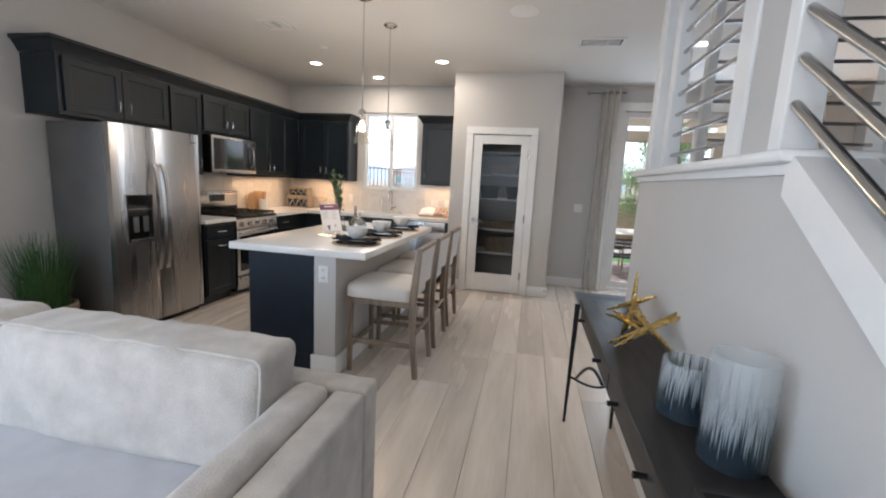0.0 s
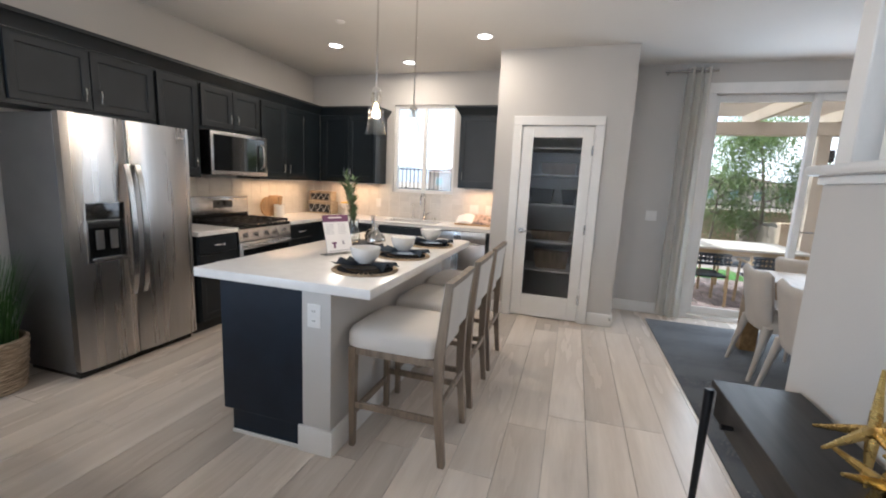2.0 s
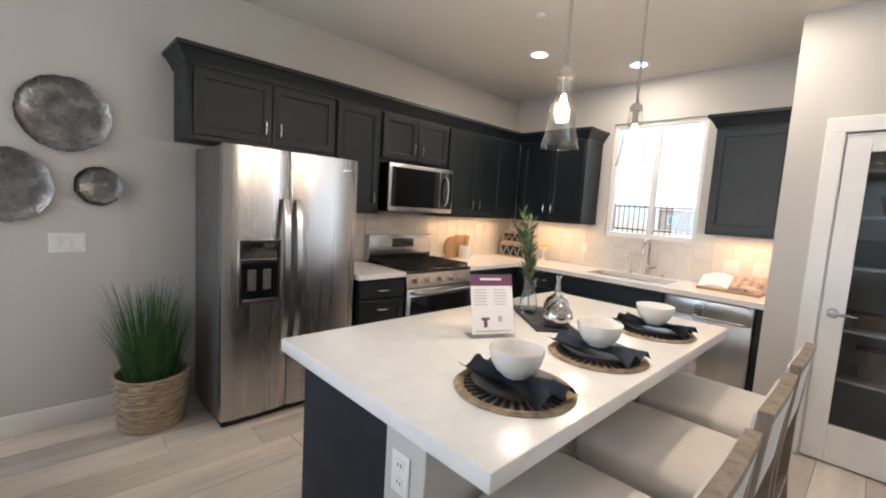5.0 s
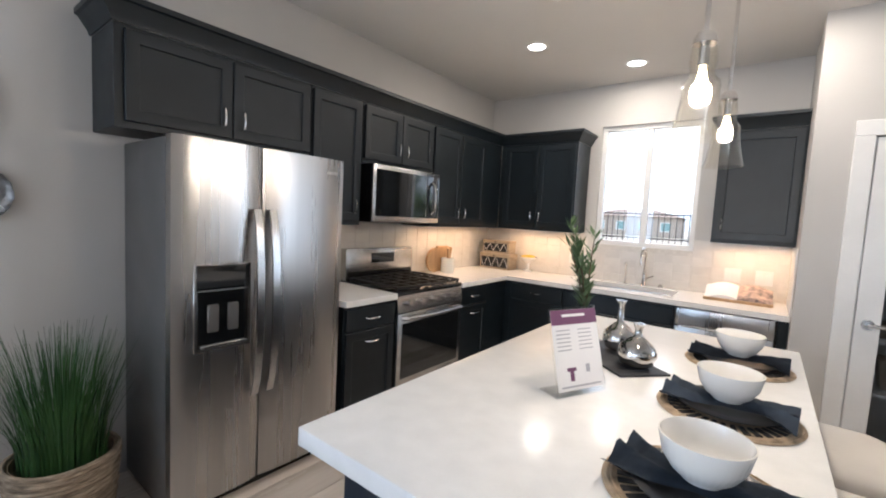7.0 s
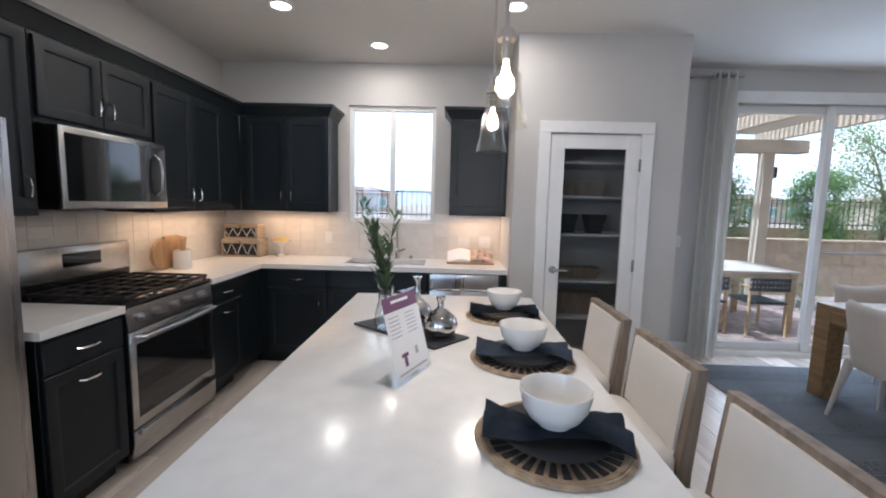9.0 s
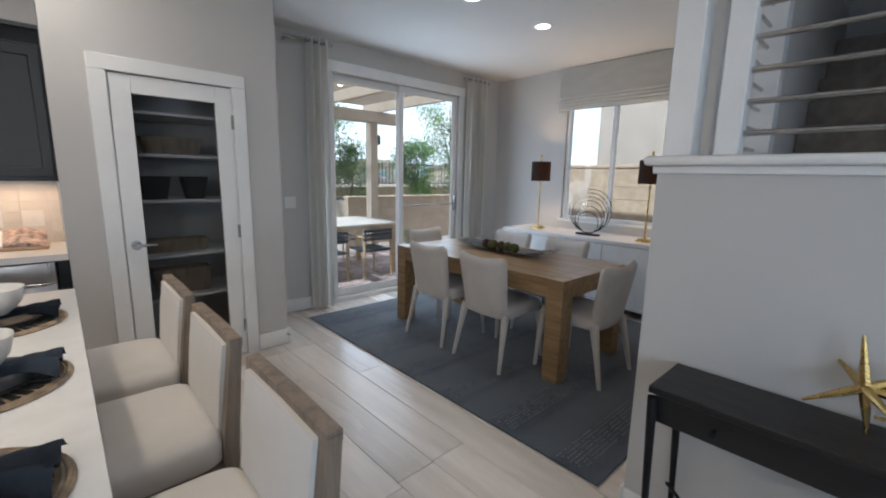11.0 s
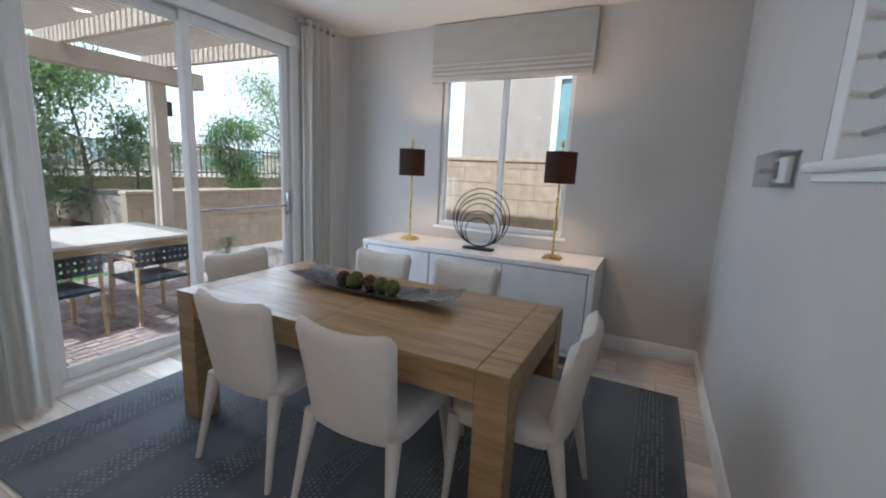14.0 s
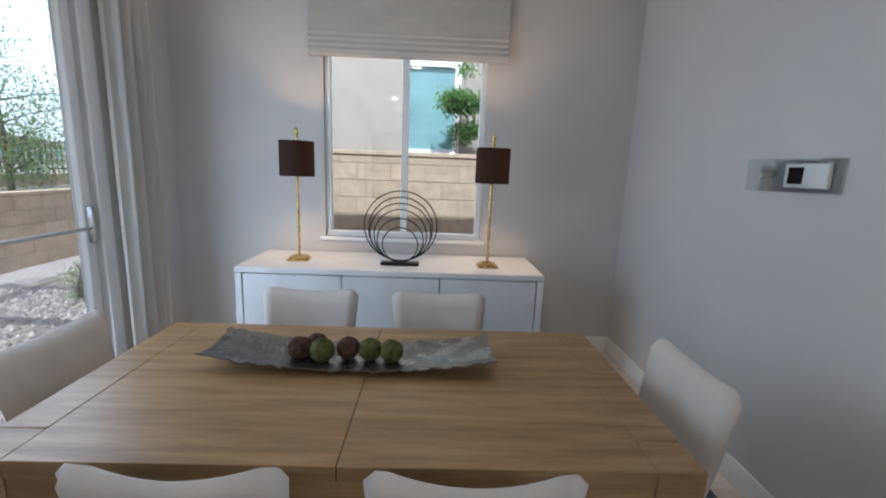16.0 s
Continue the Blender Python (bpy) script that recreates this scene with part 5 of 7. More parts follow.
for k in range(620):
    a, r = rng.random() * math.tau, 0.15 * math.sqrt(rng.random())
    p = Vector((-0.439 + r * math.cos(a), 4.277 + r * math.sin(a), 0.27))
    h = rng.uniform(0.30, 0.62)
    lean = Vector((math.cos(a), math.sin(a), 0)) * (r * rng.uniform(0.35, 1.0) + rng.uniform(0, 0.05))
    if p.x + lean.x < XL + 0.06:
        lean.x = XL + 0.06 - p.x
    s = Vector((-math.sin(a + rng.uniform(-1, 1)), math.cos(a), 0)).normalized() * 0.0035
    prev = None
    for j in range(5):
        u = j / 4
        q = p + lean * u * u + Vector((0, 0, h * u))
        w = s * (1 - 0.85 * u)
        row = (bm.verts.new(q - w), bm.verts.new(q + w))
        if prev:
            bm.faces.new((prev[0], prev[1], row[1], row[0]))
        prev = row
tagged(part("foliage", bm, M_GRASSBL, gp, "dense green grass blades", None), kind="stuff")

for y, z, r, lab in ((3.915, 1.842, 0.208, "large round hammered dark pewter wall plate"), (3.66, 1.43, 0.20, "medium round hammered dark pewter wall plate"), (4.055, 1.45, 0.115, "small round hammered dark pewter wall plate")):
    bm = bmesh.new()
    n = 56
    loops = []
    for rr, o in ((0.0001, 0.008), (0.7, 0.008), (0.85, 0.014), (0.985, 0.032), (1.0, 0.035), (1.0, 0.030), (0.86, 0.008), (0.7, 0.002), (0.0001, 0.002)):
        ring = []
        for k in range(n):
            w = 1 + (0.012 * math.sin(k * 2.1) + 0.008 * math.sin(k * 5.3)) * (rr > 0.95)
            ring.append((XL + o, y + r * rr * w * math.cos(k * math.tau / n), z + r * rr * w * math.sin(k * math.tau / n)))
        loops.append(ring)
    rings(bm, loops, False, False)
    single("wall_plate", bm, M_PEWTER, lab, "wall decor", group="pewter wall plates", smooth=50)


def switch(axis, at, c, z, w, h, gangs, label="white light switch plate on the wall"):
    s = thing("light_switch", label, "light switch", (at, c, z) if axis == "x" else (c, at, z))
    sg_ = 1 if at < 3 or axis == "x" else -1
    d = 0.006 * (1 if axis == "x" else -1)

    def b(p, q, r, t, e0, e1):
        return box(at + e0, p, r, at + e1, q, t, 0.001) if axis == "x" else box(p, at + e0, r, q, at + e1, t, 0.001)

    part("plate", b(c - w / 2, c + w / 2, z - h / 2, z + h / 2, 0, d), M_PLASTIC, s)
    for k in range(gangs):
        u = c - w / 2 + w * (k + 0.5) / gangs
        part("rocker", b(u - 0.016, u + 0.016, z - 0.033, z + 0.033, d, d * 1.6), M_TRIM, s)


switch("x", XL, 3.91, 1.112, 0.165, 0.115, 3)
switch("y", YB, 3.81, 1.15, 0.115, 0.115, 2)
switch("y", YB - 0.008, 1.72, 1.09, 0.115, 0.115, 2, "white outlet plate on the backsplash")
switch("y", YB - 0.008, 1.93, 1.09, 0.115, 0.115, 2, "white outlet plate on the backsplash")
switch("y", YB - 0.008, 0.36, 1.10, 0.07, 0.115, 1, "white outlet plate on the backsplash")

# ---- dining room ----
area_rug = single("area_rug", box(3.83, 4.70, 0.001, 6.33, 7.80, 0.013, 0.004), M_RUG, "charcoal blue woven rug with flecked bands", "rug")
tb = thing("dining_table", "solid oak dining table with thick square legs", "dining table", (5.0, 6.32, 0.013))
TX0, TX1, TY0, TY1, TT = 4.53, 5.455, 5.375, 7.255, 0.76
for y0, y1 in ((TY0 + 0.13, 6.314), (6.316, TY1 - 0.13)):
    part("tabletop", box(TX0, y0, TT - 0.045, TX1, y1, TT, 0.002), M_TABLE, tb)
for y0, y1 in ((TY0, TY0 + 0.129), (TY1 - 0.129, TY1)):
    part("breadboard_end", box(TX0 + 0.131, y0, TT - 0.045, TX1 - 0.131, y1, TT, 0.002), M_TABLE, tb)
for x0 in (TX0, TX1 - 0.13):
    for y0 in (TY0, TY1 - 0.1295):
        part("leg", box(x0, y0, 0.0135, x0 + 0.13, y0 + 0.1295, TT - 0.0005, 0.003), M_TABLE, tb)
for a in ((TX0 + 0.004, TY0 + 0.131, TX0 + 0.034, TY1 - 0.131), (TX1 - 0.034, TY0 + 0.131, TX1 - 0.004, TY1 - 0.131), (TX0 + 0.131, TY0 + 0.004, TX1 - 0.131, TY0 + 0.034), (TX0 + 0.131, TY1 - 0.034, TX1 - 0.131, TY1 - 0.004)):
    part("apron", box(a[0], a[1], TT - 0.135, a[2], a[3], TT - 0.046, 0.002), M_TABLE, tb)


def chair():
    """Faces +y; the origin is on the floor between the back legs."""
    c = thing("dining_chair", "cream fully upholstered dining chair with tapered legs", "chair", group="chairs round the table")
    for sx in (-1, 1):
        for y, dy in ((0.02, -0.09), (0.44, 0.02)):
            bm = bmesh.new()
            loops = []
            for z, w, u in ((0.0, 0.013, 1), (0.2, 0.019, 0.55), (0.43, 0.032, 0)):
                loops.append([(sx * (0.205 + 0.035 * u) + w * math.cos(k * math.tau / 12), y + 0.03 + dy * u + w * 1.1 * math.sin(k * math.tau / 12), z) for k in range(12)])
            rings(bm, loops)
            part("leg", bm, M_CHAIR, c)
    bm = bmesh.new()
    loops = []
    for z, ins in ((0.385, 0.03), (0.39, 0.01), (0.40, 0), (0.455, 0), (0.475, 0.012), (0.487, 0.04), (0.492, 0.10)):
        ring = []
        for k in range(36):
            a = math.tau * k / 36
            cx, cy = math.copysign(abs(math.cos(a)) ** 0.35, math.cos(a)), math.copysign(abs(math.sin(a)) ** 0.35, math.sin(a))
            ring.append((cx * (0.235 - ins), 0.27 + cy * (0.24 - ins), z))
        loops.append(ring)
    rings(bm, loops)
    part("seat", bm, M_CHAIR, c)
    bm = bmesh.new()
    n, mz = 18, 14
    front, back = [], []
    for j in range(mz + 1):
        v = j / mz
        fr_, bk_ = [], []
        for i in range(n + 1):
            u = i / n * 2 - 1
            half = 0.205 + 0.035 * v
            top = 0.875 - 0.035 * (1 - abs(u) ** 2.0) - 0.045 * max(0, abs(u) - 0.86) ** 1 / 0.14
            z = 0.385 + (top - 0.385) * v
            yb = 0.045 - 0.075 * v + 0.03 * abs(u) ** 2
            e = min(1, (1 - abs(u)) / 0.14, (1 - v) / 0.08 + 0.001, v / 0.04 + 0.3)
            t_ = 0.034 * math.sqrt(max(0.0, 1 - (1 - max(0, e)) ** 2))
            fr_.append(bm.verts.new((half * u, yb + t_, z)))
            bk_.append(bm.verts.new((half * u, yb - t_ - 0.0005, z)))
        front.append(fr_)
        back.append(bk_)
    for j in range(mz):
        for i in range(n):
            bm.faces.new((front[j][i], front[j][i + 1], front[j + 1][i + 1], front[j + 1][i]))
            bm.faces.new((back[j][i], back[j + 1][i], back[j + 1][i + 1], back[j][i + 1]))
        for i in (0, n):
            bm.faces.new((front[j][i], front[j + 1][i], back[j + 1][i], back[j][i]))
    for i in range(n):
        bm.faces.new((front[mz][i], front[mz][i + 1], back[mz][i + 1], back[mz][i]))
        bm.faces.new((front[0][i], back[0][i], back[0][i + 1], front[0][i + 1]))
    part("backrest", bm, M_CHAIR, c, "", 60)
    return c


ch = put(chair(), pose(4.39, 6.62, 0.0135, 0, 0, -90))
for x, y, a in ((4.385, 5.985, -90), (5.67, 6.70, 90), (5.67, 6.05, 90), (4.935, 5.185, 0), (5.06, 7.45, 180)):
    copy_thing(ch, pose(x, y, 0.0135, 0, 0, a))

# tray and moss balls
ty = bmesh.new()
nu, nv = 48, 12
top, bot = [], []
for i in range(nu + 1):
    u = i / nu * 2 - 1
    a, b = [], []
    for j in range(nv + 1):
        v = j / nv * 2 - 1
        wob = 0.006 * math.sin(i * 1.7) + 0.004 * math.sin(i * 0.9 + 2)
        wobv = 0.008 * math.sin(j * 2.3) + 0.005 * math.sin(j * 4.1)
        x = 5.10 + (0.125 + wob * abs(v)) * v
        y = 6.375 + (0.52 + wobv * abs(u)) * u
        z = TT + 0.004 + 0.050 * abs(u) ** 2.2 + 0.020 * abs(v) ** 2 + 0.003 * math.sin(i * 2.1) * (abs(v) > 0.9)
        a.append(ty.verts.new((x, y, z + 0.004)))
        b.append(ty.verts.new((x, y, z)))
    top.append(a)
    bot.append(b)
for i in range(nu):
    for j in range(nv):
        ty.faces.new((top[i][j], top[i + 1][j], top[i + 1][j + 1], top[i][j + 1]))
        ty.faces.new((bot[i][j], bot[i][j + 1], bot[i + 1][j + 1], bot[i + 1][j]))
for i in range(nu):
    for j in (0, nv):
        ty.faces.new((top[i][j], top[i + 1][j], bot[i + 1][j], bot[i][j]))
for j in range(nv):
    for i in (0, nu):
        ty.faces.new((top[i][j], top[i][j + 1], bot[i][j + 1], bot[i][j]))
single("decorative_tray", ty, M_PEWTER, "long curved pewter tray with ragged edge", "tray", smooth=60)
rng = random.Random(3)
for x, y, m, r in ((5.10, 6.58, M_TWIG, 0.043), (5.15, 6.53, M_TWIG, 0.04), (5.08, 6.49, M_MOSS, 0.045), (5.11, 6.40, M_TWIG, 0.043), (5.10, 6.315, M_MOSS, 0.044), (5.09, 6.235, M_MOSS, 0.044)):
    bm = bmesh.new()
    bmesh.ops.create_icosphere(bm, subdivisions=4, radius=r)
    for v in bm.verts:
        v.co *= 1 + 0.07 * noise.noise(v.co * 70 + Vector((x * 9, y * 9, 0))) + 0.04 * rng.uniform(-1, 1)
        v.co += Vector((x, y, TT + 0.009 + r * 0.99))
    single("moss_ball", bm, m, "green moss decorative ball in the tray" if m is M_MOSS else "brown twig decorative ball in the tray", "decorative ball", group="moss balls", smooth=60)

# buffet
bf = thing("buffet", "pale grey three-door buffet with a lacquered top", "sideboard", (6.65, 6.365, 0))
BX0, BX1, B0, B1, BZ = 6.35, 6.955, 5.325, 7.405, 0.805
part("top", box(BX0, B0, BZ - 0.04, BX1, B1, BZ, 0.004), M_BUFFET, bf)
part("side", box(BX0, B0, 0.10, BX1, B0 + 0.045, BZ - 0.0405, 0.003), M_BUFFET, bf)
part("side", box(BX0, B1 - 0.045, 0.10, BX1, B1, BZ - 0.0405, 0.003), M_BUFFET, bf)
# carcass in near-black so the gaps between the doors look shaded
part("carcass", box(BX0 + 0.03, B0 + 0.046, 0.10, BX1, B1 - 0.046, BZ - 0.0405), M_IRON_GAPS, bf, "carcass coloured dark for the shade between the doors", None)
w3 = (B1 - B0 - 0.098) / 3
for k in range(3):
    y0 = B0 + 0.049 + k * w3
    part("door", box(BX0 + 0.004, y0 + 0.004, 0.145, BX0 + 0.0295, y0 + w3 - 0.004, BZ - 0.046, 0.002), M_BUFFET, bf)
part("bottom_rail", box(BX0, B0 + 0.046, 0.10, BX0 + 0.029, B1 - 0.046, 0.14, 0.002), M_BUFFET, bf)
for y in (B0, B1 - 0.045):
    for x in (BX0, BX1 - 0.045):
        part("leg", box(x, y, 0, x + 0.045, y + 0.045, 0.0995, 0.003), M_BUFFET, bf)


def table_lamp(x, y):
    t_ = thing("table_lamp", "slim brass buffet lamp with black drum shade", "table lamp", (x, y, BZ), group="lamps on the buffet")
    part("foot", box(x - 0.065, y - 0.075, BZ, x + 0.065, y + 0.075, BZ + 0.012, 0.003), M_GOLD, t_)
    part("base", box(x - 0.048, y - 0.058, BZ + 0.0125, x + 0.048, y + 0.058, BZ + 0.032, 0.003), M_GOLD, t_)
    part("stem", rod((x, y, BZ + 0.03), (x, y, 1.68), 0.0095), M_GOLD, t_)
    prof = [(0.118, 1.405), (0.118, 1.645)]
    part("shade", lathe(bmesh.new(), prof + [(0.115, 1.645), (0.115, 1.405), (0.118, 1.405)], 36, (x, y, 0), False), M_SHADE, t_, "black drum shade")
    part("spider", rod((x - 0.115, y, 1.62), (x + 0.115, y, 1.62), 0.003), M_GOLD, t_)
    part("finial", lathe(bmesh.new(), [(0.0, 1.68), (0.012, 1.682), (0.016, 1.70), (0.01, 1.715), (0.014, 1.73), (0, 1.74)], 16, (x, y, 0), False), M_GOLD, t_)
    part("bulb", lathe(bmesh.new(), [(0.012, 1.47), (0.028, 1.52), (0.028, 1.55), (0.0, 1.58)], 16, (x + 0.03, y, 0)), M_BULB, t_, "glowing bulb").visible_shadow = False
    lamp("buffet_lamp", "POINT", pose(x + 0.03, y, 1.53), 12, (1, 0.62, 0.32), radius=0.03)


table_lamp(6.62, 7.055)
table_lamp(6.58, 5.69)

rs = thing("ring_sculpture", "black wire sculpture of nested rings", "sculpture", (6.55, 6.32, BZ))
part("base", box(6.515, 6.185, BZ, 6.585, 6.455, BZ + 0.022, 0.003), M_BLKMETAL, rs)
for k, r in enumerate((0.125, 0.155, 0.185, 0.205, 0.225, 0.245)):
    zc = BZ + 0.024 + r + 0.002 * k
    tilt = (k - 2.5) * 0.06
    pts = [(6.55 + 0.03 * math.sin(tilt) * math.sin(a) + (k - 2.5) * 0.006 * (1 + math.sin(a)), 6.32 + r * math.cos(a) * (1 + 0.05 * (k % 2)), zc + r * math.sin(a)) for a in [j * math.tau / 48 for j in range(48)]]
    part("ring", tube(bmesh.new(), pts, 0.0042, 6, True), M_BLKMETAL, rs)

# roman shade over the dining window
rm = thing("roman_shade", "ivory linen roman shade, half raised", "blind", (6.93, 6.31, 2.7))
sh = bmesh.new()
loops = []
zs = [(2.79, 0.0), (2.46, 0.004), (2.44, 0.012), (2.425, 0.006), (2.40, 0.016), (2.385, 0.008), (2.36, 0.020), (2.345, 0.010), (2.32, 0.024), (2.29, 0.022), (2.283, 0.016)]
for z, o in zs:
    loops.append([(6.925 - o, 5.575, z), (6.925 - o, 7.045, z), (6.955, 7.045, z), (6.955, 5.575, z)])
rings(sh, loops)
part("fabric", sh, M_BLIND, rm, "", 30)
part("headrail", box(6.957, 5.58, 2.745, XR, 7.04, 2.79), M_TRIM, rm)

# curtains
rdm = thing("curtain_rod", "brushed nickel curtain rod over patio door", "curtain rod", (5.2, 7.98, 2.69))
for x0, x1 in ((3.76, 4.26), (6.13, 6.62)):
    part("rod", rod((x0, 7.985, 2.70), (x1, 7.985, 2.70), 0.0125), M_STEEL_H, rdm)
for x, s in ((3.76, -1), (6.62, 1)):
    part("finial", lathe(bmesh.new(), [(0.013, 0), (0.02, 0.004), (0.02, 0.03), (0.0, 0.032)], 16), M_STEEL_H, rdm).matrix_basis = pose(x - 5.2, 7.985 - 7.98, 2.70 - 2.69, 0, 90 * s, 0)
for x in (3.80, 6.58):
    part("bracket", box(x - 0.01, 7.985, 2.685, x + 0.01, YB, 2.715, 0.002), M_STEEL_H, rdm)


def curtain(x0, x1, waves, seed, zb=0.015):
    c = thing("curtain", "ivory grommet curtain panel beside the patio door", "curtain", ((x0 + x1) / 2, 7.985, zb), group="curtains")
    bm = bmesh.new()
    n = waves * 14
    rr = random.Random(seed)
    ph = [rr.uniform(-0.3, 0.3) for _ in range(3)]
    cols = []
    for i in range(n + 1):
        u = i / n
        col = []
        for j in range(13):
            v = j / 12
            a = u * waves * math.tau
            amp = 0.05 * (0.9 - 0.15 * v)
            spread = 1 + 0.10 * v
            x = (x0 + x1) / 2 + (u - 0.5) * (x1 - x0) * spread + 0.012 * v * math.sin(a * 0.5 + ph[0])
            y = 7.985 + amp * math.sin(a + ph[1] * v) + 0.012 * v * math.sin(a * 0.37 + ph[2])
            col.append(bm.verts.new((x, y, 2.735 + (zb - 2.735) * v)))
        cols.append(col)
    for i in range(n):
        for j in range(12):
            bm.faces.new((cols[i][j], cols[i + 1][j], cols[i + 1][j + 1], cols[i][j + 1]))
    bmesh.ops.solidify(bm, geom=bm.faces[:], thickness=0.003)
    part("fabric", bm, M_CURTAIN, c, "", 80)
    for k in range(waves * 2):
        x = x0 + (x1 - x0) * (k + 0.0) / (waves * 2) + 0.005
        g_ = bmesh.new()
        tube(g_, [(x, 7.985 + 0.024 * math.cos(a), 2.70 + 0.024 * math.sin(a)) for a in [j * math.tau / 16 for j in range(16)]], 0.005, 6, True)
        part("grommet", g_, M_STEEL_H, c)


curtain(3.97, 4.20, 3, 1)
curtain(6.22, 6.56, 4, 2)

# thermostat with its clear guard
th = thing("thermostat", "white thermostat under a clear plastic guard", "thermostat", (5.43, HY, 1.52))
part("backplate", box(5.18, HY, 1.455, 5.585, HY + 0.004, 1.585, 0.001), M_ACRYL, th, "clear guard plate")
part("unit", box(5.217, HY + 0.004, 1.47, 5.42, HY + 0.028, 1.57, 0.005, 2), M_PLASTIC, th)
part("screen", box(5.325, HY + 0.028, 1.485, 5.40, HY + 0.030, 1.555), M_BLKGL, th, "dark display", None)
gd = bmesh.new()
for a in ((5.17, 1.45, 5.595, 1.456), (5.17, 1.584, 5.595, 1.59), (5.17, 1.456, 5.176, 1.584), (5.589, 1.456, 5.595, 1.584)):
    bx(gd, a[0], HY, a[1], a[2], HY + 0.06, a[3])
bx(gd, 5.17, HY + 0.06, 1.45, 5.595, HY + 0.063, 1.59)
part("guard", gd, M_ACRYL, th, "clear plastic guard box", None)
part("lock", rod((5.51, HY + 0.004, 1.52), (5.51, HY + 0.058, 1.52), 0.012), M_STEEL_H, th)

# ---- sofa ----
so = thing("sofa", "ivory chenille sofa with loose back cushions", "sofa", (1.3, 2.75, 0))
part("back_frame", box(-0.3, 3.14, 0.10, 2.63, 3.265, 0.672, 0.018, 3), M_VELVET, so)
part("arm_frame", box(2.515, 2.28, 0.10, 2.63, 3.139, 0.672, 0.018, 3), M_VELVET, so)
part("base", box(-0.3, 2.28, 0.10, 2.514, 3.139, 0.30, 0.015, 2), M_VELVET, so)


def cushion(x0, y0, z0, x1, y1, z1, p=0.30, n=14, lump=0.010, seed=0):
    """A soft block with rounded edges and slightly uneven faces."""
    bm = bmesh.new()
    bmesh.ops.create_cube(bm, size=2)
    bmesh.ops.subdivide_edges(bm, edges=bm.edges[:], cuts=n, use_grid_fill=True)
    c = Vector(((x0 + x1) / 2, (y0 + y1) / 2, (z0 + z1) / 2))
    hs = Vector(((x1 - x0) / 2, (y1 - y0) / 2, (z1 - z0) / 2))
    rad = min(hs) * p * 2
    for v in bm.verts:
        q = Vector([v.co[k] * hs[k] for k in range(3)])
        inner = Vector([max(-hs[k] + rad, min(hs[k] - rad, q[k])) for k in range(3)])
        d = q - inner
        if d.length > 1e-6:
            q = inner + d.normalized() * min(d.length, rad)
        bulge = noise.noise(q * 5 + Vector((seed, 0, 0))) * lump + noise.noise(Vector((q.x * 16 + q.z * 9, q.y * 6, q.z * 5 + seed))) * lump * 0.5
        v.co = c + q * (1 + bulge / max(hs.length, 0.1)) + (d.normalized() * bulge if d.length > 1e-6 else Vector())
    return bm


part("arm_pad", cushion(2.385, 2.25, 0.30, 2.51, 3.13, 0.70, 0.3, lump=0.006, seed=2), M_VELVET, so, "padded inner arm cushion", 70)
part("seat_cushion", cushion(1.05, 2.24, 0.30, 2.38, 3.0, 0.47, 0.3, lump=0.006, seed=3), M_SEATGREY, so, "pale grey seat cushion", 70)
part("seat_cushion", cushion(-0.28, 2.24, 0.30, 1.045, 3.0, 0.47, 0.3, seed=4), M_SEATGREY, so, "pale grey seat cushion", 70)


def piping(x0, x1, z0, z1, y, r=0.035, lean=0.12):
    """A welt round the rim of a cushion that leans back with height."""
    pts = []
    for cx, cz, a0 in ((x1 - r, z1 - r, 0), (x0 + r, z1 - r, 90), (x0 + r, z0 + r, 180), (x1 - r, z0 + r, 270)):
        for k in range(7):
            a = radians(a0 + 15 * k)
            pts.append((cx + r * math.cos(a), cz + r * math.sin(a)))
    dense = []
    for (xa, za), (xb, zb) in zip(pts, pts[1:] + pts[:1]):
        n = max(1, int(math.hypot(xb - xa, zb - za) / 0.04))
        dense += [(xa + (xb - xa) * k / n, za + (zb - za) * k / n) for k in range(n)]
    return tube(bmesh.new(), [(x, y + (z - 0.44) * lean - 0.03 + 0.003 * math.sin(x * 31 + z * 23), z + 0.003 * math.sin(x * 24)) for x, z in dense], 0.0055, 6, True)


for x0, x1, sd_ in ((1.27, 2.37, 5), (0.12, 1.26, 6)):
    bm = cushion(x0, 2.92, 0.44, x1, 3.16, 0.84, 0.24, 34, 0.007, sd_)
    for v in bm.verts:
        u, w = (v.co.x - x0) / (x1 - x0), (v.co.z - 0.44) / 0.40
        belly = max(0.0, 1 - (2 * u - 1) ** 4) * max(0.0, 1 - (2 * w - 1) ** 4)
        pleat = math.sin(v.co.x * 38 + 3 * noise.noise(Vector((v.co.x * 5, sd_, 0)))) * max(0.0, 1 - abs(w - 0.93) / 0.22)
        if v.co.y < 3.04:
            v.co.y -= 0.022 * belly + 0.0045 * pleat
        v.co.z += 0.020 * belly * (w > 0.9) + 0.004 * pleat * (w > 0.9)
        v.co.y += (v.co.z - 0.44) * 0.12 - 0.03
    cushion_back = part("back_cushion", bm, M_VELVET, so, "plump ivory back cushion with a welted rim", 70)
    part("welt", piping(x0 + 0.012, x1 - 0.012, 0.452, 0.832, 2.933), M_VELVET, cushion_back)
for x in (-0.2, 2.55):
    for y in (2.33, 3.21):
        part("foot", rod((x, y, 0), (x, y, 0.10), 0.018, 0.025), M_DARKWOOD, so)

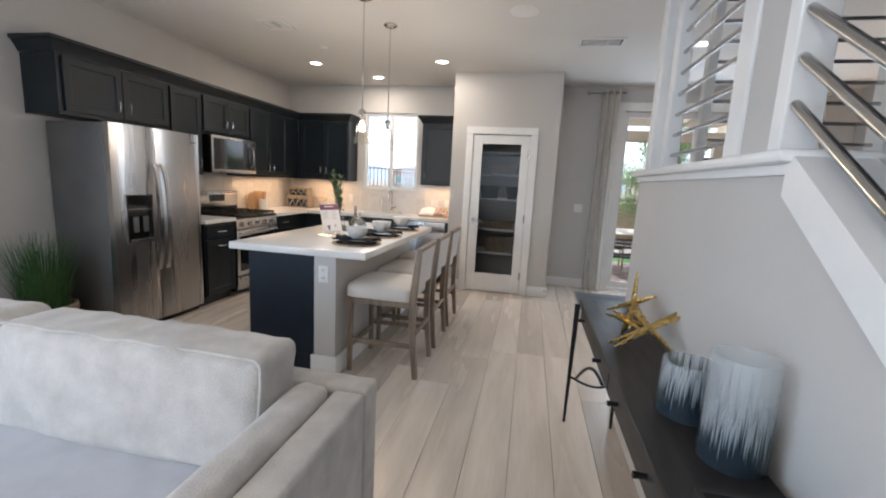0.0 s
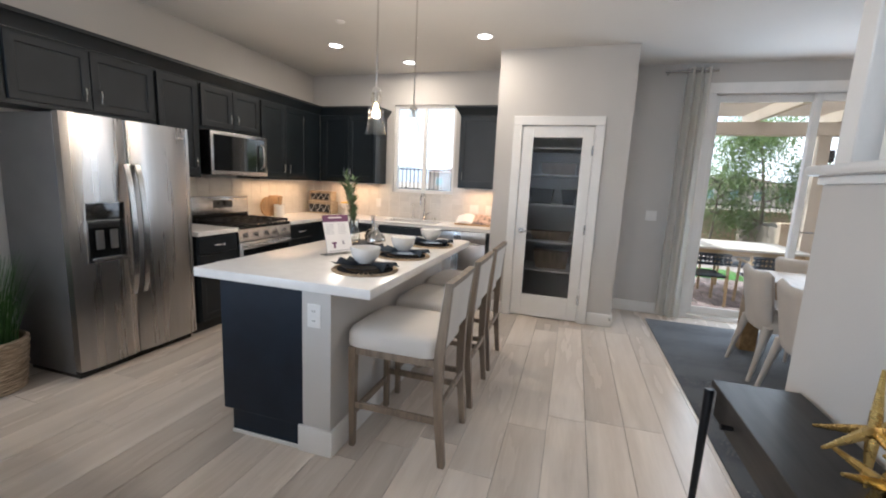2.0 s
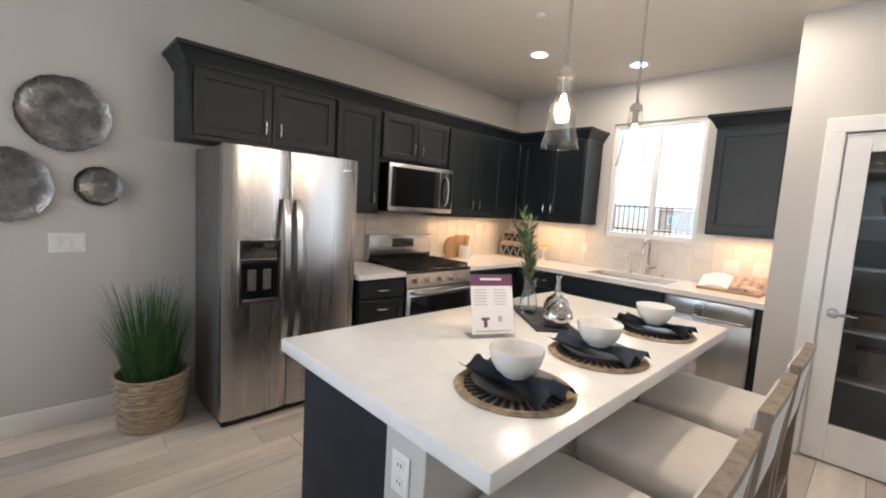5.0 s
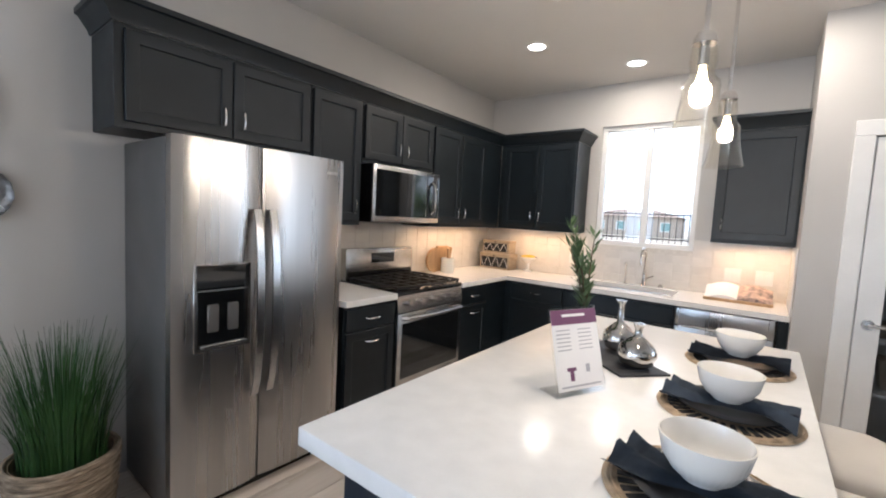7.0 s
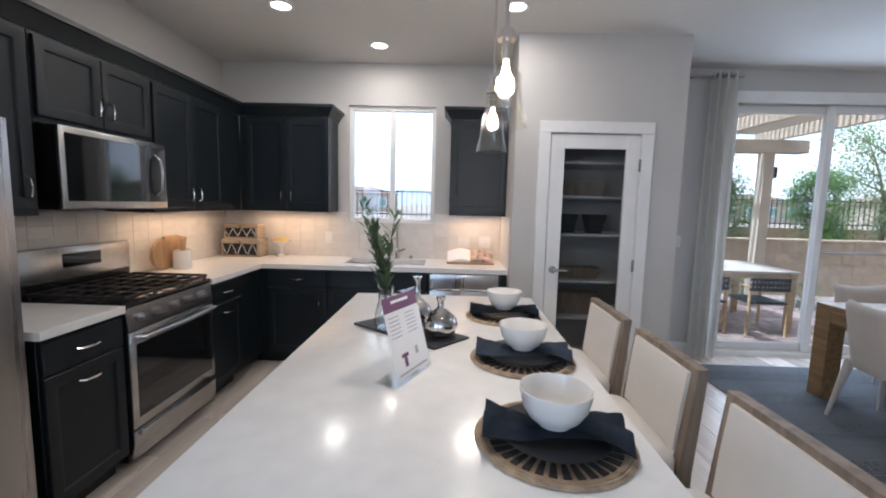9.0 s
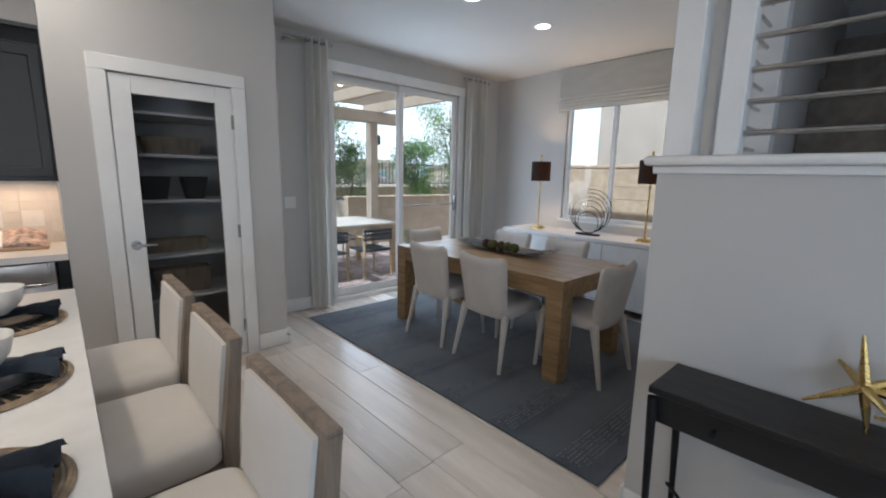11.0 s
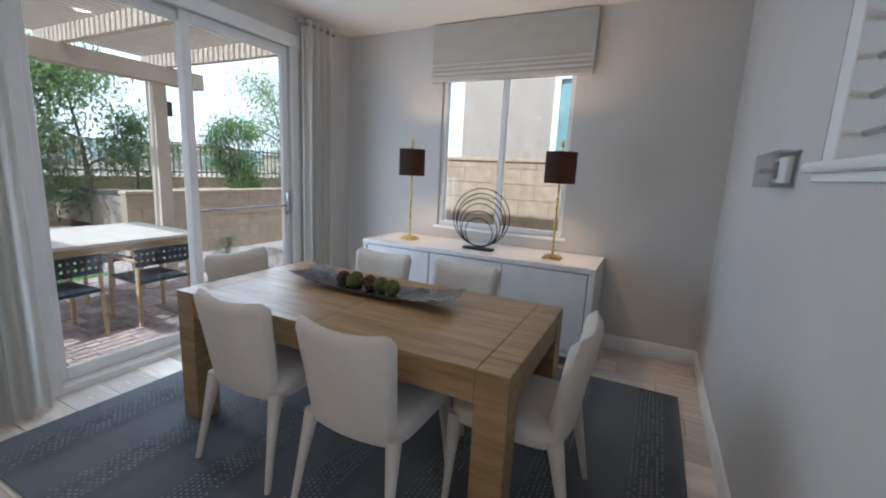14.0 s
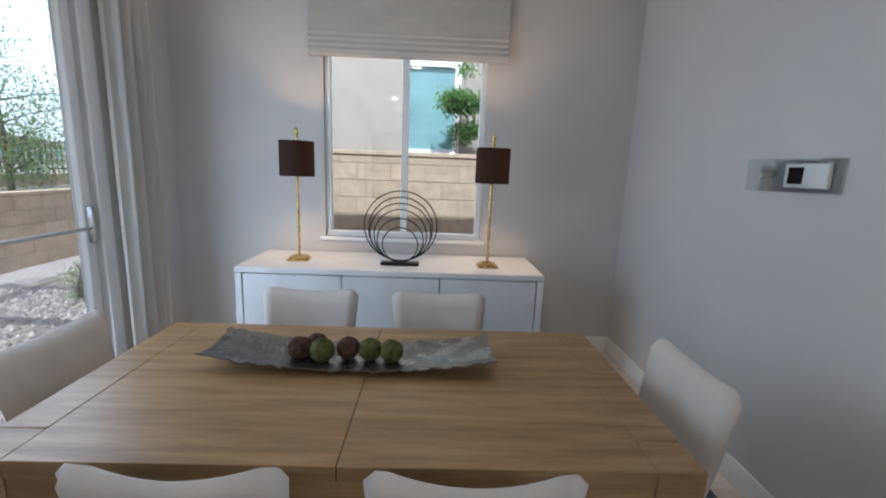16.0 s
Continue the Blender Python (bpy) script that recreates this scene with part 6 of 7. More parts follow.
# ---- console table and its things ----
cs = thing("console_table", "long black console table with arched metal legs", "console table", (3.6, 3.2, 0))
CX0, CX1, C0, C1, CZ = 3.475, 3.742, 2.0, 4.40, 0.77
part("top", box(CX0, C0, CZ - 0.025, CX1, C1, CZ, 0.003), M_DARKWOOD, cs)
for y0, y1 in ((C0 + 0.02, 2.72), (2.73, 3.46), (3.47, C1 - 0.02)):
    d = part("drawer", box(CX0 + 0.012, y0, CZ - 0.125, CX1, y1, CZ - 0.0255, 0.003), M_DARKWOOD, cs)
    for yh in (y0 + 0.18, y1 - 0.18):
        part("pull", rod((CX0 + 0.012, yh, CZ - 0.075), (CX0 - 0.022, yh, CZ - 0.075), 0.007, 0.010), M_BLKMETAL, d)
for y in (C0 + 0.10, C1 - 0.02):
    for x, s in ((CX0 - 0.01, -1), (CX1 - 0.02, 1)):
        part("leg", rod((x, y, CZ - 0.03), (x + s * (0.0 if s > 0 else 0.015), y + (0.03 if y < 3 else -0.03), 0.0), 0.016, 0.008, 12), M_BLKMETAL, cs)
    part("arch", tube(bmesh.new(), [(CX0 - 0.01 + (CX1 - CX0 - 0.01) * k / 12, y - 0.10 * math.sin(math.pi * k / 12) * (1 if y > 3 else -1), 0.28 + 0.0 * k) for k in range(13)], 0.007, 8), M_BLKMETAL, cs)
    sgn = -1 if y > 3 else 1
    part("stretcher", tube(bmesh.new(), [(CX0 + 0.02, y + sgn * 0.02 + sgn * 0.75 * k / 10, 0.28 + 0.33 * math.sin(math.pi / 2 * k / 10)) for k in range(11)], 0.008, 8), M_BLKMETAL, cs)


def spike(bm, c, d, ln):
    c, d = Vector(c), Vector(d).normalized()
    for s in (-1, 1):
        tube(bm, [c - d * s * 0.004, c + d * s * ln * 0.25, c + d * s * ln], [0.014, 0.0125, 0.004], 7)


ja = thing("jack_sculpture", "gold metal sculpture of crossed tapered spikes", "sculpture", (3.62, 3.6, CZ))
for c, dirs, ln in (((3.652, 3.908, 0.900), ((0.05, 0.15, 1), (1, 0.55, 0.22), (-0.45, 1, -0.55)), 0.145), ((3.604, 3.770, 0.850), ((0.15, -0.2, 1), (1, 0.5, -0.35), (-0.4, 1, 0.12)), 0.12), ((3.654, 3.626, 0.870), ((-1, -0.45, -0.55), (0.35, -1, -0.25), (1, 0.1, 0.5)), 0.17)):
    for d in dirs:
        bm = bmesh.new()
        spike(bm, c, d, ln)
        low = min(v.co.z for v in bm.verts)
        if low < CZ + 0.001:
            for v in bm.verts:
                v.co.z = max(v.co.z, CZ + 0.001)
        part("spike", bm, M_GOLD, ja)
bm = bmesh.new()
tube(bm, [(3.652, 3.908, 0.900), (3.654, 3.626, 0.870)], 0.012, 7)
part("spike", bm, M_GOLD, ja)


def hurricane(x, y, r, h, taper, label):
    v = thing("glass_vase", label, "vase", (x, y, CZ), group="vases on the console")
    n = 48
    loops = []
    hs = [0, 0.01] + [h * k / 12 for k in range(1, 13)]
    for z in hs:
        rr = r * (1 - taper * z / h)
        loops.append([(x + (rr + (0.0018 if k % 2 else 0)) * math.cos(k * math.tau / n), y + (rr + (0.0018 if k % 2 else 0)) * math.sin(k * math.tau / n), CZ + z) for k in range(n)])
    for z in reversed(hs[1:]):
        rr = r * (1 - taper * z / h) - 0.004
        loops.append([(x + rr * math.cos(k * math.tau / n), y + rr * math.sin(k * math.tau / n), CZ + z) for k in range(n)])
    bm = bmesh.new()
    rings(bm, loops)
    part("body", bm, M_OMBRE, v, "", 60)


M_OMBRE = bpy.data.materials.new("ombre_ribbed_glass")
M_OMBRE.use_nodes = True
nt = M_OMBRE.node_tree
nt.nodes.clear()
co = nt.nodes.new("ShaderNodeTexCoord")
sep = nt.nodes.new("ShaderNodeSeparateXYZ")
nt.links.new(co.outputs["Object"], sep.inputs[0])
ang = nt.nodes.new("ShaderNodeMath")
ang.operation = "ARCTAN2"
nt.links.new(sep.outputs[1], ang.inputs[0])
nt.links.new(sep.outputs[0], ang.inputs[1])
cmb = nt.nodes.new("ShaderNodeCombineXYZ")
nt.links.new(ang.outputs[0], cmb.inputs[0])
nt.links.new(sep.outputs[2], cmb.inputs[2])
mp = nt.nodes.new("ShaderNodeMapping")
mp.inputs["Scale"].default_value = (15, 1, 2.2)
nt.links.new(cmb.outputs[0], mp.inputs[0])
ns = nt.nodes.new("ShaderNodeTexNoise")
ns.inputs["Scale"].default_value, ns.inputs["Detail"].default_value = 1.0, 3
nt.links.new(mp.outputs[0], ns.inputs[0])
zr = nt.nodes.new("ShaderNodeMapRange")
zr.inputs[1].default_value, zr.inputs[2].default_value, zr.inputs[3].default_value, zr.inputs[4].default_value = 0.0, 0.24, 0.34, -0.25
nt.links.new(sep.outputs[2], zr.inputs[0])
ad = nt.nodes.new("ShaderNodeMath")
nt.links.new(ns.outputs[0], ad.inputs[0])
nt.links.new(zr.outputs[0], ad.inputs[1])
rp = nt.nodes.new("ShaderNodeValToRGB")
rp.color_ramp.elements[0].position, rp.color_ramp.elements[1].position = 0.50, 0.66
rp.color_ramp.elements[0].color, rp.color_ramp.elements[1].color = (0.60, 0.64, 0.66, 1), (0.022, 0.034, 0.046, 1)
nt.links.new(ad.outputs[0], rp.inputs[0])
pb, tr_, mx_, oo = (nt.nodes.new("ShaderNode" + k) for k in ("BsdfPrincipled", "BsdfTransparent", "MixShader", "OutputMaterial"))
pb.inputs["Roughness"].default_value = 0.18
nt.links.new(rp.outputs[0], pb.inputs["Base Color"])
fr_ = nt.nodes.new("ShaderNodeMapRange")
fr_.inputs[1].default_value, fr_.inputs[2].default_value, fr_.inputs[3].default_value, fr_.inputs[4].default_value = 0.45, 0.66, 0.26, 0.92
nt.links.new(ad.outputs[0], fr_.inputs[0])
nt.links.new(fr_.outputs[0], mx_.inputs[0])
nt.links.new(tr_.outputs[0], mx_.inputs[1])
nt.links.new(pb.outputs[0], mx_.inputs[2])
nt.links.new(mx_.outputs[0], oo.inputs[0])
hurricane(3.640, 3.145, 0.080, 0.160, 0.10, "short ribbed glass vase fading to smoky blue")
hurricane(3.675, 2.925, 0.074, 0.27, 0.04, "tall ribbed glass vase fading to smoky blue")
bm = bmesh.new()
tray_w = ((0.0, 0.0), (0.0, 0.05), (0.012, 0.05), (0.012, 0.01))
rings(bm, [[(3.515 + i, 2.42 + i, CZ + h), (3.70 - i, 2.42 + i, CZ + h), (3.70 - i, 2.72 - i, CZ + h), (3.515 + i, 2.72 - i, CZ + h)] for i, h in tray_w])
single("console_tray", bm, M_DARKWOOD, "low black wooden tray on the console", "tray", smooth=None)

# ---- outside ----
M_EARTH = mat("desert_ground", (0.30, 0.25, 0.20), 0.95, var=0.25, scale=3, bump=0.6, bscale=60)
M_GRAVEL = mat("pinkish_gravel", (0.36, 0.31, 0.28), 0.95, var=0.3, scale=30, bump=1.0, bscale=50, random_by=0.0)
M_PAVER = mat("red_grey_paver", (0.38, 0.295, 0.265), 0.85, var=0.2, scale=12, bump=0.4, bscale=120, random_by=0.25)
M_BLOCK = mat("tan_concrete_block", (0.44, 0.34, 0.24), 0.95, var=0.10, scale=10, bump=0.6, bscale=150, random_by=0.06)
M_MORTAR = mat("tan_mortar", (0.34, 0.27, 0.20), 0.95, var=0.1, scale=20)
M_STUCCO = mat("tan_stucco", (0.38, 0.325, 0.27), 0.95, var=0.06, scale=3, bump=0.6, bscale=120)
M_PERG = mat("almond_pergola_paint", (0.50, 0.42, 0.33), 0.6, var=0.06, scale=5, bump=0.05, bscale=60)
M_FENCE = mat("dark_iron_fence_paint", (0.035, 0.032, 0.03), 0.5, 0.3, var=0.1, scale=20)
M_LAWN = mat("green_lawn", (0.07, 0.19, 0.035), 0.9, var=0.3, scale=20, bump=1.0, bscale=120)
M_TEAK = mat("pale_teak", (0.50, 0.35, 0.19), 0.6, var=0.15, scale=6, stretch=(1, 5, 5), bump=0.05, bscale=40)
M_TEAKTOP = mat("bleached_teak", (0.60, 0.54, 0.46), 0.6, var=0.1, scale=6, stretch=(1, 5, 5), bump=0.05, bscale=40)
# teal base colour paints a reflection into the houses' window glass
M_FARGL = mat("teal_reflection_window_glass", (0.22, 0.36, 0.36), 0.08, var=0.1, scale=2)
M_STRAP = mat("dark_navy_strap", (0.022, 0.03, 0.042), 0.6, var=0.1, scale=20)
M_TLEAF = mat("tree_leaf", (0.16, 0.22, 0.10), 0.5, var=0.3, scale=3, second=(0.10, 0.155, 0.065))
M_BLEAF = mat("bright_bush_leaf", (0.10, 0.20, 0.055), 0.45, var=0.35, scale=4, second=(0.035, 0.085, 0.02))
let_through(M_TLEAF, (0.30, 0.40, 0.16), 0.5)
let_through(M_BLEAF, (0.22, 0.38, 0.10), 0.45)
M_BARK = mat("grey_bark", (0.20, 0.165, 0.13), 0.9, var=0.2, scale=10, bump=0.8, bscale=60)
M_ROOF = mat("brown_roof_tile", (0.22, 0.16, 0.13), 0.9, var=0.15, scale=4)
M_HILL = mat("hazy_blue_hill", (0.30, 0.33, 0.37), 1.0, var=0.1, scale=0.01)

gd = bmesh.new()
for a in ((-600, YB + T, 600, 1200), (-600, -600, XL - T, YB + T), (XR + T, -600, 600, YB + T), (XL - T, -600, XR + T, YS - T)):
    vs_ = [gd.verts.new((x, y, -0.07)) for x, y in ((a[0], a[1]), (a[2], a[1]), (a[2], a[3]), (a[0], a[3]))]
    gd.faces.new(vs_)
single("ground", gd, M_EARTH, "dry desert ground reaching the horizon", "ground", "structure", None)
single("lawn", box(2.0, 10.95, -0.069, 6.0, 12.2, -0.03, 0.005), M_LAWN, "small strip of green lawn beyond the patio", "lawn", "stuff")
# gravel beds, a raised mound by the back wall
gv = bmesh.new()
n = 40
gr = [[gv.verts.new((3.0 + 9.0 * i / n, 10.96 + 3.0 * j / 16, -0.06 + (0.30 * max(0, min(1, (10.96 + 3.0 * j / 16 - 12.2) / 1.2)) + 0.02 * noise.noise(Vector((i * 1.7, j * 1.3, 0)))) * (1 if 3.0 + 9.0 * i / n < 12 else 0))) for j in range(17)] for i in range(n + 1)]
for i in range(n):
    for j in range(16):
        gv.faces.new((gr[i][j], gr[i + 1][j], gr[i + 1][j + 1], gr[i][j + 1]))
gvo = single("gravel_bed", gv, M_GRAVEL, "bed of pinkish grey gravel", "gravel", "stuff", 60)
rng = random.Random(8)
st_ = bmesh.new()
for k in range(2600):
    x, y = rng.uniform(6.6, 8.5), rng.uniform(8.6, 11.6)
    if k > 1700:
        x, y = rng.uniform(5.6, 8.2), rng.uniform(11.0, 11.6)
    r = rng.uniform(0.015, 0.04)
    a = rng.random() * 3
    q = [(x + r * math.cos(a + t) * (1 + 0.4 * (i % 2)), y + r * math.sin(a + t)) for i, t in enumerate((0, 1.3, 2.7, 4.0, 5.2))]
    lo_ = [st_.verts.new((u, v, -0.07)) for u, v in q]
    tp = st_.verts.new((x, y, -0.07 + r * 0.9))
    for i in range(5):
        st_.faces.new((lo_[i], lo_[(i + 1) % 5], tp))
tagged(part("pebbles", st_, M_GRAVEL, gvo, "loose pebbles", None), kind="stuff")


def block_wall(name, label, axis, at, a0, a1, z0, z1, single_blocks):
    """Running-bond block wall; axis 'y' runs along x."""
    w = thing(name, label, "wall", (a0, at, z0) if axis == "y" else (at, a0, z0), kind="structure")
    core = box(a0, at + 0.006, z0, a1, at + 0.14, z1 - 0.004) if axis == "y" else box(at + 0.006, a0, z0, at + 0.14, a1, z1 - 0.004)
    part("mortar", core, M_MORTAR, w, "", None)
    bw_, bh = 0.40, 0.20
    me = mesh_of("block", box(0.004, 0, 0.004, bw_ - 0.004, 0.15, bh - 0.004, 0.004) if axis == "y" else box(0, 0.004, 0.004, 0.15, bw_ - 0.004, bh - 0.004, 0.004), M_BLOCK, None)
    k = 0
    z = z0
    while z < z1 - 0.05:
        a = a0 - (0.2 if k % 2 else 0)
        while a < a1:
            p0, p1 = max(a, a0), min(a + bw_, a1)
            b_ = new("block", me)
            b_.parent = w
            f = (p1 - p0) / bw_
            zf = min(1, (z1 - z) / bh)
            b_.scale = (f, 1, zf) if axis == "y" else (1, f, zf)
            b_.location = (p0 - a0, 0, z - z0) if axis == "y" else (0, p0 - a0, z - z0)
            a += bw_
        z += bh
        k += 1
    cp_ = box(a0 - 0.01, at - 0.015, z1, a1 + 0.01, at + 0.165, z1 + 0.05, 0.006) if axis == "y" else box(at - 0.015, a0 - 0.01, z1, at + 0.165, a1 + 0.01, z1 + 0.05, 0.006)
    part("coping", cp_, M_BLOCK, w)
    return w


block_wall("garden_wall", "low tan block planter wall with coping", "y", 11.65, 6.5, 15.3, -0.07, 0.93, True)
block_wall("garden_wall", "tan block back wall of the yard", "y", 14.0, -3.0, 15.4, -0.07, 1.05, True)
block_wall("side_wall", "sunlit tan block wall beside the house", "x", 8.6, 3.2, 9.2, -0.07, 1.62, True)
single("planter_soil", box(6.6, 11.81, 0.4, 15.3, 13.99, 0.86), M_EARTH, "bare earth fill behind the planter wall", "soil", "stuff", None)

fn = thing("iron_fence", "dark iron picket fence on the back wall", "fence", (4, 14.06, 1.1))
for z in (1.18, 1.72):
    part("rail", box(-3.0, 14.045, z, 15.4, 14.075, z + 0.03), M_FENCE, fn, "", None)
pkm = mesh_of("picket", box(-0.008, -0.008, 1.10, 0.008, 0.008, 1.80), M_FENCE, None)
for k in range(153):
    o = new("picket", pkm)
    o.parent = fn
    o.location = (-3.0 + 0.12 * k - 4, 14.06 - 14.06, -1.1)

# pergola
pg_ = thing("pergola", "almond painted lattice pergola over the patio", "pergola", (4.7, 9.6, 0))
for x in (6.43, 2.6):
    part("post", box(x - 0.08, 10.55, -0.07, x + 0.08, 10.71, 2.36, 0.006), M_PERG, pg_)
part("beam", box(2.0, 10.54, 2.361, 7.0, 10.60, 2.56, 0.006), M_PERG, pg_)
part("beam", box(2.0, 10.66, 2.361, 7.0, 10.72, 2.56, 0.006), M_PERG, pg_)
part("ledger", box(2.0, YB + T, 2.60, 7.0, YB + T + 0.06, 2.76, 0.004), M_PERG, pg_)
for k in range(5):
    x = 2.3 + k * 1.06
    part("rafter", box(x, YB + T + 0.061, 2.561, x + 0.07, 11.1, 2.72, 0.005), M_PERG, pg_)
for k in range(32):
    y = YB + T + 0.10 + k * 0.088
    part("slat", box(2.05, y, 2.721, 6.95, y + 0.030, 2.755), M_PERG, pg_, "", None)
sc = thing("wall_lantern", "small dark lantern on the pergola post", "lantern", (6.53, 10.63, 2.0))
part("body", box(6.511, 10.59, 1.98, 6.60, 10.67, 2.16, 0.01), M_FENCE, sc)

# outdoor table and chairs
ot = thing("patio_table", "pale teak slatted outdoor table", "table", (4.8, 9.7, -0.045))
OX0, OX1, OY0, OY1 = 4.20, 5.88, 9.08, 10.20
for k in range(9):
    y = OY0 + k * (OY1 - OY0) / 9
    part("slat", box(OX0, y + 0.003, 0.705, OX1, y + (OY1 - OY0) / 9 - 0.003, 0.735, 0.002), M_TEAKTOP, ot)
for x in (OX0 + 0.02, OX1 - 0.09):
    for y in (OY0 + 0.02, OY1 - 0.09):
        part("leg", box(x, y, -0.045, x + 0.07, y + 0.07, 0.62, 0.004), M_TEAK, ot)
    part("apron", box(x, OY0 + 0.02, 0.621, x + 0.07, OY1 - 0.02, 0.704), M_TEAK, ot)
part("apron", box(OX0 + 0.1, OY0 + 0.03, 0.64, OX1 - 0.1, OY0 + 0.06, 0.704), M_TEAK, ot)


def patio_chair():
    c = thing("patio_chair", "teak patio chair with dark woven straps", "chair", group="patio chairs")
    for sx in (-1, 1):
        part("back_leg", rod((sx * 0.23, 0.0, 0), (sx * 0.22, 0.02, 0.72), 0.018, 0.016), M_TEAK, c)
        part("front_leg", rod((sx * 0.23, 0.47, 0), (sx * 0.22, 0.45, 0.62), 0.018, 0.016), M_TEAK, c)
        part("armrest", box(sx * 0.235 - 0.02, -0.01, 0.60, sx * 0.235 + 0.02, 0.49, 0.625, 0.006), M_TEAK, c)
    part("seat", box(-0.22, 0.0, 0.40, 0.22, 0.47, 0.425, 0.006), M_STRAP, c, "dark woven seat")
    for k in range(3):
        part("back_strap", box(-0.24, -0.01, 0.56 + k * 0.06, 0.24, 0.012, 0.60 + k * 0.06, 0.004), M_STRAP, c, "dark woven strap")
    for k in range(10):
        part("back_strap", box(-0.225 + k * 0.047, -0.016, 0.56, -0.20 + k * 0.047, -0.0105, 0.72), M_STRAP, c, "dark woven strap")
    return c


pc = put(patio_chair(), pose(5.42, 8.93, -0.045))
for x, y, a in ((4.72, 8.95, 4), (5.5, 10.50, 180), (4.7, 10.50, 176)):
    copy_thing(pc, pose(x, y, -0.045, 0, 0, a))


def tree(name, label, x, y, z, h, spread, m, seed, leaves_n, trunk=0.035, stems=1, size=0.075, low=0.35):
    """A tapered trunk with limbs, and a crown of many small leaves in loose clumps."""
    rr = random.Random(seed)
    t_ = thing(name, label, "tree" if "tree" in name else "shrub", (x, y, z))
    tk, lv = bmesh.new(), bmesh.new()
    tips = []
    for s in range(stems):
        lean = Vector((rr.uniform(-0.18, 0.18), rr.uniform(-0.18, 0.18), 0)) * h * (0.5 if stems == 1 else 1.2)
        pts = [Vector((x, y, z)) + lean * u * u + Vector((0.03 * math.sin(5 * u + s), 0.03 * math.cos(4 * u), h * 0.82 * u)) for u in [k / 7 for k in range(8)]]
        tube(tk, pts, [trunk * (1 - 0.85 * k / 7) for k in range(8)], 8)
        for k in range(14):
            u = rr.uniform(low, 1)
            p = pts[min(7, int(u * 7))].copy()
            a = rr.random() * math.tau
            ln = spread * (0.35 + 0.65 * math.sin(math.pi * min(1, (u - low) / (1.05 - low) * 0.85 + 0.15))) * rr.uniform(0.6, 1)
            q = p + Vector((math.cos(a) * ln, math.sin(a) * ln, ln * rr.uniform(0.15, 0.7)))
            tube(tk, [p, p.lerp(q, 0.5) + Vector((0, 0, 0.04)), q], [trunk * 0.35, trunk * 0.22, trunk * 0.08], 5)
            tips += [p.lerp(q, 0.55), p.lerp(q, 0.8), q]
        tips.append(pts[-1] + Vector((0, 0, 0.08)))
    for k in range(leaves_n):
        c = tips[rr.randrange(len(tips))]
        d = Vector((rr.gauss(0, 1), rr.gauss(0, 1), rr.gauss(0, 0.8)))
        leaf_at(lv, c + d * spread * 0.26, (rr.uniform(-1, 1), rr.uniform(-1, 1), rr.uniform(-0.9, 0.5)), size * rr.uniform(0.7, 1.4), size * 0.22)
    part("trunk", tk, M_BARK, t_)
    tagged(part("crown", lv, m, t_, "loose crown of small green leaves", None), kind="stuff")
    return t_


tree("tree", "slender leafy young tree with green ties", 6.62, 12.85, 0.1, 3.4, 0.95, M_TLEAF, 21, 12000, 0.05)
tree("tree", "thin young tree with leafy round crown", 7.35, 13.1, 0.15, 2.4, 0.65, M_TLEAF, 22, 5000, 0.03)
tree("tree", "leaning slim tree trunk with sparse crown", 5.75, 12.9, 0.12, 2.6, 0.75, M_TLEAF, 23, 5000, 0.03)
tree("shrub", "dense bright green shrub behind the planter wall", 9.0, 12.5, 0.85, 1.75, 0.5, M_BLEAF, 24, 11000, 0.03, 3, 0.06, 0.05)
tree("tree", "airy pale desert tree beyond the planter", 10.6, 12.9, 0.85, 3.0, 1.0, M_TLEAF, 25, 8000, 0.045, 2, 0.075, 0.2)
tree("shrub", "upright green shrub by the neighbouring window", 9.25, 5.92, -0.07, 3.4, 0.30, M_BLEAF, 26, 6500, 0.03, 1, 0.07, 0.40)
tree("shrub", "small grey green desert shrub in gravel", 7.35, 10.7, -0.07, 0.5, 0.24, M_TLEAF, 27, 900, 0.012, 4, 0.03, 0.1)
tree("shrub", "small grey green desert shrub in gravel", 8.1, 9.9, -0.07, 0.5, 0.22, M_TLEAF, 28, 700, 0.012, 4, 0.03, 0.1)
tree("shrub", "small yellow green shrub beside the pergola post", 6.75, 11.3, -0.07, 0.55, 0.2, M_BLEAF, 29, 700, 0.012, 4, 0.03, 0.1)


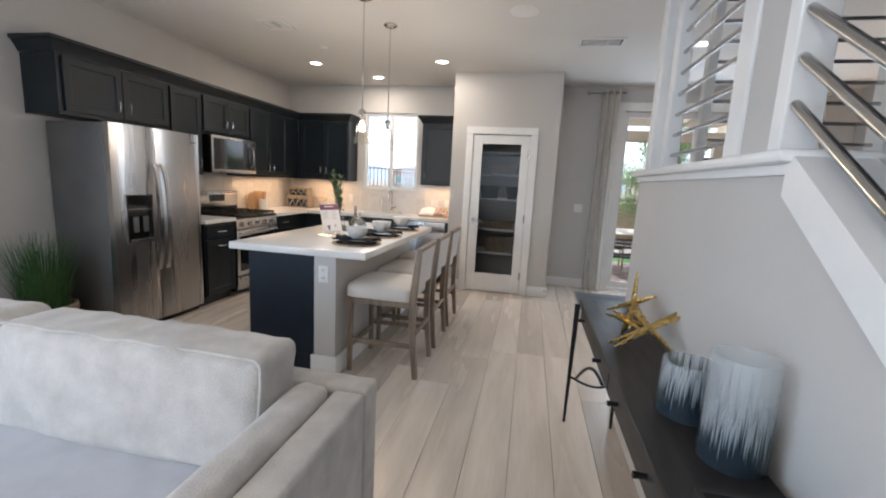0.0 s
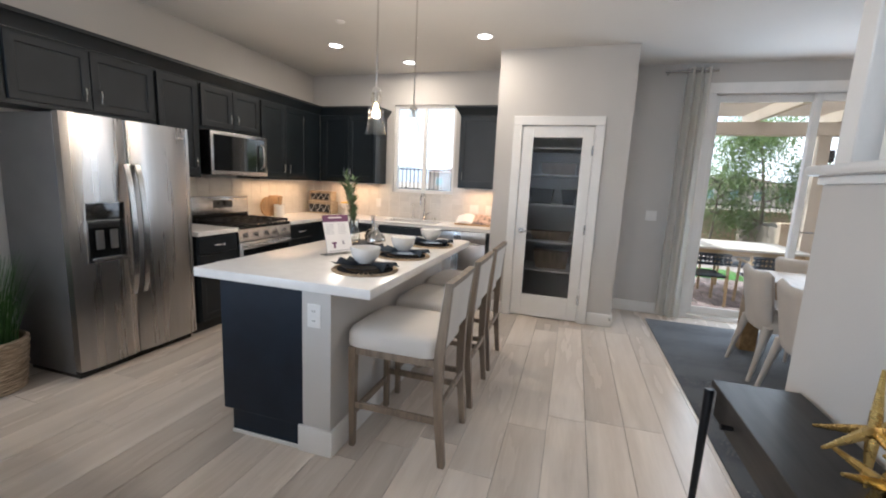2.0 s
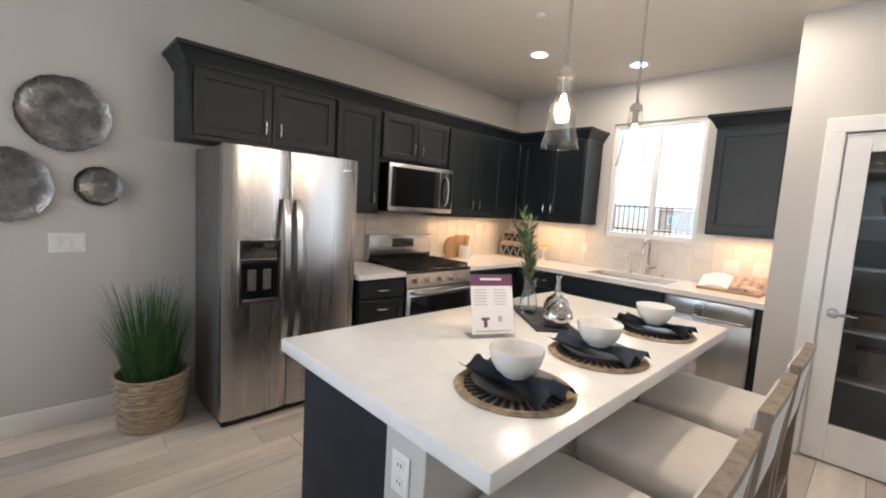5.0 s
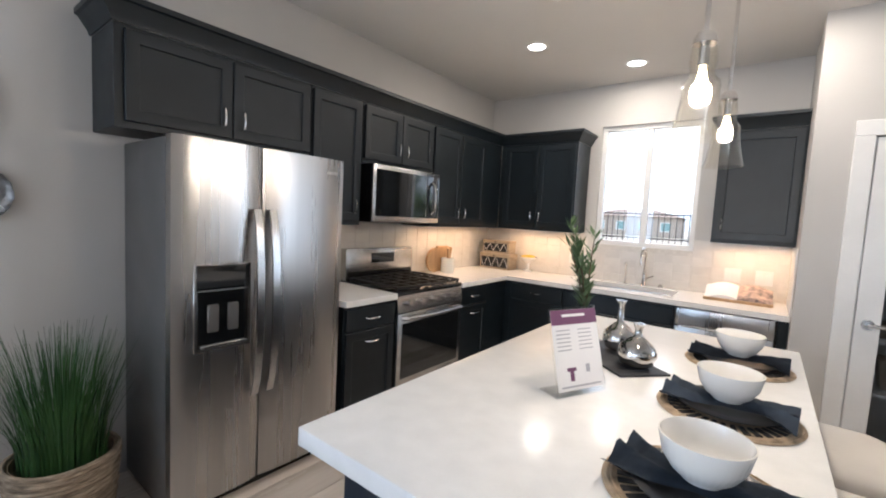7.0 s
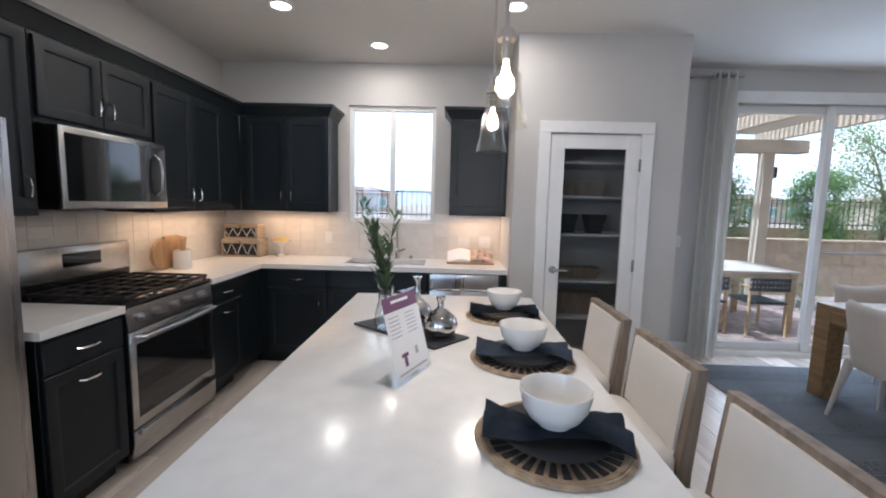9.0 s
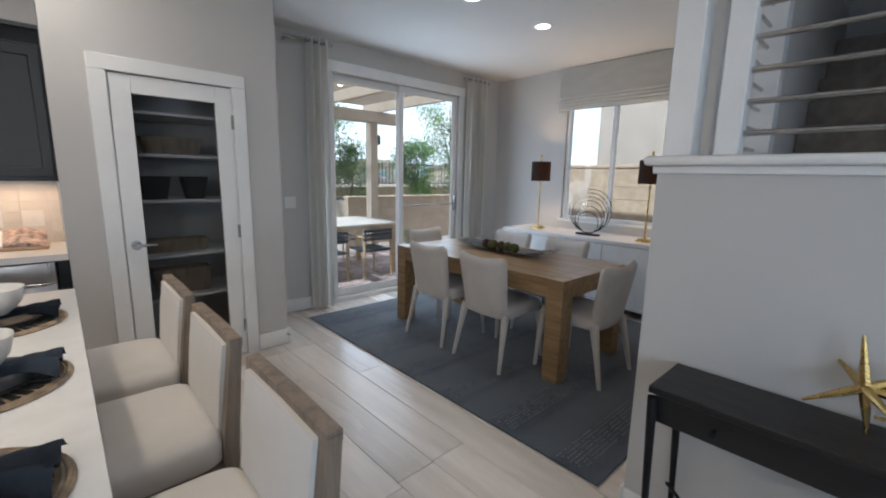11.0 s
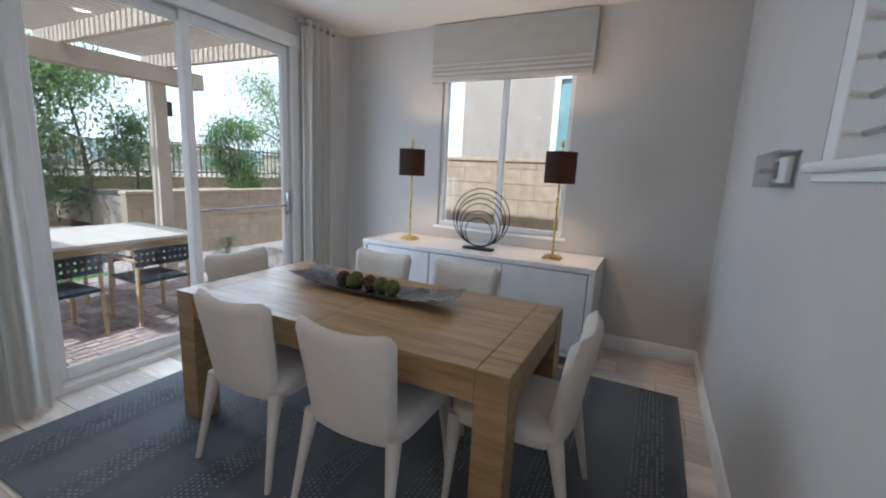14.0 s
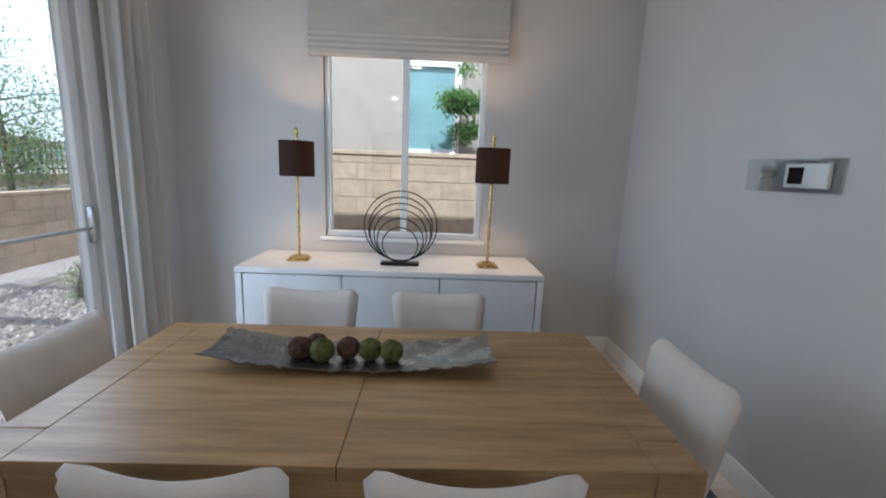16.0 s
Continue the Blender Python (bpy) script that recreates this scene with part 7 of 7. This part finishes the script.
def house(label, x0, y0, x1, y1, h, wins, rot=0):
    hs_ = thing("house", label, "house", (x0, y0, -0.07))
    part("wall", box(x0, y0, -0.07, x1, y1, h), M_STUCCO, hs_, "", None)
    rf = bmesh.new()
    xm, ym = (x0 + x1) / 2, (y0 + y1) / 2
    o = 0.5
    b_ = [rf.verts.new(p) for p in ((x0 - o, y0 - o, h), (x1 + o, y0 - o, h), (x1 + o, y1 + o, h), (x0 - o, y1 + o, h))]
    t1, t2 = (rf.verts.new((x0 + (x1 - x0) * 0.3, ym, h + 1.3)), rf.verts.new((x0 + (x1 - x0) * 0.7, ym, h + 1.3)))
    for f in ((b_[0], b_[1], t2, t1), (b_[2], b_[3], t1, t2), (b_[1], b_[2], t2), (b_[3], b_[0], t1), tuple(reversed(b_))):
        rf.faces.new(f)
    part("roof", rf, M_ROOF, hs_, "", None)
    for axis, a0, a1, z0, z1 in wins:
        w = part("window", box(x0 - 0.02, a0, z0, x0 - 0.005, a1, z1) if axis == "x" else box(a0, y0 - 0.02, z0, a1, y0 - 0.005, z1), M_FARGL, hs_, "", None)
        for p0, p1, q0, q1 in ((a0 - 0.09, a0, z0 - 0.09, z1 + 0.09), (a1, a1 + 0.09, z0 - 0.09, z1 + 0.09), (a0, a1, z1, z1 + 0.09), (a0, a1, z0 - 0.09, z0)):
            part("frame", box(x0 - 0.07, p0, q0, x0 - 0.001, p1, q1) if axis == "x" else box(p0, y0 - 0.07, q0, p1, y0 - 0.001, q1), M_TRIM, w, "", None)


house("tan stucco neighbouring house with white window trim", 10.0, -2.0, 20.0, 8.1, 6.0, (("x", 5.84, 6.48, 1.77, 2.91),))
for k, (x, y) in enumerate(((-44, 70), (-22, 74), (-2, 71), (20, 75), (42, 70), (64, 68))):
    house("distant tan stucco house with brown roof", x, y, x + 13, y + 9, 3.0, tuple(("y", x + 1.5 + 3.2 * j, x + 2.7 + 3.2 * j, 0.9, 2.1) for j in range(4)))
hl = bmesh.new()
prev = None
for k in range(61):
    x = -500 + k * 18
    z = 14 + 9 * noise.noise(Vector((k * 0.21, 0, 0))) + 4 * noise.noise(Vector((k * 0.7, 3, 0)))
    row = (hl.verts.new((x, 420 - 0.0004 * x * x, -1)), hl.verts.new((x, 460 - 0.0004 * x * x, max(z, 4))))
    if prev:
        hl.faces.new((prev[0], row[0], row[1], prev[1]))
    prev = row
single("backdrop", hl, M_HILL, "hazy blue distant hills on the horizon", "hills", "structure", 60)

# ---- floor planks ----
PW, PL = 0.225, 1.80
plank_mesh = mesh_of("plank", box(0.0012, 0.0012, -0.012, PW - 0.0012, PL - 0.0012, 0.0, 0.0012), M_PLANK, None)
rng = random.Random(4)
far = bmesh.new()
x = XL
while x < XR:
    y = YS - rng.random() * PL
    while y < YB:
        if y > 2.2 or x < 3.76 and y > 1.2:
            pl = new("plank", plank_mesh)
            pl.parent = floor
            pl.location = (x, y, 0)
            if y + PL > YB:
                pl.scale = (1, (YB - y) / PL, 1)
            if x + PW > XR:
                pl.scale = ((XR - x) / PW, pl.scale[1], 1)
        else:
            bx(far, x + 0.0012, y + 0.0012, -0.012, x + PW - 0.0012, y + PL - 0.0012, 0)
        y += PL
    x += PW
tagged(part("planks", far, M_PLANK, floor, "", None), kind="stuff")

# ---- patio pavers ----
slab_ = thing("patio", "red and grey concrete paver patio", "patio", (3.0, YB + T, -0.07), kind="structure")
part("bed", box(1.5, YB + T + 0.001, -0.069, 6.75, 10.95, -0.052), M_EARTH, slab_, "", None)
pvw, pvh = 0.30, 0.20
pv = [mesh_of("paver", box(0.004, 0.004, 0, w - 0.004, pvh - 0.004, 0.024, 0.005), M_PAVER, None) for w in (0.30, 0.20, 0.15)]
rng = random.Random(9)
rest = bmesh.new()
y = YB + T + 0.005
while y < 10.9:
    x = 1.5 + rng.random() * 0.1
    while x < 6.7:
        k = rng.randrange(3)
        w = (0.30, 0.20, 0.15)[k]
        if x > 4.0:
            o = new("paver", pv[k])
            o.parent = slab_
            o.location = (x - 3.0, y - YB - T, 0.019 + rng.uniform(-0.002, 0.002))
        else:
            bx(rest, x + 0.004, y + 0.004, -0.051, x + w - 0.004, y + pvh - 0.004, -0.027)
        x += w
    y += pvh
tagged(part("pavers", rest, M_PAVER, slab_, "", None), kind="stuff")

# ---- backsplash tiles, stacked bond ----
tw, thh = 0.15, 0.075
tm = mesh_of("tile", box(0.001, 0, 0.001, tw - 0.001, 0.005, thh - 0.001, 0.001), M_TILE, None)
tmx = mesh_of("tile", box(0, 0.001, 0.001, 0.005, tw - 0.001, thh - 0.001, 0.001), M_TILE, None)
for k in range(6):
    z = CT + 0.001 + k * thh
    x = XL + 0.012
    while x < 2.08:
        x1 = min(x + tw, 2.082)
        if not (z + thh > 1.255 and x1 > KW[0] and x < KW[1]):
            o = new("tile", tm)
            o.parent, o.location, o.scale = bs, (x - 0.5, -0.0115, z - CT), ((x1 - x) / tw, 1, 1)
        x += tw
    y = 5.49
    while y < YB - 0.02:
        y1 = min(y + tw, YB - 0.013)
        o = new("tile", tmx)
        o.parent, o.location, o.scale = bs, (XL + 0.0065 - 0.5, y - YB, z - CT), (1, (y1 - y) / tw, 1)
        y += tw

# ---- flecked bands woven in the rug ----
rf_ = bmesh.new()
rng = random.Random(2)
for k in range(7):
    for j in range(7):
        y = 4.80 + k * 0.45 + j * 0.024
        x = 3.87 + 0.013 * (j % 2)
        while x < 6.28:
            if rng.random() < 0.8:
                bx(rf_, x, y, 0.0125, x + 0.013, y + 0.008, 0.0140)
            x += 0.026
tagged(part("fleck_pattern", rf_, M_RUGL, area_rug, "pale grey woven flecks", None), kind="stuff")
